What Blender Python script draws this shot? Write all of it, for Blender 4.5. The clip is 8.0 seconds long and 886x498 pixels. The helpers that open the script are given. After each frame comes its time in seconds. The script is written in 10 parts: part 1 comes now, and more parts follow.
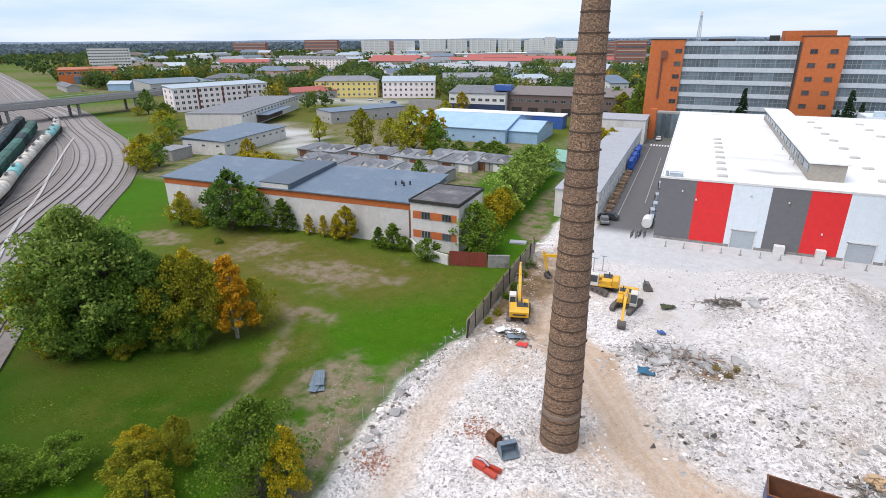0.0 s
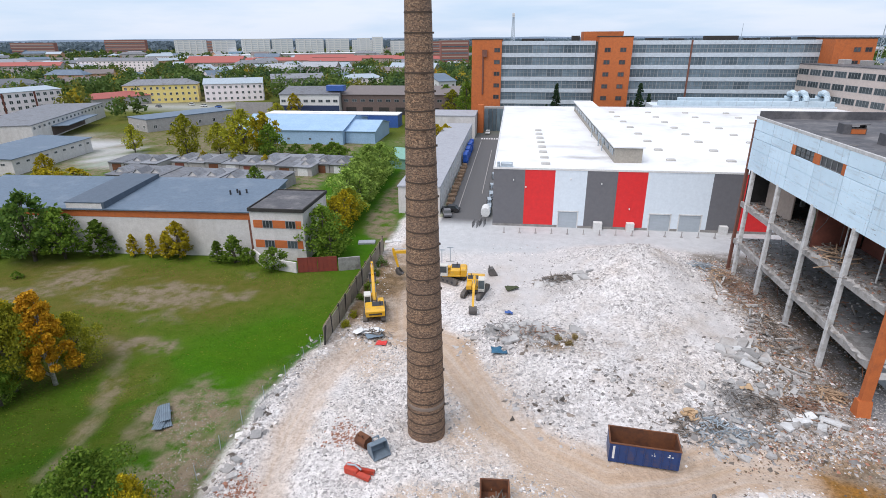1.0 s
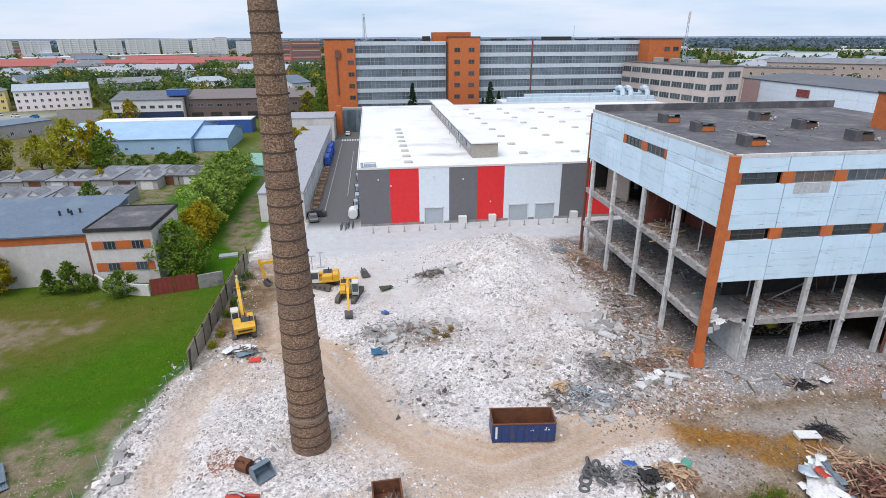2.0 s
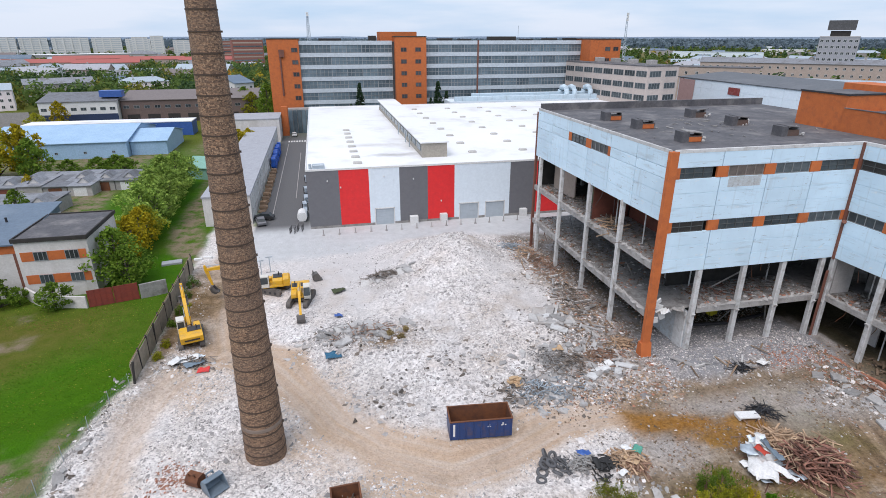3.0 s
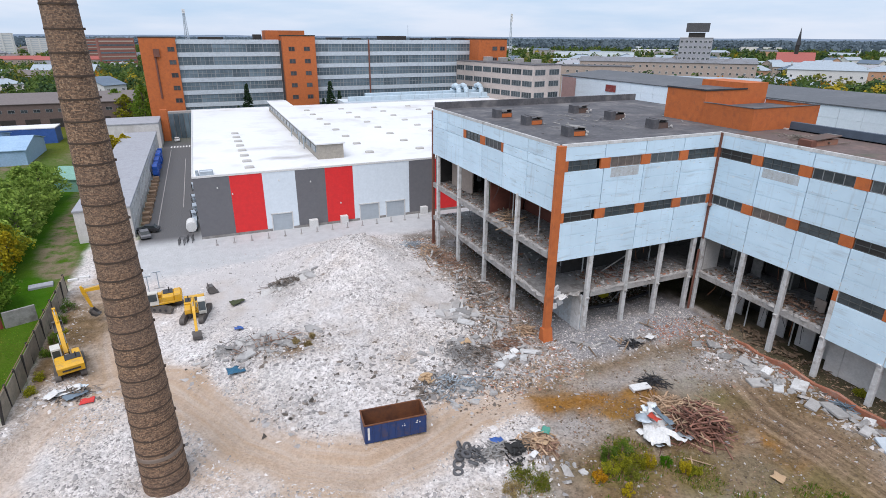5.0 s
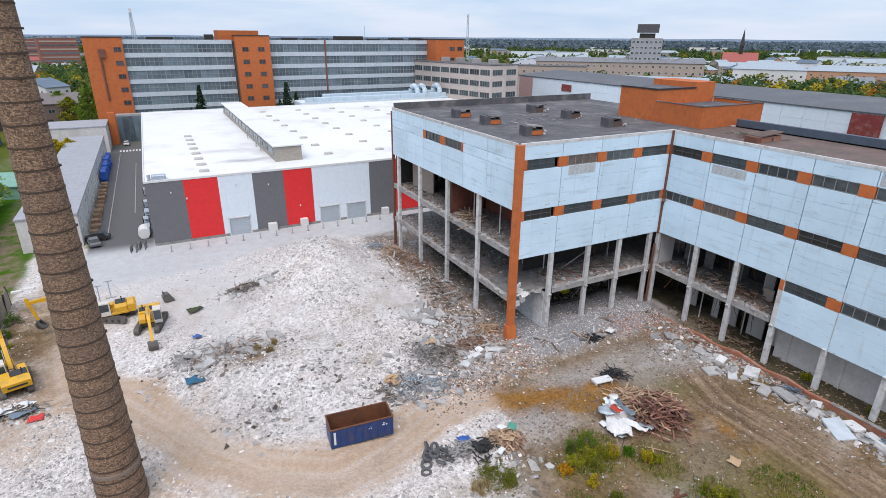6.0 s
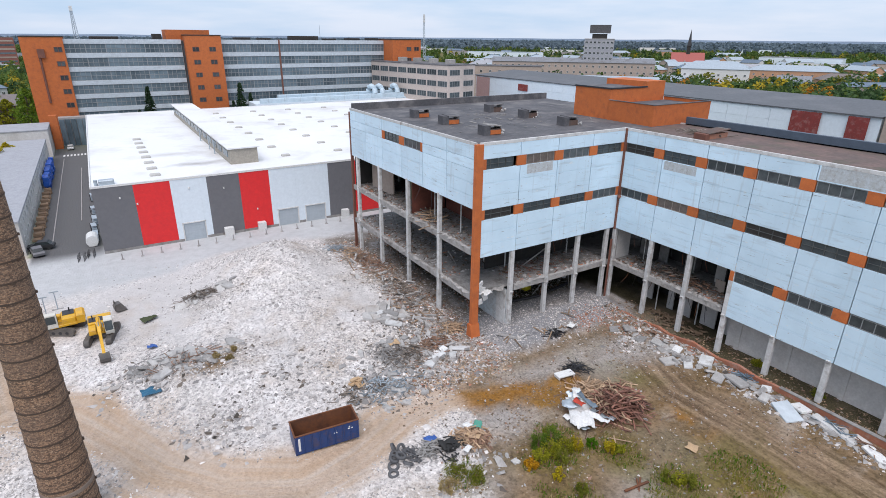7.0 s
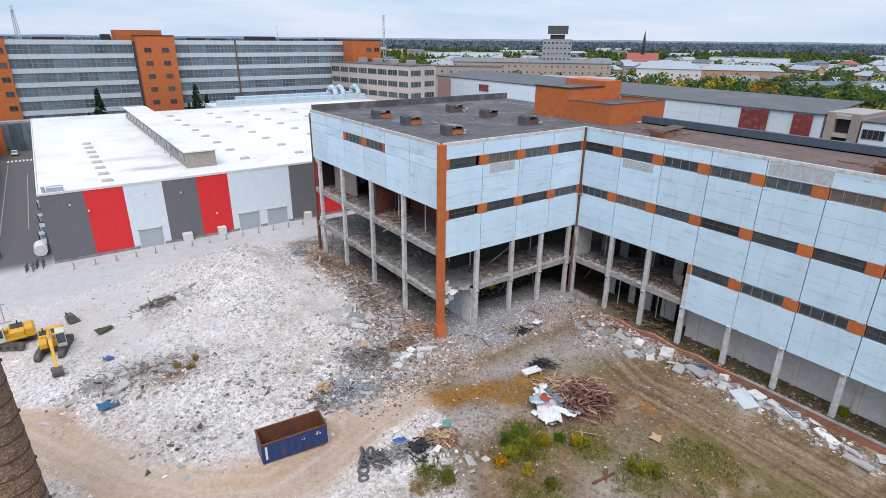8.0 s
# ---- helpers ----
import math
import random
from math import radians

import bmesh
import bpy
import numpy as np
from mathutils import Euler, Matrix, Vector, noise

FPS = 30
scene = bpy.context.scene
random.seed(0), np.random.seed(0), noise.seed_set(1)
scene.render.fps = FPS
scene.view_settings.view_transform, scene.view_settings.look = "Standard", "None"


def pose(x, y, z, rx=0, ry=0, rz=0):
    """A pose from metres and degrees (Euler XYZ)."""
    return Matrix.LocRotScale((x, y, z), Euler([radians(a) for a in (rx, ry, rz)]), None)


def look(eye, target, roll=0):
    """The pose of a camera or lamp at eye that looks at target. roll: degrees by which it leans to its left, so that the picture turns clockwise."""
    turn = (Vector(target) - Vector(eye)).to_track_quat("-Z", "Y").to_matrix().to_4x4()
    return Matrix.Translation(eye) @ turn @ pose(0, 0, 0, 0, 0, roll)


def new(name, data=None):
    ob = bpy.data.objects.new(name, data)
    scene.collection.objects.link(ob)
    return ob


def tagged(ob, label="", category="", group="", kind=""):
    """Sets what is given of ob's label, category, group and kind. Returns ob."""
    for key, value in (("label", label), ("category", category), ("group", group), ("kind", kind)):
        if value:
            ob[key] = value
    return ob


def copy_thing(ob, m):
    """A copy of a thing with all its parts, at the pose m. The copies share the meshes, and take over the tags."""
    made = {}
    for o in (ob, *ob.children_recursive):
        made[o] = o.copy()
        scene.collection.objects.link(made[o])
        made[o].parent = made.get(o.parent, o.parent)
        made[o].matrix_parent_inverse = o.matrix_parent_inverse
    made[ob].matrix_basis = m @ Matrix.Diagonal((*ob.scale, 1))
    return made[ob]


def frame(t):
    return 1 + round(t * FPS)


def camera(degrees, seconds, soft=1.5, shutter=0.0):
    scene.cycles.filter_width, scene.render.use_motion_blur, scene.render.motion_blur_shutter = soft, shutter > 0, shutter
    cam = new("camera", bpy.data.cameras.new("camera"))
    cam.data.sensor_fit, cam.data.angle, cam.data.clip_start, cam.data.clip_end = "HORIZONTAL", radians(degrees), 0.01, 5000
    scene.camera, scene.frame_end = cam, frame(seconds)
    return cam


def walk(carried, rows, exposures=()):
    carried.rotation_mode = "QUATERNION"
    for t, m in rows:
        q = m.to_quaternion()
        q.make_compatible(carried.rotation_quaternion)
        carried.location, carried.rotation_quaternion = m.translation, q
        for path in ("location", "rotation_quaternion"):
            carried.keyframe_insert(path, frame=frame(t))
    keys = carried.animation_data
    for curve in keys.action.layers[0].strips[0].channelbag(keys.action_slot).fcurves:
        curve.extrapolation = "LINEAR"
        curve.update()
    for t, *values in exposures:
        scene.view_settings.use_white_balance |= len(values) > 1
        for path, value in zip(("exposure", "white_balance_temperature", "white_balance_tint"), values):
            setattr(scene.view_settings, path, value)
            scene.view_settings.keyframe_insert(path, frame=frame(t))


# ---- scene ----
# The camera: a drone that hovers over the site and turns on the spot.
cam = camera(77.96, 8.0, soft=0.65)
EYE = (0.0, 0.0, 36.5)
PATH = [
    # seconds, yaw, pitch, lean
    (0.0, 24.06, -21.10, -0.42),
    (0.5, 15.82, -21.20, -0.36),
    (1.0, 7.29, -21.22, -0.34),
    (1.5, -1.22, -21.25, -0.30),
    (1.7, -4.20, -21.25, -0.27),
    (2.8, -11.05, -21.28, -0.05),
    (3.0, -12.48, -21.29, 0.0),
    (3.5, -15.64, -21.29, 0.07),
    (4.0, -18.07, -21.31, 0.15),
    (4.5, -20.80, -21.32, 0.26),
    (6.0, -27.50, -21.25, 0.43),
    (6.5, -29.55, -21.22, 0.48),
    (7.0, -31.79, -21.21, 0.55),
    (7.5, -34.04, -21.14, 0.58),
    (8.0, -35.70, -21.12, 0.58),
]
walk(cam, [(t, pose(*EYE, 90 + p, 0, w) @ pose(0, 0, 0, 0, 0, r)) for t, w, p, r in PATH], [(0.0, 0.60, 6450, 17), (0.5, 0.50, 6400, 17), (1.0, 0.46, 6350, 17), (3.0, 0.38, 6300, 17), (8.0, 0.37, 6300, 17)])

# ---- light: an overcast sky with a broad, weak sun behind the cloud ----
SUN_EL, SUN_AZ = radians(60), radians(215)
world = bpy.data.worlds.new("sky")
scene.world = world
world.use_nodes = True
wt = world.node_tree
bg = wt.nodes["Background"]
sky = wt.nodes.new("ShaderNodeTexSky")
sky.sky_type, sky.sun_disc = "NISHITA", False
sky.sun_elevation, sky.sun_rotation = SUN_EL, SUN_AZ
sky.air_density, sky.dust_density = 1.0, 2.0
wco = wt.nodes.new("ShaderNodeTexCoord")
wmap = wt.nodes.new("ShaderNodeMapping")
wmap.inputs["Scale"].default_value = (1.6, 1.6, 11.0)
wn = wt.nodes.new("ShaderNodeTexNoise")
wn.inputs["Scale"].default_value, wn.inputs["Detail"].default_value, wn.inputs["Roughness"].default_value = 1.6, 6.0, 0.55
wr = wt.nodes.new("ShaderNodeValToRGB")
wr.color_ramp.elements[0].position, wr.color_ramp.elements[0].color = 0.34, (4.7, 6.3, 7.75, 1)
wr.color_ramp.elements[1].position, wr.color_ramp.elements[1].color = 0.60, (6.7, 7.55, 8.3, 1)
wm = wt.nodes.new("ShaderNodeMix")
wm.data_type = "RGBA"
wm.inputs["Factor"].default_value = 0.86
wt.links.new(wco.outputs["Generated"], wmap.inputs["Vector"])
wt.links.new(wmap.outputs["Vector"], wn.inputs["Vector"])
wt.links.new(wn.outputs["Fac"], wr.inputs["Fac"])
wt.links.new(sky.outputs["Color"], wm.inputs["A"])
wt.links.new(wr.outputs["Color"], wm.inputs["B"])
wt.links.new(wm.outputs["Result"], bg.inputs["Color"])
bg.inputs["Strength"].default_value = 0.094

sun = new("sun", bpy.data.lights.new("sun", "SUN"))
sun.data.energy, sun.data.angle, sun.data.color = 2.1, radians(50), (1.0, 0.95, 0.88)
sun.matrix_world = look((0, 0, 60), (math.sin(SUN_AZ) * -math.cos(SUN_EL) * 50, -math.cos(SUN_AZ) * math.cos(SUN_EL) * 50, 60 - math.sin(SUN_EL) * 50))

rng = np.random.default_rng(7)


# ---- materials ----
def mat(name, a, b=None, rough=0.8, scale=1.0, fine=14.0, bump=0.15, metal=0.0, stain=None, stain_amount=0.3, stain_scale=0.25, island=0.0, each=0.0, streak=0.0, spec=0.4, grainy=0.28, soft_stain=0.52):
    """A surface: colour a drifting to b at a large scale, fine grain, stains of a shape of their own, relief."""
    m = bpy.data.materials.new(name)
    m.use_nodes = True
    nt = m.node_tree
    bs = nt.nodes["Principled BSDF"]
    bs.inputs["Roughness"].default_value, bs.inputs["Metallic"].default_value = rough, metal
    bs.inputs["Specular IOR Level"].default_value = spec
    co = nt.nodes.new("ShaderNodeTexCoord")
    place = co.outputs["Object"]
    if each:
        # every piece is cut from another part of the pattern
        oi = nt.nodes.new("ShaderNodeObjectInfo")
        sh = nt.nodes.new("ShaderNodeVectorMath")
        sh.operation = "MULTIPLY_ADD"
        sh.inputs[1].default_value = (61.0, 47.0, 83.0)
        nt.links.new(oi.outputs["Random"], sh.inputs[0])
        nt.links.new(place, sh.inputs[2])
        place = sh.outputs["Vector"]
    b = b or tuple(min(1, c * 0.75) for c in a)

    def noise_node(sc, detail, vec=None):
        n = nt.nodes.new("ShaderNodeTexNoise")
        n.inputs["Scale"].default_value, n.inputs["Detail"].default_value, n.inputs["Roughness"].default_value = sc, detail, 0.6
        nt.links.new(vec or place, n.inputs["Vector"])
        return n.outputs["Fac"]

    def ramp(fac, lo, hi):
        n = nt.nodes.new("ShaderNodeMapRange")
        n.inputs["From Min"].default_value, n.inputs["From Max"].default_value = lo, hi
        nt.links.new(fac, n.inputs["Value"])
        return n.outputs["Result"]

    def mixed(fac, ca, cb, blend="MIX"):
        n = nt.nodes.new("ShaderNodeMix")
        n.data_type, n.blend_type = "RGBA", blend
        for key, v in (("Factor", fac), ("A", ca), ("B", cb)):
            if isinstance(v, tuple):
                n.inputs[key].default_value = (*v, 1)
            elif isinstance(v, float):
                n.inputs[key].default_value = v
            else:
                nt.links.new(v, n.inputs[key])
        return n.outputs["Result"]

    col = mixed(ramp(noise_node(scale, 5), 0.32, 0.68), a, b)
    grain = noise_node(fine, 4)
    col = mixed(ramp(grain, 0.25, 0.75), col, mixed(grainy, col, (0.02, 0.02, 0.02)))
    if stain:
        vec = None
        if streak:
            mp = nt.nodes.new("ShaderNodeMapping")
            mp.inputs["Scale"].default_value = (streak, streak, 0.12 * streak) if streak > 0 else (-0.25 * streak, -0.25 * streak, -2.2 * streak)
            nt.links.new(place, mp.inputs["Vector"])
            vec = mp.outputs["Vector"]
        s = ramp(noise_node(stain_scale, 7, vec), soft_stain, soft_stain + 0.18)
        mu = nt.nodes.new("ShaderNodeMath")
        mu.operation = "MULTIPLY"
        mu.inputs[1].default_value = stain_amount
        nt.links.new(s, mu.inputs[0])
        col = mixed(mu.outputs[0], col, stain)
    for amount, node, out in ((island, "ShaderNodeNewGeometry", "Random Per Island"), (each, "ShaderNodeObjectInfo", "Random")):
        if amount:
            g = nt.nodes.new(node)
            hs = nt.nodes.new("ShaderNodeHueSaturation")
            mr = nt.nodes.new("ShaderNodeMapRange")
            mr.inputs["To Min"].default_value, mr.inputs["To Max"].default_value = 1 - amount, 1 + amount
            nt.links.new(g.outputs[out], mr.inputs["Value"])
            nt.links.new(mr.outputs["Result"], hs.inputs["Value"])
            nt.links.new(col, hs.inputs["Color"])
            col = hs.outputs["Color"]
    nt.links.new(col, bs.inputs["Base Color"])
    if bump:
        bp = nt.nodes.new("ShaderNodeBump")
        bp.inputs["Strength"].default_value, bp.inputs["Distance"].default_value = bump, 0.05
        nt.links.new(grain, bp.inputs["Height"])
        nt.links.new(bp.outputs["Normal"], bs.inputs["Normal"])
    return m


def leaf_mat(name, a, b):
    """Foliage: each leaf its own shade between a and b, a little light shining through."""
    m = bpy.data.materials.new(name)
    m.use_nodes = True
    nt = m.node_tree
    bs = nt.nodes["Principled BSDF"]
    bs.inputs["Roughness"].default_value = 0.75
    bs.inputs["Specular IOR Level"].default_value = 0.15
    g = nt.nodes.new("ShaderNodeNewGeometry")
    oi = nt.nodes.new("ShaderNodeObjectInfo")
    co = nt.nodes.new("ShaderNodeTexCoord")
    n = nt.nodes.new("ShaderNodeTexNoise")
    n.inputs["Scale"].default_value = 0.55
    nt.links.new(co.outputs["Object"], n.inputs["Vector"])
    ad = nt.nodes.new("ShaderNodeMath")
    ad.operation = "ADD"
    mr = nt.nodes.new("ShaderNodeMapRange")
    mr.inputs["From Min"].default_value, mr.inputs["From Max"].default_value = 0.45, 1.5
    nt.links.new(g.outputs["Random Per Island"], ad.inputs[0])
    nt.links.new(n.outputs["Fac"], ad.inputs[1])
    nt.links.new(ad.outputs[0], mr.inputs["Value"])
    mx = nt.nodes.new("ShaderNodeMix")
    mx.data_type = "RGBA"
    mx.inputs["A"].default_value, mx.inputs["B"].default_value = (*a, 1), (*b, 1)
    nt.links.new(mr.outputs["Result"], mx.inputs["Factor"])
    hs = nt.nodes.new("ShaderNodeHueSaturation")
    m2 = nt.nodes.new("ShaderNodeMapRange")
    m2.inputs["To Min"].default_value, m2.inputs["To Max"].default_value = 0.8, 1.2
    nt.links.new(oi.outputs["Random"], m2.inputs["Value"])
    nt.links.new(m2.outputs["Result"], hs.inputs["Value"])
    nt.links.new(mx.outputs["Result"], hs.inputs["Color"])
    nt.links.new(hs.outputs["Color"], bs.inputs["Base Color"])
    tr = nt.nodes.new("ShaderNodeBsdfTranslucent")
    nt.links.new(hs.outputs["Color"], tr.inputs["Color"])
    ms = nt.nodes.new("ShaderNodeMixShader")
    ms.inputs["Fac"].default_value = 0.4
    nt.links.new(bs.outputs["BSDF"], ms.inputs[1])
    nt.links.new(tr.outputs["BSDF"], ms.inputs[2])
    nt.links.new(ms.outputs["Shader"], nt.nodes["Material Output"].inputs["Surface"])
    return m


M_CONC = mat("weathered concrete", (0.34, 0.33, 0.315), (0.24, 0.23, 0.22), stain=(0.10, 0.085, 0.075), stain_amount=0.6, stain_scale=0.5, fine=5)
M_COLUMN = mat("whitewashed concrete", (0.66, 0.665, 0.66), (0.50, 0.50, 0.49), stain=(0.20, 0.165, 0.135), stain_amount=0.65, stain_scale=1.1, fine=6, grainy=0.2, each=0.1)
M_EDGE = mat("chipped dirty floor edge concrete", (0.46, 0.445, 0.425), (0.33, 0.315, 0.30), stain=(0.14, 0.115, 0.09), stain_amount=0.7, stain_scale=0.8, fine=5, grainy=0.3, each=0.1)
def panel_mat():
    """Pale blue facade coating: faded patches, dirt along the boards, scratches, bare spots and drips."""
    m = bpy.data.materials.new("pale blue panel coating")
    m.use_nodes = True
    nt = m.node_tree
    bs = nt.nodes["Principled BSDF"]
    bs.inputs["Roughness"].default_value = 0.6
    co, oi, sh = nt.nodes.new("ShaderNodeTexCoord"), nt.nodes.new("ShaderNodeObjectInfo"), nt.nodes.new("ShaderNodeVectorMath")
    sh.operation = "MULTIPLY_ADD"
    sh.inputs[1].default_value = (61.0, 47.0, 83.0)
    nt.links.new(oi.outputs["Random"], sh.inputs[0])
    nt.links.new(co.outputs["Object"], sh.inputs[2])

    def layer(stretch, scale, detail, lo, hi, amount):
        mp, n, mr = nt.nodes.new("ShaderNodeMapping"), nt.nodes.new("ShaderNodeTexNoise"), nt.nodes.new("ShaderNodeMapRange")
        mp.inputs["Scale"].default_value = stretch
        n.inputs["Scale"].default_value, n.inputs["Detail"].default_value, n.inputs["Roughness"].default_value = scale, detail, 0.62
        mr.inputs["From Min"].default_value, mr.inputs["From Max"].default_value, mr.inputs["To Max"].default_value = lo, hi, amount
        nt.links.new(sh.outputs["Vector"], mp.inputs["Vector"])
        nt.links.new(mp.outputs["Vector"], n.inputs["Vector"])
        nt.links.new(n.outputs["Fac"], mr.inputs["Value"])
        return mr.outputs["Result"]

    col = None
    for f, c in ((layer((1, 1, 1), 0.22, 4, 0.35, 0.65, 1.0), (0.53, 0.685, 0.79)),
                 (layer((0.3, 1, 2.2), 0.8, 6, 0.56, 0.72, 0.5), (0.36, 0.43, 0.47)),
                 (layer((2.2, 1, 0.14), 1.0, 6, 0.58, 0.74, 0.4), (0.33, 0.37, 0.39)),
                 (layer((0.5, 1, 5.0), 1.1, 8, 0.645, 0.69, 0.8), (0.20, 0.215, 0.22)),
                 (layer((1, 1, 1.6), 2.4, 9, 0.665, 0.70, 0.75), (0.26, 0.26, 0.25)),
                 (layer((0.7, 1, 1.4), 1.3, 8, 0.64, 0.68, 0.6), (0.70, 0.74, 0.75))):
        x = nt.nodes.new("ShaderNodeMix")
        x.data_type = "RGBA"
        nt.links.new(f, x.inputs["Factor"])
        if col is None:
            x.inputs["A"].default_value = (0.60, 0.765, 0.875, 1)
        else:
            nt.links.new(col, x.inputs["A"])
        x.inputs["B"].default_value = (*c, 1)
        col = x.outputs["Result"]
    hs, mr = nt.nodes.new("ShaderNodeHueSaturation"), nt.nodes.new("ShaderNodeMapRange")
    mr.inputs["To Min"].default_value, mr.inputs["To Max"].default_value = 0.95, 1.05
    nt.links.new(oi.outputs["Random"], mr.inputs["Value"])
    nt.links.new(mr.outputs["Result"], hs.inputs["Value"])
    nt.links.new(col, hs.inputs["Color"])
    nt.links.new(hs.outputs["Color"], bs.inputs["Base Color"])
    return m


M_PANEL = panel_mat()
M_OBRICK = mat("orange brick", (0.56, 0.155, 0.04), (0.47, 0.125, 0.035), stain=(0.2, 0.07, 0.04), stain_amount=0.4, stain_scale=1.2, each=0.08, fine=9, grainy=0.18)
M_GLASS_D = mat("dirty dark window glass", (0.035, 0.045, 0.05), (0.07, 0.085, 0.09), rough=0.25, bump=0.0, each=0.5, fine=2, scale=0.6)
M_GLASS_B = mat("grey-blue factory glazing", (0.085, 0.125, 0.15), (0.17, 0.225, 0.26), rough=0.2, bump=0.0, each=0.3, fine=1.2, scale=0.3)
M_FRAME = mat("dull window frame paint", (0.30, 0.32, 0.33), bump=0.02)
M_BITUMEN = mat("roofing felt", (0.085, 0.085, 0.095), (0.15, 0.145, 0.15), stain=(0.25, 0.235, 0.225), stain_amount=0.6, stain_scale=0.3, fine=2.2, scale=0.35, grainy=0.5)
M_BITUMEN_R = mat("reddish worn roofing felt", (0.22, 0.145, 0.125), (0.14, 0.105, 0.095), stain=(0.075, 0.085, 0.055), stain_amount=0.7, stain_scale=0.3, fine=2.2, scale=0.35, grainy=0.5)
M_MEMBRANE = mat("white roof membrane", (0.77, 0.78, 0.785), (0.71, 0.72, 0.725), stain=(0.42, 0.39, 0.36), stain_amount=0.5, stain_scale=0.08, fine=1.5, scale=0.06, bump=0.03, rough=0.55, grainy=0.06)
def scorch(m, x, y, sx, sy, colour, amount):
    """A soot stain with ragged edges, stretched about a place on the roof."""
    nt = m.node_tree
    bs = nt.nodes["Principled BSDF"]
    old = bs.inputs["Base Color"].links[0].from_socket
    co, mp, ln, ns, ad, mr, mx = [nt.nodes.new("ShaderNode" + k) for k in ("TexCoord", "Mapping", "VectorMath", "TexNoise", "Math", "MapRange", "Mix")]
    mp.inputs["Location"].default_value = (-x / sx, -y / sy, 0)
    mp.inputs["Scale"].default_value = (1 / sx, 1 / sy, 0)
    ln.operation, ad.operation, mx.data_type = "LENGTH", "MULTIPLY_ADD", "RGBA"
    ns.inputs["Scale"].default_value, ns.inputs["Detail"].default_value = 0.35, 5.0
    ad.inputs[1].default_value = 1.6
    mr.inputs["From Min"].default_value, mr.inputs["From Max"].default_value, mr.inputs["To Min"].default_value, mr.inputs["To Max"].default_value = 0.7, 2.0, amount, 0.0
    nt.links.new(co.outputs["Object"], mp.inputs["Vector"])
    nt.links.new(co.outputs["Object"], ns.inputs["Vector"])
    nt.links.new(mp.outputs["Vector"], ln.inputs[0])
    nt.links.new(ns.outputs["Fac"], ad.inputs[0])
    nt.links.new(ln.outputs["Value"], ad.inputs[2])
    nt.links.new(ad.outputs[0], mr.inputs["Value"])
    nt.links.new(mr.outputs["Result"], mx.inputs["Factor"])
    nt.links.new(old, mx.inputs["A"])
    mx.inputs["B"].default_value = (*colour, 1)
    nt.links.new(mx.outputs["Result"], bs.inputs["Base Color"])


scorch(M_MEMBRANE, 15.5, 119.5, 6.5, 2.2, (0.22, 0.19, 0.17), 0.75)
scorch(M_MEMBRANE, 11.0, 132.0, 9.0, 2.5, (0.40, 0.37, 0.35), 0.6)
M_CLAD_G = mat("grey cladding", (0.155, 0.155, 0.165), (0.14, 0.14, 0.15), rough=0.5, fine=2, bump=0.02, grainy=0.06)
M_CLAD_R = mat("red cladding", (0.74, 0.03, 0.03), (0.66, 0.028, 0.03), rough=0.5, fine=2, bump=0.02, grainy=0.06)
M_CLAD_W = mat("white cladding", (0.70, 0.775, 0.83), (0.65, 0.725, 0.78), rough=0.5, fine=2, bump=0.02, grainy=0.06)
M_DOORG = mat("grey sectional door", (0.42, 0.47, 0.51), (0.38, 0.43, 0.47), rough=0.5, fine=2, bump=0.02, grainy=0.06)
M_METAL = mat("galvanised steel", (0.48, 0.55, 0.60), (0.40, 0.46, 0.51), rough=0.45, metal=0.3, fine=3, bump=0.03)
M_DKMETAL = mat("dark steel", (0.06, 0.06, 0.065), rough=0.5, metal=0.4)
M_RUST = mat("rusty steel", (0.20, 0.075, 0.03), (0.11, 0.045, 0.025), rough=0.85, fine=6, scale=1.4)
M_BLUE = mat("blue container paint", (0.02, 0.055, 0.19), (0.016, 0.045, 0.15), rough=0.45, stain=(0.12, 0.07, 0.05), stain_amount=0.5, stain_scale=1.2, bump=0.03)
M_YELLOW = mat("yellow machine paint", (0.78, 0.43, 0.015), (0.70, 0.38, 0.02), rough=0.4, stain=(0.3, 0.2, 0.1), stain_amount=0.5, stain_scale=1.5, bump=0.02)
M_RUBBER = mat("black rubber", (0.03, 0.03, 0.03), rough=0.8)
M_TRACK = mat("dusty track steel", (0.16, 0.145, 0.13), (0.1, 0.09, 0.085), rough=0.8)
M_WHITE = mat("white paint", (0.75, 0.75, 0.74), (0.68, 0.68, 0.66), fine=5, bump=0.03)
M_RENDER_W = mat("whitewashed wall", (0.64, 0.62, 0.60), (0.54, 0.52, 0.50), stain=(0.30, 0.27, 0.24), stain_amount=0.45, stain_scale=0.35, streak=0.5, fine=4, grainy=0.15)
M_BLUEROOF = mat("blue-grey roofing", (0.135, 0.185, 0.245), (0.11, 0.155, 0.21), rough=0.55, stain=(0.26, 0.30, 0.34), stain_amount=0.3, stain_scale=0.2, fine=3, bump=0.05)
M_LTBLUE = mat("light blue sheet metal", (0.36, 0.53, 0.72), (0.30, 0.46, 0.64), rough=0.5, fine=2, scale=0.2, bump=0.04)
M_ASB = mat("grey fibre-cement roofing", (0.24, 0.25, 0.27), (0.17, 0.18, 0.20), fine=4, stain=(0.09, 0.08, 0.07), stain_amount=0.5, each=0.25)
M_BROWNW = mat("brown sheet cladding", (0.17, 0.125, 0.11), (0.14, 0.10, 0.09), fine=3)
M_YELLOWW = mat("yellow render", (0.78, 0.63, 0.22), (0.70, 0.56, 0.20), fine=2, grainy=0.1)
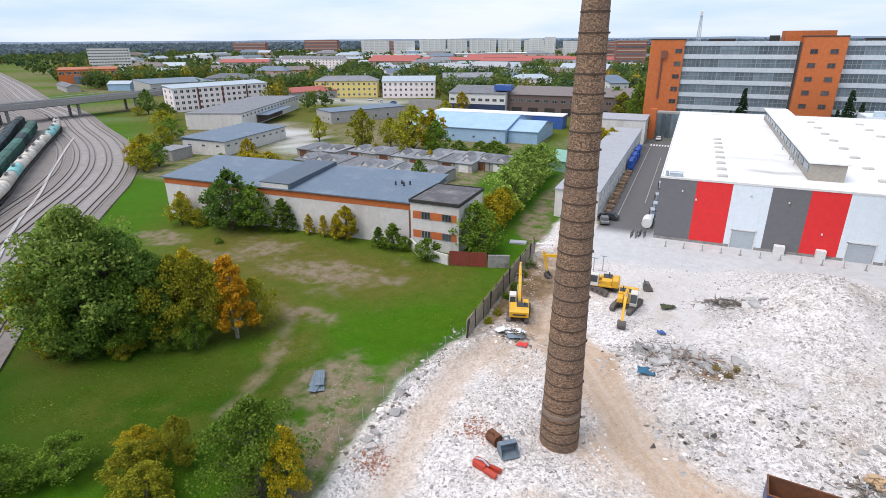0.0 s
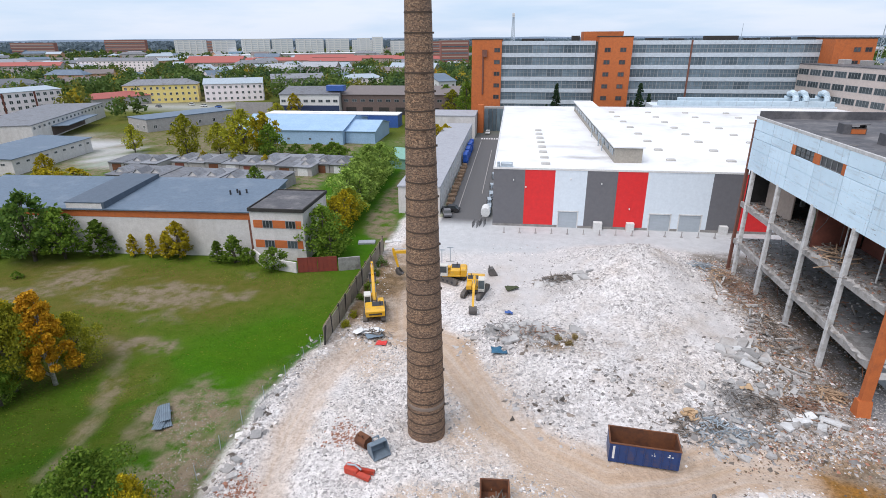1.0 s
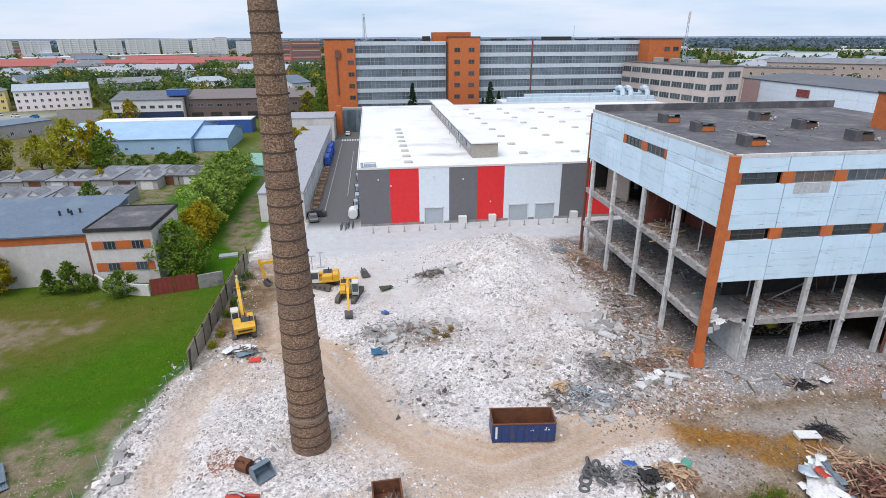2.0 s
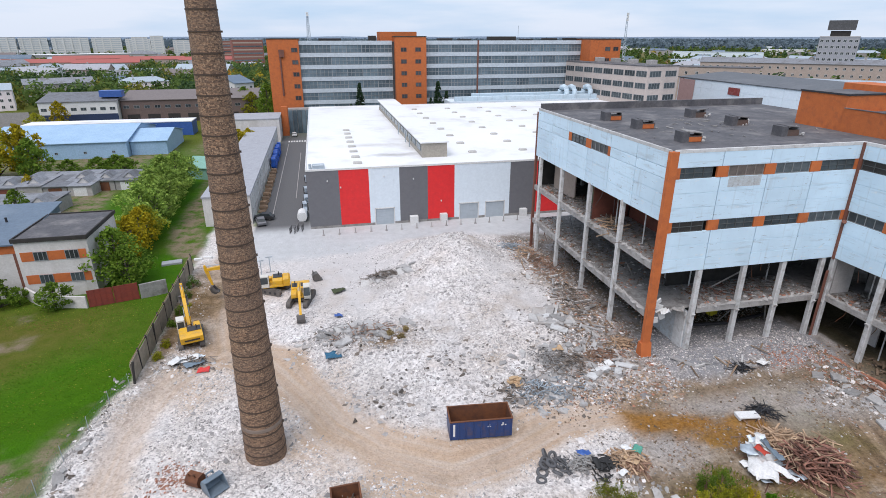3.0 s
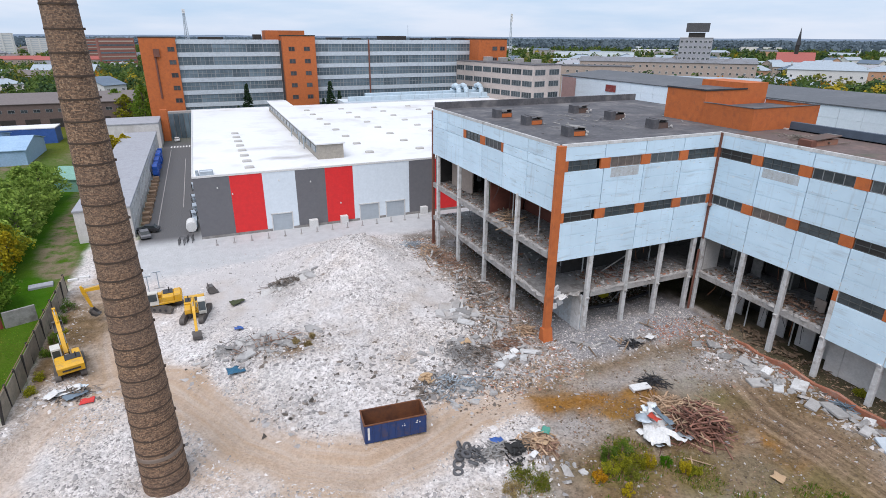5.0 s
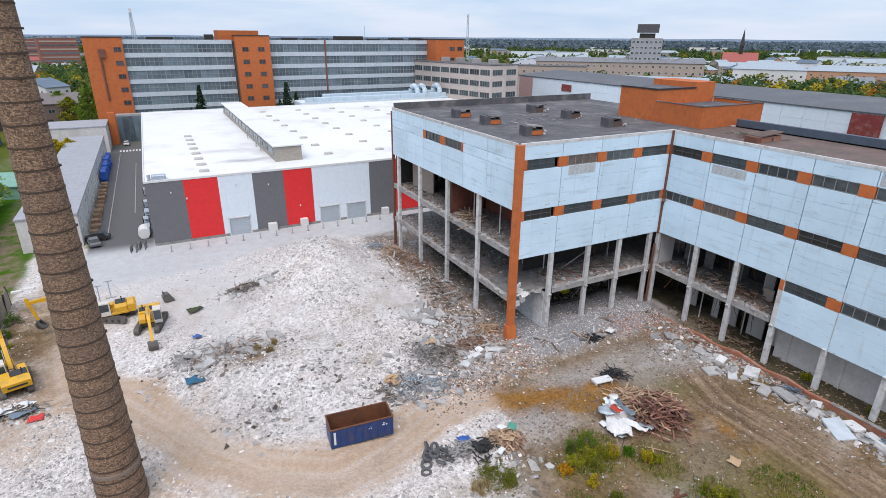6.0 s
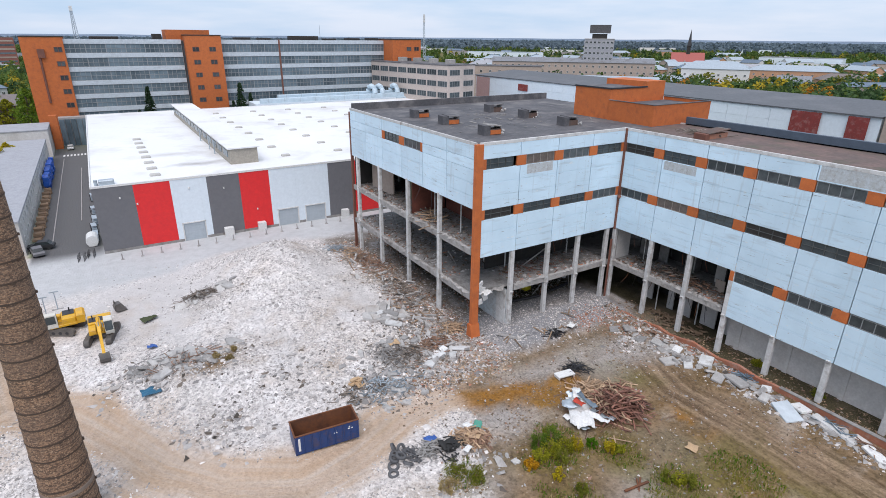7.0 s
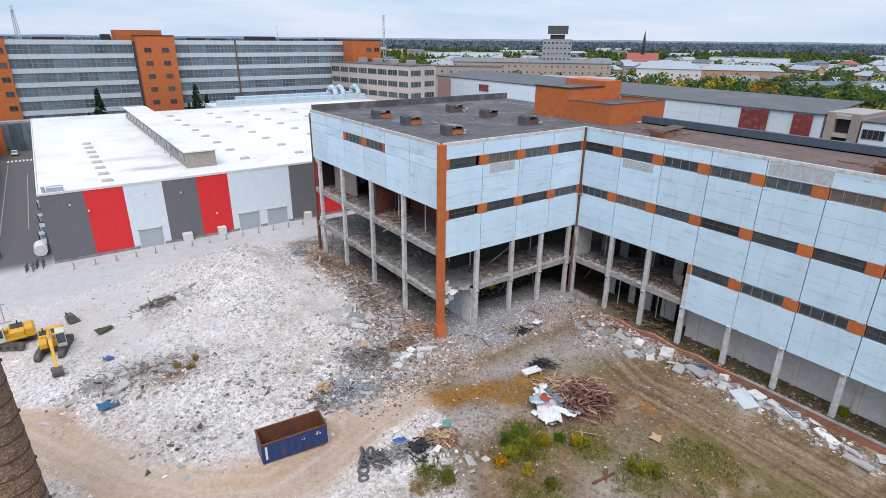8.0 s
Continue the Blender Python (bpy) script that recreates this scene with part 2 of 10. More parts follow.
M_PINKW = mat("pinkish white render", (0.88, 0.79, 0.80), (0.82, 0.73, 0.74), fine=2, grainy=0.1)
M_GREYW = mat("grey render", (0.38, 0.365, 0.35), (0.31, 0.295, 0.285), fine=2, each=0.15, grainy=0.12)
M_BEIGE = mat("beige render", (0.40, 0.325, 0.275), (0.34, 0.28, 0.24), fine=2, each=0.15, grainy=0.1)
M_REDROOF = mat("red roofing sheets", (0.42, 0.12, 0.10), (0.36, 0.11, 0.095), fine=3)
M_GREENHUT = mat("faded green sheet metal", (0.22, 0.42, 0.34), (0.19, 0.36, 0.3), fine=3)
M_REDGATE = mat("rusty red gate paint", (0.27, 0.05, 0.03), (0.2, 0.04, 0.03), fine=5)
M_WOOD = mat("old timber", (0.30, 0.19, 0.13), (0.22, 0.12, 0.08), island=0.35, fine=8)
M_REBAR = mat("rusty pipes and laths", (0.27, 0.125, 0.085), (0.17, 0.085, 0.065), island=0.65)
M_BARK = mat("bark", (0.10, 0.08, 0.06), (0.15, 0.13, 0.11), fine=8, bump=0.4)
M_BIRCH = mat("pale birch bark", (0.55, 0.53, 0.5), (0.25, 0.23, 0.2), fine=6, scale=3)
M_STONES = mat("crushed concrete", (0.62, 0.585, 0.56), (0.51, 0.48, 0.46), island=0.45, fine=3, bump=0.1)
M_GRAVEL = mat("grey concrete gravel", (0.42, 0.40, 0.385), (0.30, 0.285, 0.275), island=0.45, fine=3, bump=0.1)
M_FLOORC = mat("dusty broken floor concrete", (0.31, 0.30, 0.29), (0.20, 0.19, 0.18), fine=4, stain=(0.07, 0.06, 0.05), stain_amount=0.6, stain_scale=0.5)
M_GREYMASON = mat("dusty grey interior walls", (0.30, 0.29, 0.28), (0.20, 0.19, 0.18), fine=3, stain=(0.09, 0.08, 0.07), stain_amount=0.7, stain_scale=0.6)
M_PALEWOOD = mat("pale splintered timber", (0.50, 0.35, 0.23), (0.36, 0.24, 0.15), island=0.4, fine=8)
M_STONES_D = mat("dark demolition rubble", (0.22, 0.185, 0.155), (0.14, 0.115, 0.095), island=0.6, fine=3, bump=0.1)
M_SLAB = mat("broken concrete slab", (0.46, 0.45, 0.435), (0.34, 0.33, 0.32), each=0.3, fine=5, stain=(0.25, 0.2, 0.16), stain_amount=0.4)
M_BRICKRUB = mat("red brick rubble", (0.36, 0.15, 0.09), (0.3, 0.16, 0.11), island=0.4, fine=3)
M_PLINTH = mat("broken red brick wall", (0.43, 0.165, 0.09), (0.36, 0.15, 0.095), fine=7, stain=(0.4, 0.33, 0.28), stain_amount=0.5, stain_scale=0.9)
M_BALLAST = mat("rail ballast", (0.235, 0.205, 0.19), (0.165, 0.145, 0.13), fine=3, stain=(0.15, 0.13, 0.115), stain_amount=0.5, stain_scale=0.15)
M_APRONLANE = mat("pale yard gravel", (0.40, 0.375, 0.365), (0.31, 0.29, 0.28), fine=5, scale=0.3)
M_TRACKGRAVEL = mat("grey-brown track gravel", (0.31, 0.285, 0.27), (0.23, 0.21, 0.20), fine=4, scale=0.3)
M_RAIL = mat("rail steel", (0.14, 0.11, 0.09), rough=0.5, metal=0.5)
M_TANK = mat("grimy pale tank steel", (0.66, 0.62, 0.57), (0.40, 0.35, 0.29), each=0.25, fine=3, scale=0.5)
M_TANK_T = mat("turquoise tank paint", (0.22, 0.48, 0.47), (0.16, 0.36, 0.36), each=0.2, fine=3, scale=0.5)
M_GREENWAG = mat("green wagon paint", (0.045, 0.15, 0.115), (0.03, 0.085, 0.075), each=0.35, fine=3)
M_DARKWAG = mat("dark blue-grey wagon paint", (0.03, 0.05, 0.06), (0.02, 0.03, 0.035), each=0.35, fine=3)
M_PLASTIC_B = mat("blue tarpaulin", (0.03, 0.15, 0.26), rough=0.4)
M_RED = mat("red painted steel", (0.55, 0.06, 0.03), rough=0.45, stain=(0.2, 0.06, 0.04), stain_amount=0.5, stain_scale=2)
# Shade of the interiors is put into this near-black base colour.
M_DARKIN = mat("near-black concrete, also for indoor shade", (0.045, 0.041, 0.038), (0.026, 0.024, 0.022), fine=4)
M_GREENIN = mat("green painted interior wall", (0.17, 0.22, 0.13), (0.13, 0.17, 0.1), fine=3)
M_BROWNIN = mat("red-brown interior wall", (0.22, 0.07, 0.045), (0.15, 0.05, 0.035), fine=3)
L_GREEN = leaf_mat("green leaves", (0.06, 0.125, 0.014), (0.19, 0.285, 0.035))
L_DARK = leaf_mat("dark green leaves", (0.05, 0.115, 0.02), (0.16, 0.26, 0.045))
L_OLIVE = leaf_mat("olive autumn leaves", (0.14, 0.16, 0.014), (0.42, 0.40, 0.03))
L_YELLOW = leaf_mat("yellow autumn leaves", (0.22, 0.19, 0.012), (0.6, 0.47, 0.02))
L_ORANGE = leaf_mat("orange autumn leaves", (0.28, 0.13, 0.008), (0.62, 0.36, 0.02))
L_SPRUCE = leaf_mat("spruce needles", (0.012, 0.034, 0.016), (0.04, 0.075, 0.032))
L_WILLOW = leaf_mat("grey-green willow leaves", (0.115, 0.20, 0.035), (0.36, 0.48, 0.10))


L_GRASSY = leaf_mat("bright grass blades", (0.045, 0.14, 0.004), (0.10, 0.235, 0.008))
L_OLIVEGRASS = leaf_mat("dry olive grass blades", (0.12, 0.16, 0.015), (0.27, 0.26, 0.04))
L_DRY = leaf_mat("straw-coloured dry weeds", (0.26, 0.20, 0.09), (0.5, 0.39, 0.19))
M_SOIL = mat("brown soil lumps", (0.22, 0.15, 0.09), (0.13, 0.088, 0.055), island=0.5)
M_BLUEGREY = mat("blue-grey steel", (0.20, 0.26, 0.31), (0.14, 0.18, 0.22), rough=0.5, metal=0.2, island=0.3)
M_SCRAP = mat("dull blue-grey scrap steel", (0.32, 0.37, 0.41), (0.24, 0.28, 0.31), rough=0.6, island=0.5)
M_REDSHEET = mat("bright red plastic", (0.75, 0.05, 0.04), rough=0.5)
M_PLASTIC_V = mat("blue plastic", (0.05, 0.13, 0.42), rough=0.4)
M_DKGREEN = mat("dark green canvas", (0.06, 0.075, 0.03))
M_GREENPL = mat("sea-green plastic", (0.10, 0.36, 0.27), rough=0.5)
M_TAN = mat("tan cardboard", (0.55, 0.38, 0.22), (0.48, 0.33, 0.2))
M_YELLOWPL = mat("yellow plastic", (0.78, 0.66, 0.03), rough=0.5)
M_TYRE = mat("dusty grey tyre", (0.13, 0.13, 0.135), (0.09, 0.09, 0.095), rough=0.9)
M_FENCE = mat("mossy fence concrete", (0.33, 0.285, 0.22), (0.22, 0.19, 0.145), fine=5, stain=(0.11, 0.12, 0.07), stain_amount=0.5, stain_scale=0.8, each=0.2)
M_GREENWIRE = mat("green coated wire", (0.12, 0.22, 0.16), bump=0)
M_CABWHITE = mat("pale cab paint", (0.68, 0.66, 0.6), (0.6, 0.58, 0.52), bump=0.02)
M_BUCKET = mat("scuffed bucket steel", (0.13, 0.12, 0.115), (0.2, 0.185, 0.17), rough=0.6, metal=0.3)
M_HOOP = mat("corroded steel hoop", (0.055, 0.04, 0.03), (0.09, 0.055, 0.035), rough=0.8)
M_COLLAR = mat("grey mortar over brick", (0.24, 0.19, 0.155), (0.19, 0.14, 0.11), fine=6)
M_RUSTB = mat("dark red-brown pier", (0.22, 0.085, 0.055), (0.16, 0.07, 0.05), fine=6)
M_DARKBRICK = mat("sooty brick", (0.10, 0.08, 0.07), (0.15, 0.09, 0.07), fine=6)
M_MONITOR = mat("dull beige sheeting", (0.40, 0.37, 0.31), (0.34, 0.31, 0.27), fine=3)
M_GLASSWALL = mat("dark interior behind glazing", (0.08, 0.09, 0.10), bump=0)

M_BLUEDARK = mat("dark blue-grey sheeting", (0.09, 0.12, 0.16), (0.07, 0.095, 0.13), rough=0.5)
M_LTROOF = mat("light grey roofing felt", (0.40, 0.41, 0.44), (0.34, 0.35, 0.38), fine=3, stain=(0.25, 0.25, 0.26), stain_amount=0.4)
M_CRATE = mat("blue crate plastic", (0.02, 0.12, 0.55), rough=0.45, each=0.3)
M_PALLET = mat("weathered pallet wood", (0.36, 0.24, 0.15), (0.28, 0.19, 0.13), each=0.3)
M_NAVY = mat("dark blue sheeting", (0.03, 0.05, 0.12), rough=0.5)
M_BROWNROOF = mat("brown-grey roofing", (0.21, 0.18, 0.17), (0.17, 0.145, 0.14), fine=3)
M_REDBRICK = mat("dull red brick", (0.32, 0.13, 0.10), (0.26, 0.11, 0.09), fine=2)
M_ROOFGREY = mat("dark grey sheet roof", (0.14, 0.15, 0.165), (0.11, 0.12, 0.13), fine=3, stain=(0.2, 0.2, 0.21), stain_amount=0.4, stain_scale=0.1)
M_OLDRED = mat("faded red panel paint", (0.28, 0.045, 0.04), (0.2, 0.04, 0.035), stain=(0.4, 0.3, 0.28), stain_amount=0.35, stain_scale=0.8, fine=4)
M_PINKBR = mat("pale pink brick", (0.46, 0.30, 0.28), (0.40, 0.26, 0.25), fine=4)
M_DARKCONC = mat("dark weathered concrete", (0.16, 0.16, 0.165), (0.12, 0.12, 0.125), fine=2)
M_ORANGEW = mat("orange render", (0.58, 0.33, 0.20), (0.50, 0.29, 0.18), fine=2)
M_BRICKROOF = mat("faded red-orange roofing", (0.44, 0.15, 0.07), (0.36, 0.13, 0.07), fine=2)
M_SLEEPER = mat("oily sleepers and ballast", (0.22, 0.195, 0.18), (0.28, 0.255, 0.24), fine=5)
M_ASPHALT = mat("road asphalt", (0.20, 0.20, 0.21), (0.16, 0.16, 0.165), fine=4)
M_FRAME_D = mat("dark weathered window frame", (0.10, 0.11, 0.11), bump=0)
M_SKYLIGHT = mat("milky skylight plastic", (0.50, 0.49, 0.46), (0.40, 0.39, 0.37), fine=3, grainy=0.1)
M_BAND = mat("pale blue-white band paint", (0.52, 0.575, 0.615), (0.445, 0.495, 0.535), fine=2, stain=(0.3, 0.33, 0.35), stain_amount=0.3, grainy=0.1)
M_PLANK = mat("weathered brown planks", (0.33, 0.23, 0.15), (0.22, 0.15, 0.10), each=0.4, fine=8)
M_BOARD = mat("boarded window panes", (0.18, 0.15, 0.13), (0.12, 0.10, 0.09), fine=3)
M_HAZY = mat("hazy dusty window glass", (0.10, 0.115, 0.12), (0.05, 0.06, 0.065), rough=0.3, bump=0.0, each=0.4, fine=2, scale=1.1)
M_BOARDBAR = mat("grey weathered boarding", (0.33, 0.29, 0.26), (0.25, 0.22, 0.2), fine=5)
M_PEELED = mat("peeled coating over grey concrete", (0.46, 0.47, 0.46), (0.56, 0.62, 0.66), fine=6, scale=2.0, stain=(0.24, 0.22, 0.2), stain_amount=0.6, stain_scale=2.5)
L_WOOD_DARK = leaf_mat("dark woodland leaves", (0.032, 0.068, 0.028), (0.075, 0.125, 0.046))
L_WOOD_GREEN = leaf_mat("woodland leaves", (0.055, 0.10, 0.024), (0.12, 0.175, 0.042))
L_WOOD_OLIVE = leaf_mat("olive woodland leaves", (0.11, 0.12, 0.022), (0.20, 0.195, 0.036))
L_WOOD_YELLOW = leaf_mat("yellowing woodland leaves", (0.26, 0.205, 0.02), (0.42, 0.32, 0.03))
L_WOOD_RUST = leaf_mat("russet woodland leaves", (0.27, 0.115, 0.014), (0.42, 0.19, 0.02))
M_FARGLASS = mat("pale sky-lit glazing", (0.56, 0.59, 0.62), (0.48, 0.52, 0.56), rough=0.3, bump=0)
M_LAB = mat("pinkish beige facade panels", (0.50, 0.43, 0.39), (0.43, 0.37, 0.335), fine=2, stain=(0.25, 0.22, 0.2), stain_amount=0.35, stain_scale=0.3, streak=0.5, grainy=0.12)
M_DUCT = mat("pale blue duct sheeting", (0.52, 0.63, 0.70), (0.44, 0.55, 0.62), rough=0.45, fine=3, bump=0.03, stain=(0.3, 0.33, 0.35), stain_amount=0.3, grainy=0.1)
# Distance haze is put into these three pale blue base colours.
L_HAZE = leaf_mat("haze-tinted far forest leaves", (0.14, 0.185, 0.225), (0.18, 0.235, 0.275))
L_HAZE_OLIVE = leaf_mat("haze-tinted olive forest leaves", (0.15, 0.19, 0.205), (0.195, 0.24, 0.25))
M_RIDGE = mat("haze-tinted distant forest", (0.16, 0.215, 0.285), (0.14, 0.19, 0.26), scale=0.004, fine=0.05, bump=0)


# ---- mesh building ----
class Shape:
    """Collects boxes, prisms, tubes and facets into one mesh."""

    def __init__(self):
        self.v, self.f, self.m = [], [], []

    def poly(self, pts, faces, k=0):
        n = len(self.v)
        self.v += [tuple(p) for p in pts]
        self.f += [tuple(i + n for i in f) for f in faces]
        self.m += [k] * len(faces)
        return self

    def box(self, x0, x1, y0, y1, z0, z1, k=0, m=None):
        p = [(x0, y0, z0), (x1, y0, z0), (x1, y1, z0), (x0, y1, z0), (x0, y0, z1), (x1, y0, z1), (x1, y1, z1), (x0, y1, z1)]
        if m is not None:
            p = [m @ Vector(q) for q in p]
        return self.poly(p, [(0, 3, 2, 1), (4, 5, 6, 7), (0, 1, 5, 4), (1, 2, 6, 5), (2, 3, 7, 6), (3, 0, 4, 7)], k)

    def bevel_box(self, x0, x1, y0, y1, z0, z1, b=0.05, k=0, m=None):
        """A box whose upright edges and top edges are chamfered."""
        def ring(z, d):
            return [(x0 + b + d, y0 + d, z), (x1 - b - d, y0 + d, z), (x1 - d, y0 + b + d, z), (x1 - d, y1 - b - d, z), (x1 - b - d, y1 - d, z), (x0 + b + d, y1 - d, z), (x0 + d, y1 - b - d, z), (x0 + d, y0 + b + d, z)]
        p = ring(z0, 0) + ring(z1 - b, 0) + ring(z1, b * 0.7)
        if m is not None:
            p = [m @ Vector(q) for q in p]
        f = [tuple(reversed(range(8))), tuple(range(16, 24))]
        for r in (0, 8):
            f += [(r + i, r + (i + 1) % 8, r + 8 + (i + 1) % 8, r + 8 + i) for i in range(8)]
        return self.poly(p, f, k)

    def tube(self, pts, radii, n=8, k=0, caps=True):
        """A round bar along points, with a radius at each."""
        rings, pts = [], [Vector(p) for p in pts]
        for i, p in enumerate(pts):
            d = (pts[min(i + 1, len(pts) - 1)] - pts[max(i - 1, 0)]).normalized()
            u = d.cross(Vector((0, 0, 1)) if abs(d.z) < 0.9 else Vector((1, 0, 0))).normalized()
            w = d.cross(u)
            r = radii[i] if isinstance(radii, (list, tuple)) else radii
            rings.append([p + (u * math.cos(a) + w * math.sin(a)) * r for a in [2 * math.pi * j / n for j in range(n)]])
        f = []
        for i in range(len(pts) - 1):
            f += [(i * n + j, i * n + (j + 1) % n, (i + 1) * n + (j + 1) % n, (i + 1) * n + j) for j in range(n)]
        if caps:
            f += [tuple(reversed(range(n))), tuple(range((len(pts) - 1) * n, len(pts) * n))]
        return self.poly([q for r in rings for q in r], [tuple(reversed(q)) for q in f], k)

    def prism(self, outline, x0, x1, k=0, m=None):
        """An outline in (y, z), drawn out along x."""
        n = len(outline)
        p = [(x0, y, z) for y, z in outline] + [(x1, y, z) for y, z in outline]
        if m is not None:
            p = [m @ Vector(q) for q in p]
        f = [tuple(reversed(range(n))), tuple(range(n, 2 * n))] + [(i, (i + 1) % n, n + (i + 1) % n, n + i) for i in range(n)]
        return self.poly(p, f, k)

    def mesh(self, name, mats, smooth=False):
        me = bpy.data.meshes.new(name)
        me.from_pydata(self.v, [], self.f)
        for m in mats if isinstance(mats, (list, tuple)) else [mats]:
            me.materials.append(m)
        me.polygons.foreach_set("material_index", self.m)
        if smooth:
            me.polygons.foreach_set("use_smooth", [True] * len(self.f))
        me.update()
        return me


def part(name, shape, mats, parent=None, label="", at=None, smooth=False):
    """One mesh object, under a thing or a part."""
    me = shape if isinstance(shape, bpy.types.Mesh) else shape.mesh(name, mats, smooth)
    ob = new(name, me)
    if parent:
        ob.parent = parent
    if at is not None:
        ob.matrix_basis = at
    if label:
        ob["label"] = label
    return ob


def thing(name, label, category, group="", kind="", at=None):
    ob = tagged(new(name), label, category, group, kind)
    if at is not None:
        ob.matrix_basis = at
    return ob


def facets(name, verts, faces, mats, ids=None, smooth=False):
    """A mesh from arrays."""
    me = bpy.data.meshes.new(name)
    nf, k = faces.shape
    me.vertices.add(len(verts))
    me.vertices.foreach_set("co", verts.astype(np.float32).ravel())
    me.loops.add(nf * k)
    me.loops.foreach_set("vertex_index", faces.astype(np.int32).ravel())
    me.polygons.add(nf)
    me.polygons.foreach_set("loop_start", np.arange(0, nf * k, k, dtype=np.int32))
    me.polygons.foreach_set("loop_total", np.full(nf, k, dtype=np.int32))
    for m in mats:
        me.materials.append(m)
    if ids is not None:
        me.polygons.foreach_set("material_index", ids.astype(np.int32))
    if smooth:
        me.polygons.foreach_set("use_smooth", np.ones(nf, dtype=bool))
    me.update(calc_edges=True)
    return me


def cell_mesh(name, xs, zs, bar_x, bar_z, out, back, mats):
    """A window or door leaf in one piece: a grid of panes set back behind proud bars. bar_x, bar_z: which columns and rows are bars."""
    s, seen = Shape(), {}

    def v(x, y, z):
        key = (round(x, 4), round(y, 4), round(z, 4))
        if key not in seen:
            seen[key] = len(s.v)
            s.v.append(key)
        return seen[key]

    nx, nz = len(xs) - 1, len(zs) - 1
    deep = lambda i, j: None if not (0 <= i < nx and 0 <= j < nz) else (out if (i in bar_x or j in bar_z) else 0.0)
    for i in range(nx):
        for j in range(nz):
            y, k = deep(i, j), 1 if deep(i, j) == out else 0
            x0, x1, z0, z1 = xs[i], xs[i + 1], zs[j], zs[j + 1]
            s.f.append((v(x0, y, z0), v(x1, y, z0), v(x1, y, z1), v(x0, y, z1)))
            s.m.append(k)
            for di, dj, a, b in ((1, 0, (x1, z0), (x1, z1)), (-1, 0, (x0, z1), (x0, z0)), (0, 1, (x1, z1), (x0, z1)), (0, -1, (x0, z0), (x1, z0))):
                o = deep(i + di, j + dj)
                o = back if o is None else o
                if o > y:
                    s.f.append((v(a[0], y, a[1]), v(a[0], o, a[1]), v(b[0], o, b[1]), v(b[0], y, b[1])))
                    s.m.append(1)
    return s.mesh(name, mats)


def sash(name, w, h, cols, rows, bar, out, back, mats, x0=0.0, split=None):
    """cell_mesh with even panes."""
    xs, bx = [x0], []
    for i in range(cols):
        a = x0 + w * i / cols
        xs += [a + (bar if i == 0 else bar / 2), x0 + w * (i + 1) / cols - (bar if i == cols - 1 else bar / 2)]
    xs.append(x0 + w)
    zs = [0.0]
    for j in range(rows):
        zs += [h * j / rows + (bar if j == 0 else bar / 2), h * (j + 1) / rows - (bar if j == rows - 1 else bar / 2)]
    zs.append(h)
    return cell_mesh(name, xs, zs, set(range(0, len(xs), 2)), set(range(0, len(zs), 2)), out, back, mats)


# ---- the ground: one sheet to the horizon, with heaps, tracks and kinds of surface ----
def lattice(x, y, seed):
    h = np.sin(x * 127.1 + y * 311.7 + seed * 74.7) * 43758.5453
    return h - np.floor(h)


def vnoise(x, y, size, seed=0):
    """Smooth noise from 0 to 1 with features of the given size."""
    x, y = np.asarray(x, float) / size, np.asarray(y, float) / size
    i, j = np.floor(x), np.floor(y)
    u, v = x - i, y - j
    u, v = u * u * (3 - 2 * u), v * v * (3 - 2 * v)
    a, b, c, d = lattice(i, j, seed), lattice(i + 1, j, seed), lattice(i, j + 1, seed), lattice(i + 1, j + 1, seed)
    return (a * (1 - u) + b * u) * (1 - v) + (c * (1 - u) + d * u) * v


def fnoise(x, y, size, seed=0):
    return 0.5 * vnoise(x, y, size, seed) + 0.3 * vnoise(x, y, size / 2.3, seed + 1) + 0.2 * vnoise(x, y, size / 5.1, seed + 2)


def step(a, lo, hi):
    t = np.clip((a - lo) / (hi - lo), 0, 1)
    return t * t * (3 - 2 * t)


def bell(x, y, cx, cy, sx, sy):
    return np.exp(-((x - cx) / sx) ** 2 - ((y - cy) / sy) ** 2)


def near_line(x, y, pts):
    """The distance from a broken line."""
    best = np.full(np.shape(x), 1e9)
    for (ax, ay), (bx, by) in zip(pts, pts[1:]):
        dx, dy = bx - ax, by - ay
        t = np.clip(((x - ax) * dx + (y - ay) * dy) / (dx * dx + dy * dy), 0, 1)
        best = np.minimum(best, np.hypot(x - ax - t * dx, y - ay - t * dy))
    return best


def line_frame(x, y, pts):
    """Distance to the side of a broken line (left positive) and the way along it."""
    best, side, along, run = np.full(np.shape(x), 1e9), np.zeros(np.shape(x)), np.zeros(np.shape(x)), 0.0
    for (ax, ay), (bx, by) in zip(pts, pts[1:]):
        dx, dy = bx - ax, by - ay
        ll = math.hypot(dx, dy)
        t = np.clip(((x - ax) * dx + (y - ay) * dy) / ll ** 2, 0, 1)
        d = np.hypot(x - ax - t * dx, y - ay - t * dy)
        near = d < best
        best = np.where(near, d, best)
        side = np.where(near, np.copysign(d, dx * (y - ay) - dy * (x - ax)), side)
        along = np.where(near, run + t * ll, along)
        run += ll
    return side, along


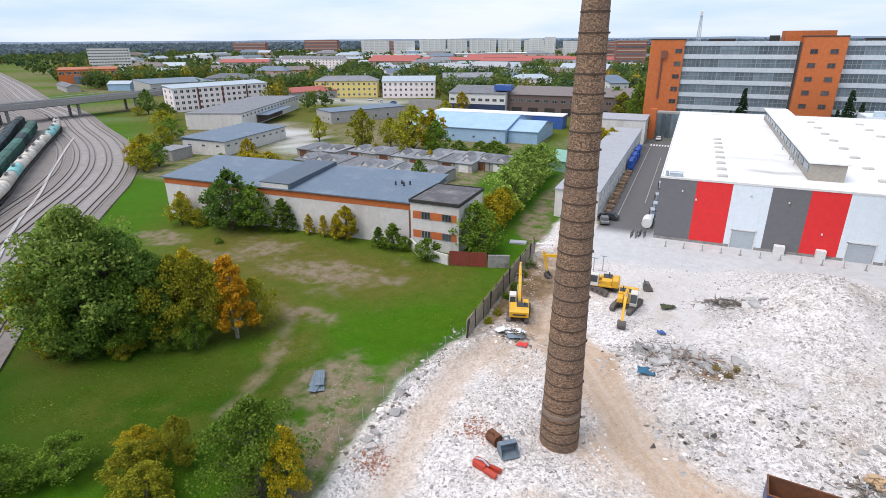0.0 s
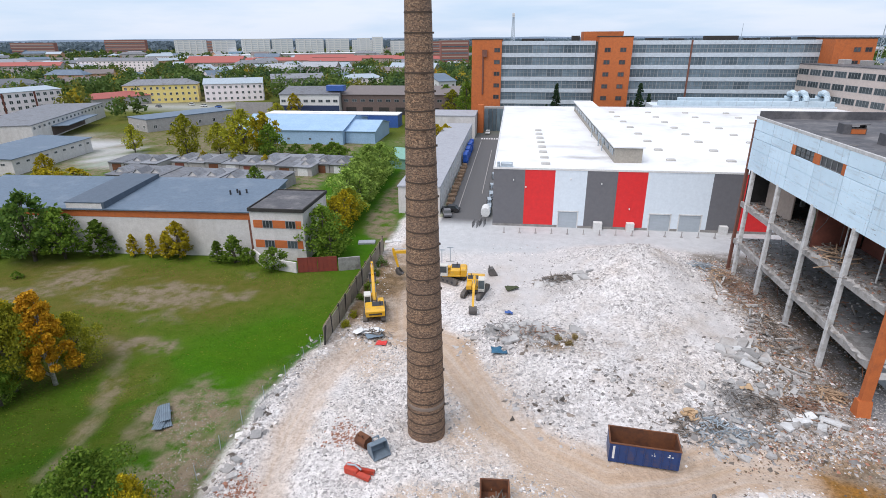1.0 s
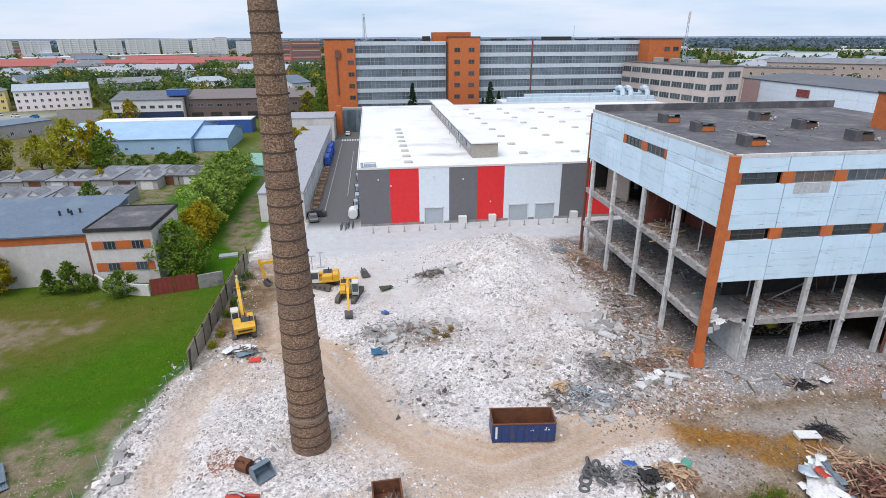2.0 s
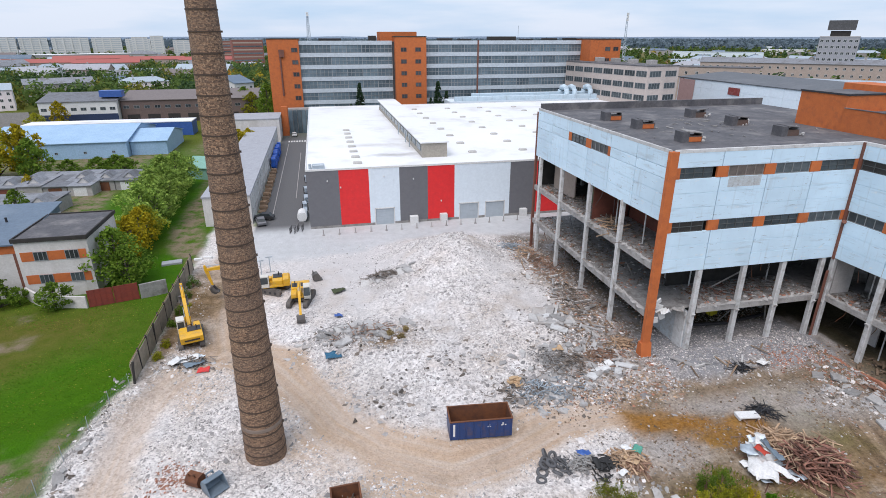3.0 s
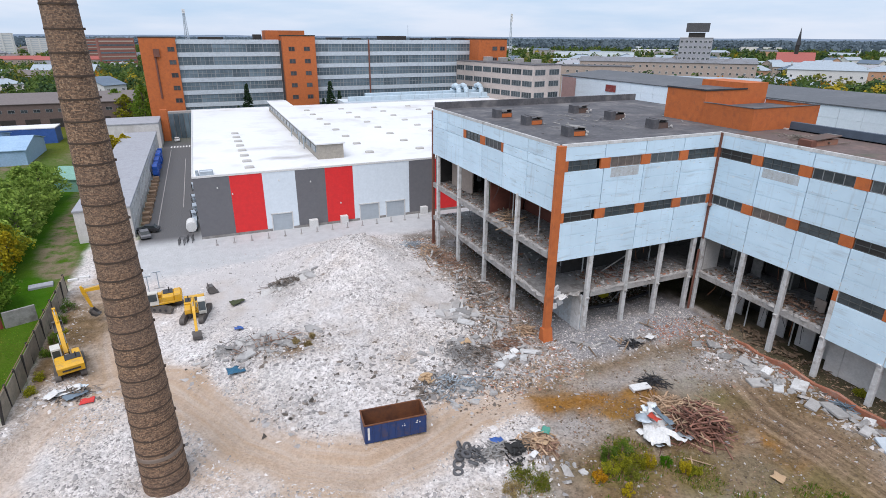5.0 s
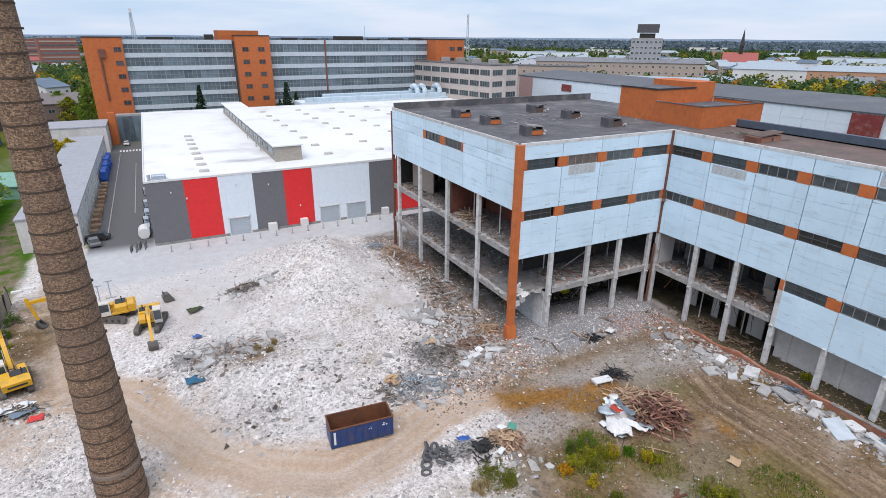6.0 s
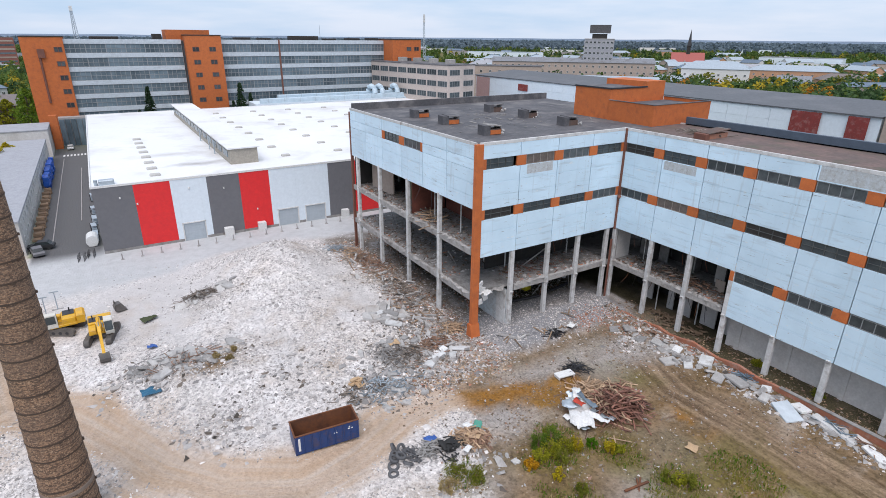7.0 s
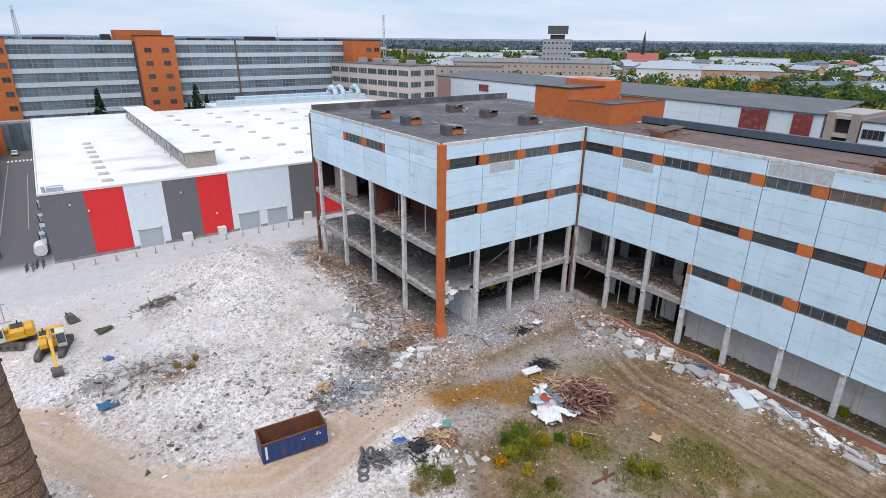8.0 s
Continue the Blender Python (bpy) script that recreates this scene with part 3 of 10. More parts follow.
TRACK_A = [(-17, 112), (-18, 88), (-16, 72), (-13.8, 63), (-18.8, 57), (-20.9, 49), (-20.9, 42), (-19.5, 32), (-17, 20)]
TRACK_B = [(-14, 63), (-7.8, 59.6), (-4.4, 53.6), (-0.4, 46.4), (3.6, 41.8), (9.5, 38.4), (15, 39.6), (21, 42.2), (28, 42.6), (38, 41)]
TRACK_C = [(-6, 34), (0, 34), (5, 38)]
MUD_RUN = [(52.5, 37.5), (49.6, 29.8), (50, 23), (49.8, 16), (49.7, 0), (49.7, -10)]
GRASS_PATH = [(-54, 57), (-47, 54.5), (-45.2, 49), (-42.5, 44), (-41, 39), (-40.2, 34)]
LANE = [(-17, 86), (-20, 94), (-25.5, 101), (-27.5, 112), (-28, 130), (-28.5, 160), (-27, 215)]
YARD_LANE = [(-50, 108), (-52.5, 130), (-55.5, 150), (-57, 166), (-60, 190), (-50, 196)]
OCHRE = [(25.5, 41.2), (30, 39.6), (35, 37.8), (39.5, 36.6)]


def wreck(x, y):
    """Where torn-down walls and dirt cover the crushed concrete, along the foot of the factory."""
    line = np.interp(y, [40, 43, 46, 50, 56, 66, 78, 90], [40, 26, 24, 25.5, 28.5, 30.5, 30.5, 31])
    return step(x + 6 * (fnoise(x, y, 5, 27) - 0.5) - line, -1.0, 2.2) * step(y + 3 * (fnoise(x, y, 3, 29) - 0.5), 42.5, 44.5)


def chalk(x, y):
    """Smooth ground of crushed chalky dust, driven over and bare of stones."""
    c = np.maximum.reduce([1.2 * bell(x, y, 0, 85, 13, 8), 0.9 * bell(x, y, 3, 74, 6, 5), 0.8 * bell(x, y, 13.5, 60, 2.2, 9), 0.8 * bell(x, y, 27, 66, 3.5, 6), 0.7 * bell(x, y, 25, 78, 3, 5), 0.8 * bell(x, y, 14, 44, 6, 2.5)])
    return np.clip(c + 1.1 * (fnoise(x, y, 4, 33) - 0.5), 0, 1)


def heap(x, y):
    """Height of the ground."""
    x, y = np.asarray(x, float), np.asarray(y, float)
    site = step(x, -27, -23) * step(66 - x, 0, 6) * step(y, 12, 22) * step(104 - y, 0, 10)
    z = 4.9 * bell(x, y, 20, 84, 8.5, 9) + 1.9 * bell(x, y, 19, 68, 13, 14) + 1.3 * bell(x, y, 2.5, 61, 6.5, 4.5)
    z = z + 0.9 * bell(x, y, 13, 55, 9, 6) + 0.6 * bell(x, y, -11, 43, 7, 8) - 0.95 * bell(x, y, -7.4, 43.9, 3.6, 3.6) + 0.8 * bell(x, y, 28, 58, 4, 4)
    z = z + 1.0 * bell(x, y, 34, 72, 4, 16) + 0.8 * bell(x, y, 50, 49, 9, 3.5) + 0.8 * np.exp(-(near_line(x, y, [(-24.6, 30), (-25, 44), (-22.5, 55)]) / 2.2) ** 2)
    z = z + 0.6 * bell(x, y, -17.5, 60, 4, 2.5) + 0.5 * np.exp(-(near_line(x, y, [(57, 42), (56.5, 12)]) / 1.8) ** 2)
    z = z - 0.35 * np.exp(-(np.minimum(near_line(x, y, TRACK_B), near_line(x, y, TRACK_A)) / 2.2) ** 2)
    rough_ground = 0.75 * (fnoise(x, y, 3.2, 5) - 0.5) + 0.5 * (fnoise(x, y, 1.1, 9) - 0.5)
    flat = step(y, 88, 96) * (1 - step(x, 24, 30)) + np.exp(-(np.minimum(near_line(x, y, TRACK_B), near_line(x, y, TRACK_A)) / 3.0) ** 2)
    z = z * site + rough_ground * site * (1 - 0.9 * np.clip(flat, 0, 1)) * (0.45 + 0.55 * step(z, 0.3, 1.2))
    far = np.hypot(x, y)
    return z + 0.25 * (fnoise(x, y, 9, 31) - 0.5) * (1 - site) * step(250 - far, 0, 100) * (1 - step(y, 100, 110) * step(x, -16, -12) * (1 - step(x, 60, 70)))


def spaced(lo, hi, fine, reach, grow=1.16):
    a = list(np.arange(lo, hi + fine / 2, fine))
    s, x = fine, a[-1]
    while x < reach:
        s *= grow
        x += s
        a.append(x)
    s, x = fine, a[0]
    while x > -reach:
        s *= grow
        x -= s
        a.insert(0, x)
    return np.array(a)


def build_ground():
    gx, gy = spaced(-100, 66, 0.55, 4700), spaced(15, 113, 0.55, 4700)
    X, Y = np.meshgrid(gx, gy)
    Z = heap(X, Y)
    nx, ny = len(gx), len(gy)
    idx = np.arange(nx * ny).reshape(ny, nx)
    faces = np.stack([idx[:-1, :-1], idx[:-1, 1:], idx[1:, 1:], idx[1:, :-1]], -1).reshape(-1, 4)
    me = facets("ground", np.stack([X, Y, Z], -1).reshape(-1, 3), faces, [ground_mat()], smooth=True)
    n1, n2 = fnoise(X, Y, 6, 3), fnoise(X, Y, 2.2, 8)
    wob = (n1 - 0.5) * 5 + (n2 - 0.5) * 2
    edge = np.interp(Y, [-200, 28, 37, 46, 57, 60, 400], [-24, -24.5, -25.4, -26.4, -22.9, -22.8, -22.8])
    site = step(X - edge + wob * 0.35, -0.6, 0.9) * step(70 - X, 0, 3) * (1 - step(Y, 111, 113) * step(X, -16, -14))
    da, db = near_line(X, Y, TRACK_A), np.minimum(near_line(X, Y, TRACK_B), near_line(X, Y, TRACK_C))
    sand = np.maximum((0.72 + 0.25 * step(Y, 58, 64)) * step(2.2 + wob * 0.6 - da, -1.2, 1.6), step(3.7 + wob * 0.9 - db, -1.4, 2.0)) * site
    sand = np.maximum(sand, np.clip(np.maximum.reduce([1.3 * bell(X, Y, 3.5, 33, 6.5, 7), 1.25 * bell(X, Y, -1.5, 47, 4.5, 8), 1.15 * bell(X, Y, -16, 76, 5, 14), 0.85 * bell(X, Y, -15, 55, 4, 3.5)]) + 1.0 * (n1 - 0.5) + 0.4 * (n2 - 0.5), 0, 1) * site)
    mud = step(X + wob * 1.2 - np.interp(Y, [0, 30, 36, 44, 48], [20, 21, 25, 29, 34]), -1.5, 2.5) * step(46 - Y + wob * 0.8, -1, 3) * site
    mud = np.maximum(mud, 0.8 * bell(X, Y, 33, 76, 4, 13) * step(n1, 0.3, 0.6))
    mud = np.maximum(mud, np.clip(1.15 * bell(X, Y, 5.5, 59.5, 4.5, 2.2) + 1.2 * bell(X, Y, -21.3, 74, 1.8, 15) + 1.3 * bell(X, Y, -18, 77, 3.6, 13) + 0.9 * (n1 - 0.5) + 0.5 * (n2 - 0.5) - 0.15, 0, 1) * site)
    weeds = np.clip(np.maximum.reduce([1.1 * bell(X, Y, 31, 29.5, 4, 3.5), 0.95 * bell(X, Y, 36, 26, 3, 3), 1.0 * bell(X, Y, 38, 20.5, 4, 3), 0.9 * bell(X, Y, 43, 19, 5, 4), 1.0 * bell(X, Y, 21.5, 31.5, 3.5, 3), 0.8 * bell(X, Y, 28, 24, 3, 3), 0.7 * bell(X, Y, 44, 12, 6, 5), 0.6 * bell(X, Y, 47, 33, 3, 3)]) + 0.9 * (n1 - 0.5) + 0.6 * (n2 - 0.5) - 0.12, 0, 0.85) * mud
    patch = np.maximum.reduce([1.25 * bell(X, Y, -31.5, 43, 4.4, 6), 1.25 * bell(X, Y, -28.5, 34, 4, 8), 1.15 * bell(X, Y, -51, 69, 10, 5.5), 1.0 * bell(X, Y, -68, 73, 9, 4), 0.8 * bell(X, Y, -40.5, 70, 4, 2.5), 0.85 * bell(X, Y, -77, 67, 8, 4), 0.95 * bell(X, Y, -92, 71, 8, 4), 0.95 * bell(X, Y, -46, 55.5, 6.5, 2.2), 0.6 * bell(X, Y, -62, 70, 14, 8)])
    bare = step(patch + 1.1 * (n1 - 0.5) + 0.7 * (n2 - 0.5), 0.32, 0.80) * (1 - site)
    bare = np.maximum(bare, 0.75 * step(0.75 + wob * 0.45 - near_line(X, Y, GRASS_PATH), -0.9, 0.8) * (1 - site))
    yardish = step(Y, 102, 108) * step(-50 - X, 0, 3) * step(X, -175, -160) * step(215 - Y, 0, 10) * step(n1 + 0.6 * fnoise(X, Y, 22, 19), 0.52, 0.75)
    bare = np.maximum.reduce([bare, 0.95 * yardish, step(3.6 + wob * 0.5 - near_line(X, Y, YARD_LANE), -1, 1.5), step(3.0 + wob * 0.4 - near_line(X, Y, LANE), -1, 1.5), 0.85 * step(3.2 + wob * 0.6 - (edge - X), -1.2, 1.2) * step(54 - Y, 0, 5) * (1 - site)])
    olive = np.clip(1.25 * bell(X, Y, -62, 72, 36, 12) + 0.9 * bell(X, Y, -36, 66, 8, 5) + 0.7 * bell(X, Y, -42, 45, 6, 9) * step(n1, 0.4, 0.6) + 0.9 * bell(X, Y, -52, 52, 9, 7) + 0.55 * bell(X, Y, -47, 30, 9, 4) * step(n1, 0.35, 0.6) + 0.5 * bell(X, Y, -68, 33, 6, 3) + 0.25 * step(fnoise(X, Y, 18, 23), 0.5, 0.7) + 0.8 * step(np.hypot(X, Y), 170, 260) * (1 - site), 0, 1)
    ochre = 1.25 * step(2.3 + wob * 0.8 - near_line(X, Y, OCHRE), -0.8, 1.8) * (0.45 + 0.55 * step(n2, 0.35, 0.6)) + bell(X, Y, 43, 18, 3, 2.5) * step(n2, 0.35, 0.6) + 1.2 * bell(X, Y, 45.5, 25.5, 1.4, 2.6) * step(n2, 0.3, 0.55)
    dust = np.clip(np.maximum.reduce([1.2 * bell(X, Y, 29.5, 35.5, 3.6, 3.2), bell(X, Y, 50, 38, 7, 4), bell(X, Y, 20, 31, 5, 5), 0.9 * bell(X, Y, 40, 40.5, 9, 2.2), 0.8 * bell(X, Y, 34, 21, 5, 3)]) + 0.8 * (n1 - 0.5) + 0.5 * (n2 - 0.5), 0, 1) * mud
    side_s, along_s = line_frame(X, Y, TRACK_B)
    side_a, along_a = line_frame(X, Y, TRACK_A)
    nearer = np.abs(side_a) < np.abs(side_s)
    side_s, along_s = np.where(nearer, side_a, side_s), np.where(nearer, along_a + 300, along_s)
    side_m, along_m = line_frame(X, Y, MUD_RUN)
    rut = lambda w: np.exp(-((np.abs(side_s) - w) / 0.4) ** 2)
    ruts = np.clip(rut(1.0) + 0.8 * rut(2.3), 0, 1) * (0.35 + 0.65 * step(n1, 0.35, 0.6)) * (1 - mud)
    churned = step(3.6 + wob * 0.5 - np.abs(side_m), -0.8, 1.6) * mud * (0.55 + 0.4 * step(n1, 0.3, 0.55)) * step(along_m, 0.2, 5)
    ruts = np.maximum(ruts, churned)
    apron = step(Y + wob * 0.7 - np.interp(X, [-16, 5, 14, 26, 34], [90, 92, 97, 98, 96]), -2, 3) * step(112 - Y, 0, 1) * step(X, -15.2, -14.4) * (1 - step(X, 60, 62))
    road = step(X, -14.6, -14.2) * step(-3.6 - X, -0.3, 0.3) * step(Y, 106, 112) * step(232 - Y, 0, 3)
    yard = step(Y, 108, 109) * step(X, -4, -3.6) * step(230 - Y, 0, 3) * step(150 - X, 0, 3)
    slabs = np.maximum.reduce([step(8 + wob * 1.4 - near_line(X, Y, [(-176, 194), (-152, 186), (-138, 168), (-128, 156)]), -1.5, 2.5) * (0.65 + 0.35 * step(n1, 0.35, 0.6)), step(4 + wob * 0.4 - near_line(X, Y, [(-256, 180), (-250, 208)]), -1, 2), 0.7 * step(6 + wob - near_line(X, Y, [(-238, 294), (-160, 302)]), -1, 2)])
    verge = step(26 - np.abs((X + 302) * 0.423 + (Y - 199) * 0.906 - 8), 0, 10) * step(-300 - X, 0, 20)
    verge = np.maximum(verge, step(17 + wob - near_line(X, Y, [(-110, 62), (-141.6, 99), (-165, 119.6), (-198.6, 142), (-241.5, 164.5), (-302, 197)]), 0, 5))
    # deeper green round two spots of the meadow
    deep_green = np.clip(1.5 * bell(X, Y, -60, 29, 24, 12) + 0.9 * bell(X, Y, -42, 38, 9, 8) + 0.7 * (n1 - 0.5), 0, 1)
    grime = np.maximum(step(fnoise(X, Y, 14, 41) + 0.3 * (n2 - 0.5), 0.55, 0.7), 0.8 * bell(X, Y, -16, 42, 9, 12) * step(n1, 0.3, 0.6))
    town = step(np.hypot(X, Y), 100, 170) * step(fnoise(X, Y, 60, 77), 0.5, 0.6) * (1 - site) * (1 - road)
    dark = np.maximum.reduce([(0.55 + 0.45 * step(n2, 0.35, 0.6)) * wreck(X, Y), 0.4 * bell(X, Y, 20, 46.5, 4.5, 3) * step(n2, 0.35, 0.6), 0.45 * bell(X, Y, 5, 48.5, 4, 3) * step(n2, 0.35, 0.6), 0.5 * bell(X, Y, 8.5, 76.5, 3.5, 2.2) * step(n2, 0.4, 0.6)]) * site * (1 - apron)
    # dark mud behind the plinth, and the building's shade painted on the ground
    mud_shade = np.maximum(step(X, 58.9, 59.3) * step(47 - Y, 0, 3), step(X, 61.5, 62.5) * step(Y, 40, 43) * step(88 - Y, 0, 1))
    mud_shade = np.maximum(mud_shade, step(X, 40, 42) * step(Y, 55, 57) * step(88 - Y, 0, 1))
    site = np.where(mud_shade > 0, 1, site)
    mud = mud * (1 - mud_shade)
    ashy = step(X + wob * 0.8, 34.5, 38.5) * step(Y + wob * 0.5, 43.5, 46) * step(61 - X, 0, 2) * step(56.5 - Y, 0, 2)
    olive = olive * (1 - 0.85 * verge) * (1 - 0.9 * np.clip(1.4 * bell(X, Y, -29, 56, 9, 13), 0, 1))
    for name, chans in (("surface_a", (site, sand, mud)), ("surface_b", (np.maximum.reduce([apron, yard, 0.85 * slabs]), road, np.maximum(bare, town * 0.7))), ("surface_c", (weeds, dark, grime)), ("surface_d", (olive, ochre, dust)), ("surface_e", (ruts, mud_shade, ashy)), ("lanes", (side_s, along_s, side_m)), ("lanes_b", (along_m, chalk(X, Y) * site, deep_green))):
        at = me.color_attributes.new(name, "FLOAT_COLOR", "POINT")
        c = np.ones((nx * ny, 4), np.float32)
        for i, ch in enumerate(chans):
            c[:, i] = (ch if name.startswith("lanes") else np.clip(ch, 0, 1)).ravel()
        at.data.foreach_set("color", c.ravel())
    return tagged(new("ground", me), "grass, crushed concrete, sandy tracks and brown mud of a demolition site", "ground", kind="structure")


def ground_mat():
    m = bpy.data.materials.new("site ground")
    m.use_nodes = True
    nt = m.node_tree
    bs = nt.nodes["Principled BSDF"]
    bs.inputs["Roughness"].default_value = 0.95
    bs.inputs["Specular IOR Level"].default_value = 0.1
    co = nt.nodes.new("ShaderNodeTexCoord")

    def tex(scale, detail=5.0, kind="noise"):
        n = nt.nodes.new("ShaderNodeTexNoise" if kind == "noise" else "ShaderNodeTexVoronoi")
        n.inputs["Scale"].default_value = scale
        if kind == "noise":
            n.inputs["Detail"].default_value, n.inputs["Roughness"].default_value = detail, 0.65
        nt.links.new(co.outputs["Object"], n.inputs["Vector"])
        return n.outputs["Fac"] if kind == "noise" else n

    def span(f, lo, hi):
        n = nt.nodes.new("ShaderNodeMapRange")
        n.inputs["From Min"].default_value, n.inputs["From Max"].default_value = lo, hi
        nt.links.new(f, n.inputs["Value"])
        return n.outputs["Result"]

    def mix(f, a, b, blend="MIX"):
        n = nt.nodes.new("ShaderNodeMix")
        n.data_type, n.blend_type = "RGBA", blend
        for key, v in (("Factor", f), ("A", a), ("B", b)):
            if isinstance(v, tuple):
                n.inputs[key].default_value = (*v, 1)
            elif isinstance(v, float):
                n.inputs[key].default_value = v
            else:
                nt.links.new(v, n.inputs[key])
        return n.outputs["Result"]

    def zone(name):
        a = nt.nodes.new("ShaderNodeAttribute")
        a.attribute_name = name
        s = nt.nodes.new("ShaderNodeSeparateColor")
        nt.links.new(a.outputs["Color"], s.inputs["Color"])
        return s.outputs["Red"], s.outputs["Green"], s.outputs["Blue"]

    big, mid, fine = span(tex(0.06), 0.35, 0.65), span(tex(0.6), 0.3, 0.7), span(tex(5.0, 6.0), 0.3, 0.7)
    def streaks(side, along, seed):
        """Wheel marks drawn out along a track."""
        v = nt.nodes.new("ShaderNodeCombineXYZ")
        sc = nt.nodes.new("ShaderNodeVectorMath")
        sc.operation = "MULTIPLY"
        sc.inputs[1].default_value = (1.5, 0.07, 1.0)
        v.inputs["Z"].default_value = seed
        nt.links.new(side, v.inputs["X"])
        nt.links.new(along, v.inputs["Y"])
        nt.links.new(v.outputs["Vector"], sc.inputs[0])
        n = nt.nodes.new("ShaderNodeTexNoise")
        n.inputs["Scale"].default_value, n.inputs["Detail"].default_value, n.inputs["Roughness"].default_value = 1.0, 5.0, 0.6
        nt.links.new(sc.outputs["Vector"], n.inputs["Vector"])
        return span(n.outputs["Fac"], 0.36, 0.64)

    (side_s, along_s, side_m), (along_m, chalky, deep_green) = zone("lanes"), zone("lanes_b")
    wheel_s, wheel_m = streaks(side_s, along_s, 3.0), streaks(side_m, along_m, 9.0)
    (site, sand, mud), (apron, road, bare), (weeds, dark, grime), (olive, ochre, dust), (ruts, mud_shade, ashy) = [zone("surface_" + k) for k in "abcde"]
    grass = mix(mid, mix(big, (0.052, 0.185, 0.002), (0.068, 0.155, 0.003)), mix(big, (0.034, 0.135, 0.001), (0.048, 0.13, 0.002)))
    grass = mix(deep_green, grass, mix(mid, (0.022, 0.085, 0.001), (0.032, 0.068, 0.002)))
    grass = mix(olive, grass, mix(mid, (0.165, 0.125, 0.035), (0.095, 0.11, 0.012)))
    grass = mix(fine, mix(0.1, grass, (0.02, 0.045, 0.001)), mix(0.45, grass, (0.02, 0.045, 0.001)))
    barec = mix(fine, mix(mid, (0.285, 0.23, 0.175), (0.155, 0.125, 0.065)), (0.18, 0.142, 0.095))
    worn = nt.nodes.new("ShaderNodeMath")
    worn.operation = "MULTIPLY"
    nt.links.new(bare, worn.inputs[0])
    nt.links.new(span(tex(0.45, 7.0), 0.36, 0.56), worn.inputs[1])
    col = mix(worn.outputs[0], grass, barec)
    vo, vo2 = tex(2.4, kind="voronoi"), tex(5.0, kind="voronoi")
    stone = mix(0.55, span(vo.outputs["Color"], -0.2, 1.0), span(vo2.outputs["Color"], -0.15, 0.95))
    stone = mix(0.5, stone, span(tex(2.6, 8.0), 0.3, 0.62), "OVERLAY")
    rub = mix(mid, (0.545, 0.515, 0.50), (0.45, 0.425, 0.41))
    rub = mix(grime, rub, mix(mid, (0.50, 0.47, 0.445), (0.44, 0.42, 0.405)))
    rub = mix(0.74, rub, stone, "OVERLAY")
    rub = mix(chalky, rub, mix(mid, mix(fine, (0.50, 0.475, 0.46), (0.45, 0.43, 0.42)), (0.55, 0.53, 0.52)))
    rub = mix(dark, rub, mix(mid, mix(fine, (0.23, 0.195, 0.165), (0.11, 0.09, 0.072)), mix(fine, (0.31, 0.285, 0.26), (0.17, 0.145, 0.12))))
    # near-black mud colours; under the building they also carry its shade
    rub = mix(mud_shade, rub, mix(mid, mix(fine, (0.060, 0.052, 0.032), (0.11, 0.095, 0.055)), mix(fine, (0.03, 0.027, 0.018), (0.085, 0.07, 0.04))))
    rub = mix(ashy, rub, mix(0.3, mix(mid, (0.255, 0.257, 0.27), (0.175, 0.175, 0.183)), stone, "OVERLAY"))
    col = mix(site, col, rub)
    sandc = mix(wheel_s, mix(mid, (0.50, 0.405, 0.33), (0.455, 0.385, 0.33)), mix(fine, (0.42, 0.305, 0.21), (0.46, 0.35, 0.26)))
    sandc = mix(ruts, sandc, mix(0.4, sandc, (0.38, 0.255, 0.165)))
    sandc = mix(0.16, sandc, stone, "OVERLAY")
    col = mix(sand, col, sandc)
    mudc = mix(mid, mix(fine, (0.19, 0.128, 0.072), (0.26, 0.185, 0.118)), mix(fine, (0.118, 0.075, 0.039), (0.185, 0.125, 0.072)))
    mudc = mix(span(tex(0.25, 6.0), 0.44, 0.54), mudc, mix(fine, (0.17, 0.115, 0.06), (0.10, 0.068, 0.036)))
    mudc = mix(span(tex(0.16, 6.0), 0.55, 0.66), mudc, mix(fine, (0.35, 0.295, 0.24), (0.26, 0.21, 0.16)))
    mudc = mix(dust, mudc, mix(fine, (0.33, 0.305, 0.285), (0.245, 0.222, 0.20)))
    mudc = mix(ruts, mudc, mix(wheel_m, mix(fine, (0.24, 0.17, 0.11), (0.30, 0.22, 0.15)), mix(fine, (0.085, 0.055, 0.034), (0.13, 0.088, 0.055))))
    mudc = mix(ochre, mudc, mix(mid, (0.25, 0.115, 0.022), mix(fine, (0.13, 0.06, 0.015), (0.28, 0.16, 0.06))))
    col = mix(mud, col, mudc)
    col = mix(weeds, col, mix(fine, mix(mid, (0.12, 0.12, 0.02), (0.17, 0.13, 0.038)), (0.10, 0.078, 0.03)))
    ov = nt.nodes.new("ShaderNodeMath")
    ov.operation = "MULTIPLY"
    ov.inputs[1].default_value = 0.5
    nt.links.new(mud, ov.inputs[0])
    col = mix(ov.outputs[0], col, stone, "OVERLAY")
    col = mix(apron, col, mix(mid, mix(big, (0.49, 0.50, 0.505), (0.55, 0.555, 0.56)), mix(fine, (0.40, 0.405, 0.41), (0.455, 0.46, 0.46))))
    col = mix(road, col, mix(mid, (0.125, 0.125, 0.13), mix(fine, (0.10, 0.10, 0.105), (0.16, 0.155, 0.15))))
    nt.links.new(col, bs.inputs["Base Color"])
    bp = nt.nodes.new("ShaderNodeBump")
    bp.inputs["Strength"].default_value, bp.inputs["Distance"].default_value = 0.6, 0.12
    hm = nt.nodes.new("ShaderNodeMath")
    hm.operation = "ADD"
    nt.links.new(vo.outputs["Distance"], hm.inputs[0])
    nt.links.new(fine, hm.inputs[1])
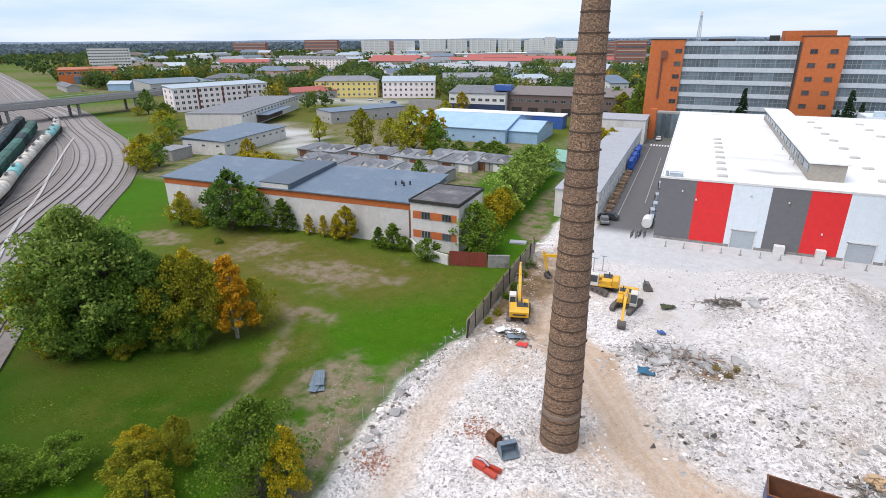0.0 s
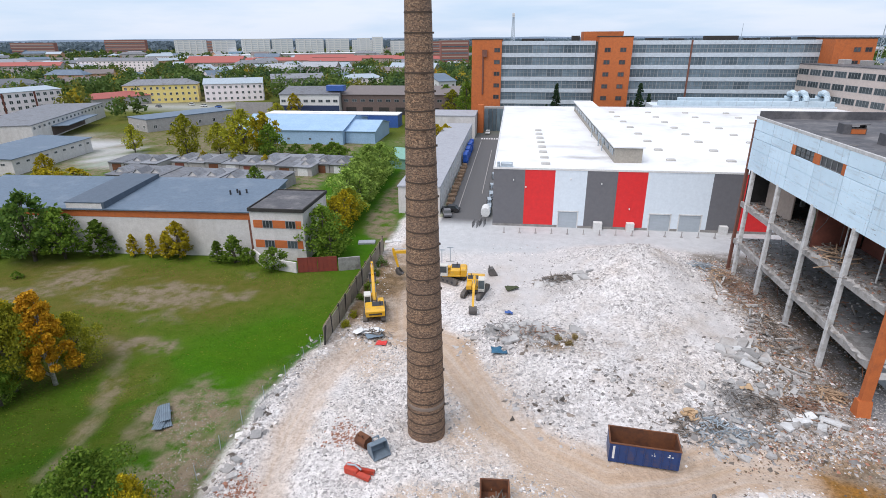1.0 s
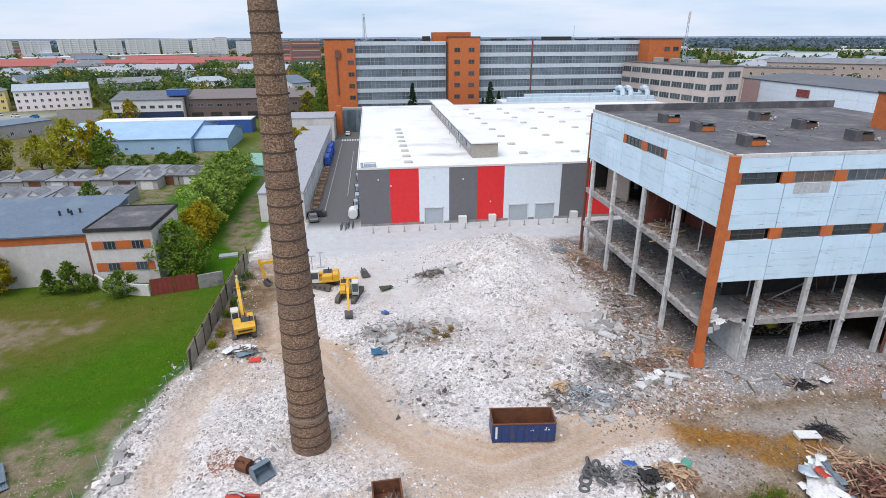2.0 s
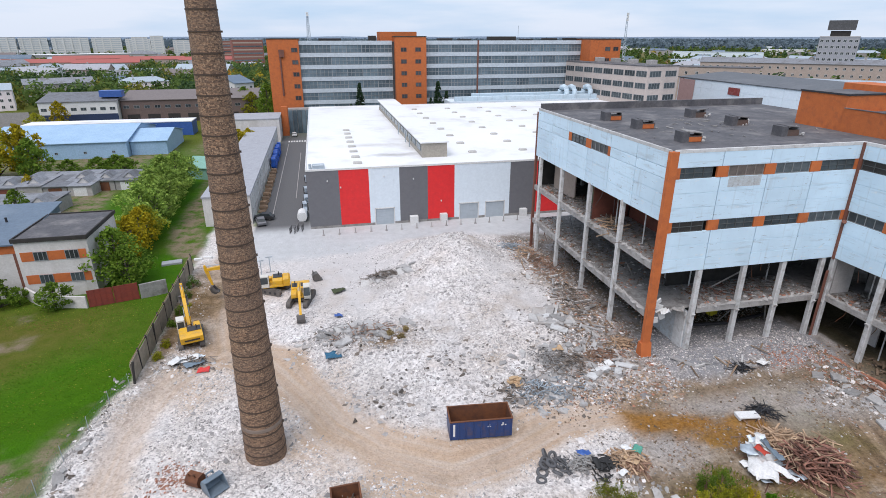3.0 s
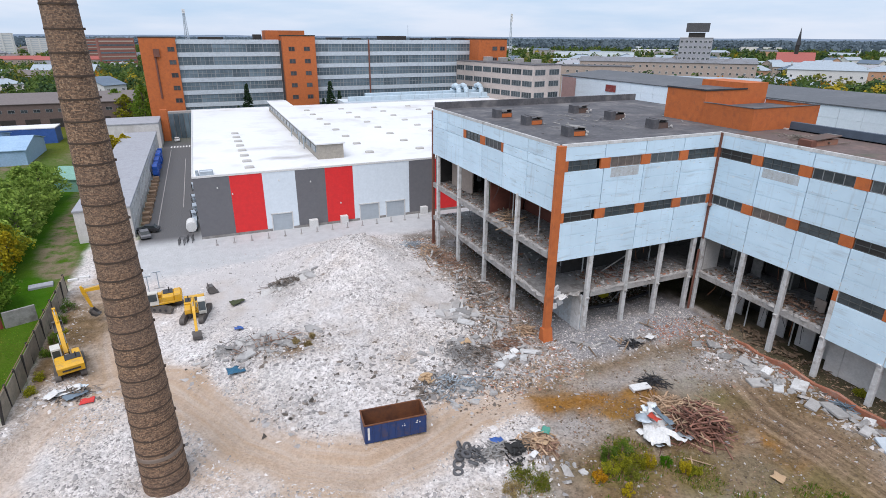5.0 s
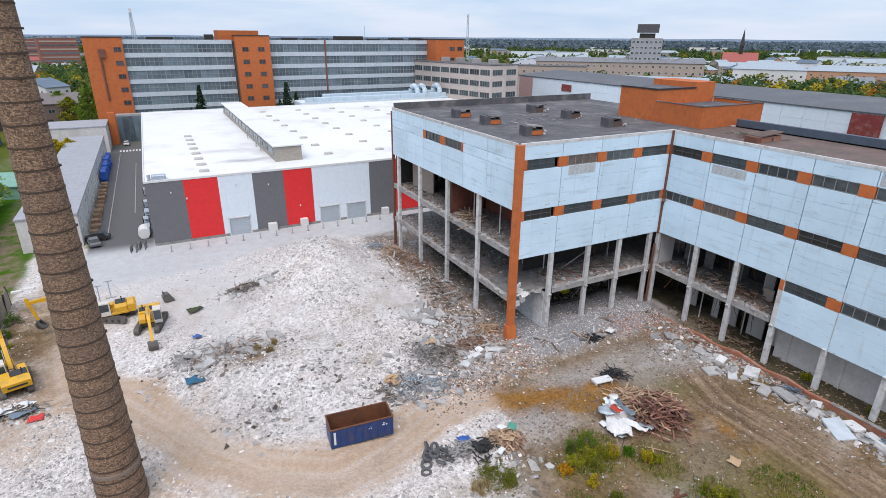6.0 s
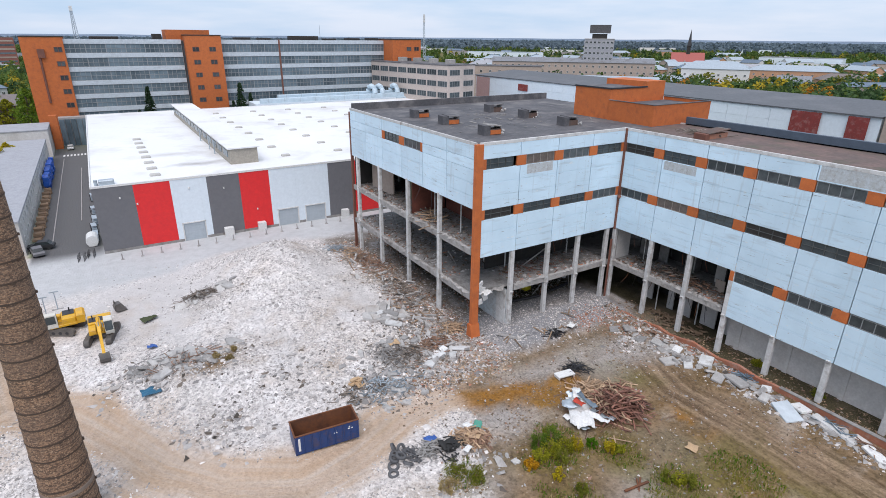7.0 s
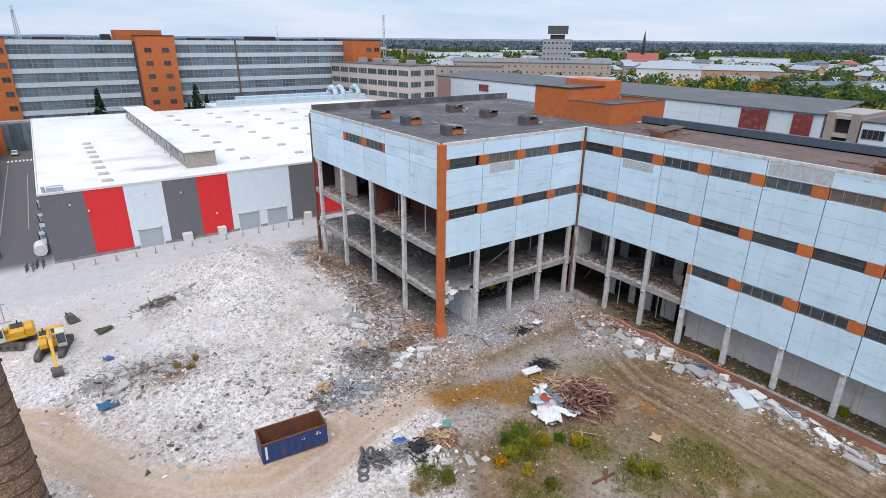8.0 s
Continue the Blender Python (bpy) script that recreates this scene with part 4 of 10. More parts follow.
    nt.links.new(hm.outputs[0], bp.inputs["Height"])
    nt.links.new(bp.outputs["Normal"], bs.inputs["Normal"])
    return m


build_ground()


# ---- the brick chimney ----
CHX, CHY = -7.4, 43.95


def chim_r(z):
    """Outer radius of the shaft at a height."""
    return 1.87 - 0.0218 * z


def build_chimney():
    top = 41.5
    th = thing("chimney", "tall tapering brown brick factory chimney with steel hoops", "chimney", at=pose(CHX, CHY, 0))
    bm = bmesh.new()
    uv = bm.loops.layers.uv.new("wrap")
    n, rows = 48, 84
    zs = [-1.2 + (top + 1.2) * i / rows for i in range(rows + 1)]
    rings = [[bm.verts.new((chim_r(max(z, 0)) * math.cos(a), chim_r(max(z, 0)) * math.sin(a), z)) for a in [2 * math.pi * j / n for j in range(n)]] for z in zs]
    inner = [[bm.verts.new((0.95 * math.cos(a), 0.95 * math.sin(a), z)) for a in [2 * math.pi * j / n for j in range(n)]] for z in (top, top - 9)]
    for i in range(rows):
        for j in range(n):
            f = bm.faces.new((rings[i][j], rings[i][(j + 1) % n], rings[i + 1][(j + 1) % n], rings[i + 1][j]))
            f.smooth = True
            for lp, (u, v) in zip(f.loops, ((j, i), (j + 1, i), (j + 1, i + 1), (j, i + 1))):
                lp[uv].uv = (u / n * 10.0, zs[v])
    for j in range(n):
        k = (j + 1) % n
        for q in ((rings[-1][j], rings[-1][k], inner[0][k], inner[0][j]), (inner[0][j], inner[0][k], inner[1][k], inner[1][j])):
            bm.faces.new(q)
    me = bpy.data.meshes.new("shaft")
    bm.to_mesh(me)
    bm.free()
    me.materials.append(chimney_mat())
    part("shaft", me, None, th)
    z, k = 0.75, 0
    while z < top - 1.2:
        s = Shape()
        r = chim_r(z)
        seg = 40
        ring = [(r - 0.03, -0.055), (r + 0.035, -0.055), (r + 0.035, 0.055), (r - 0.03, 0.055)]
        s.poly([(a * math.cos(2 * math.pi * j / seg), a * math.sin(2 * math.pi * j / seg), b) for j in range(seg) for a, b in ring],
               [(j * 4 + i, ((j + 1) % seg) * 4 + i, ((j + 1) % seg) * 4 + (i + 1) % 4, j * 4 + (i + 1) % 4) for j in range(seg) for i in range(4)])
        s.box(r - 0.02, r + 0.12, -0.12, 0.12, -0.07, 0.07, m=Matrix.Rotation(radians(-70 + 37 * (k % 3)), 4, "Z"))
        part("hoop", s, M_HOOP, th, at=pose(0, 0, z))
        z += 1.42 if z > 4 else 1.12
        k += 1
    # the grey ring of repair mortar and the wider courses at the crown
    s = Shape()
    seg = 40
    for z0, z1, grow in ((3.35, 3.75, 0.05),):
        prof = [(chim_r(z0) - 0.02, z0), (chim_r(z0) + grow, z0 + 0.05), (chim_r(z1) + grow, z1 - 0.05), (chim_r(z1) - 0.02, z1)]
        s.poly([(r * math.cos(2 * math.pi * j / seg), r * math.sin(2 * math.pi * j / seg), z) for j in range(seg) for r, z in prof],
               [(j * 4 + i, ((j + 1) % seg) * 4 + i, ((j + 1) % seg) * 4 + i + 1, j * 4 + i + 1) for j in range(seg) for i in range(3)])
    part("mortar_ring", s, M_COLLAR, th, "grey mortar ring round the shaft")
    s = Shape()
    for z0, z1, grow in ((39.6, 40.3, 0.08), (40.3, 41.6, 0.17)):
        prof = [(0.97, z0), (chim_r(z0) + grow, z0), (chim_r(z0) + grow, z1), (0.97, z1)]
        s.poly([(r * math.cos(2 * math.pi * j / seg), r * math.sin(2 * math.pi * j / seg), z) for j in range(seg) for r, z in prof],
               [(j * 4 + i, ((j + 1) % seg) * 4 + i, ((j + 1) % seg) * 4 + (i + 1) % 4, j * 4 + (i + 1) % 4) for j in range(seg) for i in range(4)])
    part("crown", s, M_COLLAR, th, "projecting brick crown")


def chimney_mat():
    m = bpy.data.materials.new("weathered chimney brick")
    m.use_nodes = True
    nt = m.node_tree
    bs = nt.nodes["Principled BSDF"]
    bs.inputs["Roughness"].default_value = 0.92
    uvn = nt.nodes.new("ShaderNodeUVMap")
    uvn.uv_map = "wrap"
    br = nt.nodes.new("ShaderNodeTexBrick")
    br.inputs["Scale"].default_value = 1.0
    br.inputs["Brick Width"].default_value, br.inputs["Row Height"].default_value = 0.27, 0.085
    br.inputs["Mortar Size"].default_value, br.inputs["Mortar Smooth"].default_value = 0.014, 0.4
    br.inputs["Color1"].default_value, br.inputs["Color2"].default_value = (0.085, 0.05, 0.033, 1), (0.34, 0.20, 0.115, 1)
    br.inputs["Mortar"].default_value = (0.11, 0.08, 0.06, 1)
    nt.links.new(uvn.outputs["UV"], br.inputs["Vector"])
    co = nt.nodes.new("ShaderNodeTexCoord")
    n1 = nt.nodes.new("ShaderNodeTexNoise")
    n1.inputs["Scale"].default_value, n1.inputs["Detail"].default_value = 0.22, 4
    n2 = nt.nodes.new("ShaderNodeTexNoise")
    n2.inputs["Scale"].default_value, n2.inputs["Detail"].default_value = 8.5, 5
    for n in (n1, n2):
        nt.links.new(co.outputs["Object"], n.inputs["Vector"])

    def mix(f, a, b, blend="MIX"):
        n = nt.nodes.new("ShaderNodeMix")
        n.data_type, n.blend_type = "RGBA", blend
        for key, v in (("Factor", f), ("A", a), ("B", b)):
            if isinstance(v, tuple):
                n.inputs[key].default_value = (*v, 1)
            elif isinstance(v, float):
                n.inputs[key].default_value = v
            else:
                nt.links.new(v, n.inputs[key])
        return n.outputs["Result"]

    def span(f, lo, hi):
        n = nt.nodes.new("ShaderNodeMapRange")
        n.inputs["From Min"].default_value, n.inputs["From Max"].default_value = lo, hi
        nt.links.new(f, n.inputs["Value"])
        return n.outputs["Result"]

    col = mix(span(n2.outputs["Fac"], 0.55, 0.68), br.outputs["Color"], (0.36, 0.245, 0.155))
    col = mix(span(n2.outputs["Fac"], 0.46, 0.30), col, (0.06, 0.038, 0.026))
    col = mix(span(n1.outputs["Fac"], 0.45, 0.7), col, mix(0.5, col, (0.13, 0.092, 0.072)))
    nt.links.new(col, bs.inputs["Base Color"])
    bp = nt.nodes.new("ShaderNodeBump")
    bp.inputs["Strength"].default_value, bp.inputs["Distance"].default_value = 0.7, 0.04
    nt.links.new(n2.outputs["Fac"], bp.inputs["Height"])
    nt.links.new(bp.outputs["Normal"], bs.inputs["Normal"])
    return m


build_chimney()


# ---- the half-demolished factory building ----
FY, SX, WX, TOPZ = 51.0, 35.9, 60.7, 25.2


def wall_panel_mesh(w, h, d=0.3):
    """A facade panel hung on the frame: local x along the wall, y inwards, its boards divided by grooves."""
    s = Shape()
    n = max(1, round(h / 1.7))
    out = [(d, 0.01), (d, h - 0.03), (0.03, h - 0.03), (0.0, h - 0.06)]
    for i in range(n - 1, 0, -1):
        z = h * i / n
        out += [(0.0, z + 0.035), (0.05, z + 0.015), (0.05, z - 0.015), (0.0, z - 0.035)]
    out += [(0.0, 0.04), (0.03, 0.01)]
    s.prism(list(reversed(out)), 0.045, w - 0.045)
    return s.mesh("panel", M_PANEL)


def strip_window_mesh(w, h, look_=0):
    """Strip window: 0 dark glass, 1 boarded, 2 hazy glass in pale bars, 3 empty frames, the dark inside painted as
    near-black panes.
    """
    return sash("window", w, h, max(2, round(w / (1.1 if look_ < 3 else 1.5))), (2, 1, 1, 2)[look_], 0.07, -0.07, 0.1, [(M_GLASS_D, M_BOARD, M_HAZY, M_DARKIN)[look_], (M_FRAME_D, M_BOARDBAR, M_FRAME, M_FRAME_D)[look_]])


def build_factory():
    th = thing("factory_building", "half-demolished four-storey concrete factory with pale blue panels and orange brick piers", "building")
    panels, wins = {}, {}

    def panel(w, h, m):
        key = (round(w, 2), round(h, 2))
        if key not in panels:
            panels[key] = wall_panel_mesh(w, h)
        part("panel", panels[key], None, th, at=m)

    count = [0]

    def window(w, h, m):
        count[0] += 1
        odd = 1 if count[0] % 9 == 3 else 2 if count[0] % 5 in (0, 3) else 3 if count[0] % 7 == 2 else 0
        key = (round(w, 2), round(h, 2), odd)
        if key not in wins:
            wins[key] = strip_window_mesh(w, h, odd)
        part("window", wins[key], None, th, at=m @ pose(0, 0.13, 0))

    def pier(w, h, m, d=0.3):
        s = Shape()
        s.bevel_box(0.0, w, -0.02, d, 0, h, b=0.02)
        part("brick_pier", s, M_OBRICK, th, at=m)

    # front (faces south, along x) and wing (faces west, along -y)
    Fm = lambda x, z: pose(x, FY - 0.3, z)
    Wm = lambda y, z: pose(WX - 0.3, y, z, 0, 0, -90)
    bands = [(22.1, 23.3), (15.95, 17.15)]
    rows = [(23.3, TOPZ), (17.15, 22.1), (11.05, 15.95)]
    fx = [36.7, 42.3, 48.35, 54.4, 60.4]
    for a, b in zip(fx, fx[1:]):
        for z0, z1 in rows:
            panel(b - a, z1 - z0, Fm(a, z0))
        for z0, z1 in bands:
            window(4.5, z1 - z0, Fm(a + 0.05 if a < 40 else a + 0.95, z0))
            pier(1.4, z1 - z0, Fm((b - 0.5) if b < 60 else (b - 0.52), z0))
    for z0, z1 in bands:
        pier(0.5, z1 - z0, Fm(36.75, z0))
    wy = [50.4 - 6.05 * i for i in range(13)]
    for i, (a, b) in enumerate(zip(wy, wy[1:])):
        for z0, z1 in rows:
            panel(a - b, z1 - z0, Wm(a, z0))
        for z0, z1 in bands:
            window(4.5, z1 - z0, Wm(a - 0.15, z0))
            pier(1.45, z1 - z0, Wm(a - 4.65, z0))
        if b < 32 + 0.2 and a < 33:
            panel(a - b, 9.75 - 5.1, Wm(a, 5.1))
            window(4.5, 1.2, Wm(a - 0.15, 9.78))
            pier(1.45, 1.2, Wm(a - 4.65, 9.78))
    pier(0.5, 1.2, Wm(32.75, 9.78))
    # side facing the rubble field: top panels with two windows
    Sm = lambda y, z: pose(SX, y, z, 0, 0, -90)
    sy = [88.0, 81.9, 75.8, 69.6, 63.4, 57.3, 51.2]
    for i, (a, b) in enumerate(zip(sy, sy[1:])):
        panel(a - b, TOPZ - 23.3, Sm(a, 23.3))
        panel(a - b, 22.1 - 17.3, Sm(a, 17.3))
        if i in (2, 3):
            window(a - b - 1.5, 1.2, Sm(a - 0.9, 22.1))
            pier(0.9, 1.2, Sm(a, 22.1))
            pier(0.6, 1.2, Sm(b + 0.6, 22.1))
        else:
            panel(a - b, 1.2, Sm(a, 22.1))
    for m, w, h in ((Fm(43.4, 20.9), 4.2, 1.15), (Wm(44.0, 20.9), 4.6, 1.1), (Wm(26.0, 23.45), 6.0, 1.6)):
        q = Shape()
        q.prism([(-0.006, 0.0), (0.01, 0.0), (0.01, h), (-0.006, h)], 0, w)
        part("peeled_patch", q, M_PEELED, th, at=m)
    # the orange brick corner pier with its swollen foot, and piers at the far end and in the inner corner
    s = Shape()
    s.bevel_box(SX - 0.12, SX + 0.85, FY - 0.42, FY + 0.2, 1.9, TOPZ - 0.1, b=0.03)
    s.prism([(FY - 0.9, -0.4), (FY + 0.5, -0.4), (FY + 0.25, 2.1), (FY - 0.45, 2.1)], SX - 0.35, SX + 1.0)
    part("corner_pier", s, M_OBRICK, th, "orange brick corner pier")
    s = Shape()
    s.box(SX - 0.05, SX + 0.35, 88.02, 88.5, -0.2, TOPZ - 0.6)
    part("corner_pier", s, M_RUSTB, th)
    s = Shape()
    s.box(WX - 0.42, WX - 0.1, FY - 0.65, FY - 0.33, 10.9, TOPZ)
    s.tube([(WX - 0.55, FY - 0.75, 15.7), (WX - 0.75, FY - 0.95, 15.9)], 0.25, 8)
    part("corner_pier", s, M_RUSTB, th)
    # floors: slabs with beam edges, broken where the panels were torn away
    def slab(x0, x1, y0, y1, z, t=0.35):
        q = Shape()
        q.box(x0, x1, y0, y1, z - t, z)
        # underside face in near-black: ceiling shade painted into its colour
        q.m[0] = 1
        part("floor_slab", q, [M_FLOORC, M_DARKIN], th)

    for z in (6.0, 12.1, 18.0):
        slab(SX + 0.45, 60.3, FY + (0.25 if z > 7 else 6.0), 88.0, z)
        slab(WX + 0.1, 73.0, -24, 88.0, z)
    slab(42.5, 60.3, FY + 0.25, FY + 5.98, 6.0)
    slab(SX + 0.45, 42.45, FY + 0.7, FY + 5.98, 6.0)
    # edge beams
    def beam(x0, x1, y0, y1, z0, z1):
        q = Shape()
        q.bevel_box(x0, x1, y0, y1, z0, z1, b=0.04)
        # shallow ceiling beams take the near-black colour that holds indoor shade
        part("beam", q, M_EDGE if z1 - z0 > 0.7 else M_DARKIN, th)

    for z in (6.0, 12.1):
        beam(SX + 0.02, SX + 0.43, FY + 0.5, 88, z - 0.75, z + 0.05)
        beam(42.6 if z < 7 else 37, 60.3, FY - 0.15, FY + 0.22, z - 0.75, z + 0.04)
        beam(WX - 0.1, WX + 0.08, 33.0 if z < 7 else -24, FY - 0.2, z - 0.75, z + 0.03)
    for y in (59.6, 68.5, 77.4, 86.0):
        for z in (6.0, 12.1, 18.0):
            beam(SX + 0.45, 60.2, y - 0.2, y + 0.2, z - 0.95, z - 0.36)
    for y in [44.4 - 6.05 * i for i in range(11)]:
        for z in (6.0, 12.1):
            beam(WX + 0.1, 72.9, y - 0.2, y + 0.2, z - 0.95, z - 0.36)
    # columns
    col = Shape()
    col.bevel_box(-0.3, 0.3, -0.28, 0.28, -0.6, 12.1, b=0.06)
    col.prism([(-0.24, 4.7), (-0.55, 5.25), (0.55, 5.25), (0.24, 4.7)], -0.2, 0.2)
    cm = col.mesh("column", M_COLUMN)
    col2 = Shape()
    col2.bevel_box(-0.28, 0.28, -0.28, 0.28, -0.6, 17.5, b=0.06)
    col2.prism([(-0.24, 10.8), (-0.5, 11.35), (0.5, 11.35), (0.24, 10.8)], -0.2, 0.2)
    cm2 = col2.mesh("column", M_COLUMN)
    for y in (86.0, 77.4, 68.0, 59.2):
        part("column", cm2, None, th, at=pose(SX + 0.2, y, 0))
    for x in (42.1, 48.2, 53.7, 59.4):
        part("column", cm, None, th, at=pose(x, FY + 0.05, 0))
    for y in [50.6, 44.2, 38.3, 32.5, 26.5, 20.6, 14.6, 8.5, 2.5, -3.5, -9.5, -15.5]:
        part("column", cm, None, th, at=pose(WX + 0.0, y, 0, 0, 0, 90))
    for x in (44, 52, 60):
        for y in (59.2, 68, 77.4, 86):
            part("column", cm2, None, th, at=pose(x, y, 0))
    q = Shape()
    q.bevel_box(-0.2, 0.2, -0.06, 0.06, -0.3, 9.4, b=0.03)
    part("brick_strip", q, M_RUSTB, th, "red-brown brick strip beside the column", at=pose(59.95, FY - 0.55, 0))
    q = Shape()
    for x, y, z, w, t in ((37.5, 51.3, 6.5, 1.5, 24), (38.0, 51.1, 5.4, 1.3, 65), (37.4, 51.2, 7.2, 0.9, -30), (37.3, 51.1, 4.8, 0.8, 80)):
        q.bevel_box(-w / 2, w / 2, -0.1, 0.1, -0.35, 0.35, b=0.05, m=pose(x, y, z, 15, t, 10))
    part("hanging_lump", q, M_WHITE, th, "torn white wall pieces hanging at the corner")
    # bars, pipes and torn cables hanging from the broken edges
    r = np.random.default_rng(81)
    for i in range(46):
        if i % 3 == 0:
            x, y, z = SX + 0.3 + 0.3 * r.random(), r.uniform(52, 87), r.choice([5.3, 11.4, 17.2])
        elif i % 3 == 1:
            x, y, z = r.uniform(43, 60), FY + 0.3 + r.random(), r.choice([5.2, 11.0])
        else:
            x, y, z = WX + 0.2 + r.random(), r.uniform(33.5, 50), r.choice([5.2, 11.0])
        l, a, b = r.uniform(0.8, 2.6), r.normal() * 0.5, r.normal() * 0.5
        q = Shape()
        q.tube([(x, y, z + 0.3), (x + a * 0.3, y + b * 0.3, z - l * 0.4), (x + a, y + b, z - l)], 0.035, 5)
        part("hanging_bar", q, M_RUST if i % 2 else M_DKMETAL, th)
    for x, y, z0, z1 in ((38.4, 57.5, 12.1, 17.3), (38.2, 63.9, 12.1, 17.3), (45.3, 56.4, 6.0, 11.3), (56.2, 55.5, 6.0, 11.3), (64.2, 47.8, 6.0, 11.3), (63.5, 44.0, -0.2, 5.3), (64.4, 38.2, -0.2, 5.3)):
        q = Shape()
        q.tube([(x, y, z0), (x, y, z1)], 0.09, 8)
        part("standing_pipe", q, M_COLUMN, th)
    for x0, y0, z0, x1, y1, z1 in ((40, 61, 6.0, 37.2, 58.2, 9.0), (47, 55, 6.1, 50.2, 53.0, 9.4), (57.6, 55.6, 0.2, 54.8, 53.4, 4.9), (51, 56.5, 0.2, 52.5, 54, 5.0), (39.5, 73, 6.1, 37.4, 70.2, 9.3)):
        q = Shape()
        q.tube([(x0, y0, z0), (x1, y1, z1)], 0.1, 6)
        part("leaning_strut", q, M_CONC, th)
    # walls inside and behind; the near-black ones have indoor shade in their colour
    def wall(x0, x1, y0, y1, z0, z1, m, name="inner_wall"):
        q = Shape()
        q.box(x0, x1, y0, y1, z0, z1)
        part(name, q, m, th)

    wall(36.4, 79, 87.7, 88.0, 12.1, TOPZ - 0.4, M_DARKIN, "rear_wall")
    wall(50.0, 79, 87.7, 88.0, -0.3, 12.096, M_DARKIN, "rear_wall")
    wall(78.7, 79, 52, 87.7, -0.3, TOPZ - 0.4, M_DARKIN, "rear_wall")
    wall(72.7, 73.0, -24, 51.5, -0.3, TOPZ - 0.2, M_RENDER_W, "rear_wall")
    wall(63.2, 63.45, -24, 33, -0.4, 5.6, M_RENDER_W)
    for y in (31.5, 25.5, 19.5, 13.5, 7.5, 1.5):
        wall(63.02, 63.196, y - 0.25, y + 0.25, -0.4, 5.6, M_RENDER_W, "pilaster")
    wall(69, 69.25, 33, 52, -0.3, 5.6, M_DARKIN)
    # painted partition stubs with doorways on the ground floor of the wing
    for a, b, z0, z1 in ((33.2, 34.6, -0.3, 5.6), (36.0, 38.2, -0.3, 5.6), (39.8, 41.0, -0.3, 5.6), (42.6, 43.6, -0.3, 5.6), (34.6, 36.0, 3.2, 5.6), (38.2, 39.8, 3.0, 5.6), (41.0, 42.6, 3.2, 5.6), (46.2, 47.6, 0.2, 3.2)):
        wall(65.4, 65.6, a, b - 0.004, z0, z1, M_RENDER_W, "partition")
    wall(68.5, 68.75, 33, 52, 6.0, 11.7, M_DARKIN)
    for a, b, m in ((36.4, 38.0, M_RENDER_W), (41.2, 42.6, M_RENDER_W), (45.5, 47.0, M_GREYMASON), (48.3, 50.4, M_GREYMASON)):
        wall(66.6, 66.8, a, b, 6.02, 11.7, m, "partition")
    wall(64.4, 64.6, 33.1, 34.5, 6.02, 9.6, M_RENDER_W, "partition")
    wall(61.4, 64.2, 50.55, 50.75, 6.02, 11.0, M_RENDER_W, "partition")
    for x, z, rad, m in ((61.9, 4.75, 0.14, M_DKMETAL), (62.5, 4.9, 0.2, M_DKMETAL), (61.5, 5.05, 0.08, M_METAL)):
        q = Shape()
        q.tube([(x, 33.2, z), (x, 41, z - 0.06), (x, 50.2, z)], rad, 8)
        part("ceiling_pipe", q, m, th)
    q = Shape()
    q.tube([(45, 56.2, 0.35), (51.5, 55.6, 0.3), (58.5, 56.6, 0.35)], 0.22, 8)
    part("floor_pipe", q, M_DKMETAL, th, "dark pipe lying under the first floor")
    wall(64.0, 64.12, 35.0, 36.3, 6.02, 7.7, M_BEIGE, "leaning_board")
    wall(61, 72.6, -24.2, -24, -0.3, TOPZ, M_RENDER_W, "end_wall")
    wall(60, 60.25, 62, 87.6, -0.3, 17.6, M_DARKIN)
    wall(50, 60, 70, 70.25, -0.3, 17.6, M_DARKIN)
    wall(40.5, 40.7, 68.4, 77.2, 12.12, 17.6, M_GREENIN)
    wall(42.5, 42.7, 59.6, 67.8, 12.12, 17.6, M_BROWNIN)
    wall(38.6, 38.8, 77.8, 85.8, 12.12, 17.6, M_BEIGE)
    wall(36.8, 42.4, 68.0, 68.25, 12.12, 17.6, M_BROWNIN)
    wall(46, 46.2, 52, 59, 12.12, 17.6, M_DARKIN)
    wall(41.75, 41.98, FY + 0.35, 57.6, -0.3, 5.25, M_PEELED, "infill_wall")
    wall(41.6, 41.74, FY + 0.4, FY + 2.2, -0.3, 5.2, M_COLUMN, "wall_facing")
    # torn slab edges: jagged lumps along every open floor
    r = np.random.default_rng(82)

    def torn(length, m, deep=0.5):
        n = max(3, int(length / 0.35))
        q, st = Shape(), []
        for i in range(n + 1):
            d, h = deep * r.random() ** 2.2, 0.03 + 0.3 * r.random() ** 2.5
            st.append([(length * i / n, 0.12, -0.05), (length * i / n, -d, -0.12 * r.random()), (length * i / n, -d * 0.6, h * 0.7), (length * i / n, 0.12, h)])
        q.poly([p for row in st for p in row], [(0, 1, 2, 3), (n * 4 + 3, n * 4 + 2, n * 4 + 1, n * 4)] + [(i * 4 + j, (i + 1) * 4 + j, (i + 1) * 4 + (j + 1) % 4, i * 4 + (j + 1) % 4) for i in range(n) for j in range(4)])
        part("torn_edge", q, M_EDGE, th, at=m)

    for z in (6.05, 12.15):
        for a, b in ((86.0, 77.6), (77.1, 68.3), (67.7, 59.5), (58.9, 51.6)):
            torn(a - b, pose(SX + 0.12, a, z, 0, 0, -90))
    for a, b in ((42.6, 47.9), (48.5, 53.4), (54.0, 59.1)):
        torn(b - a, pose(a, FY - 0.02, 6.04))
    for a, b in ((50.2, 44.5), (43.9, 38.6), (38.0, 33.1)):
        torn(a - b, pose(WX + 0.02, a, 6.03, 0, 0, -90))
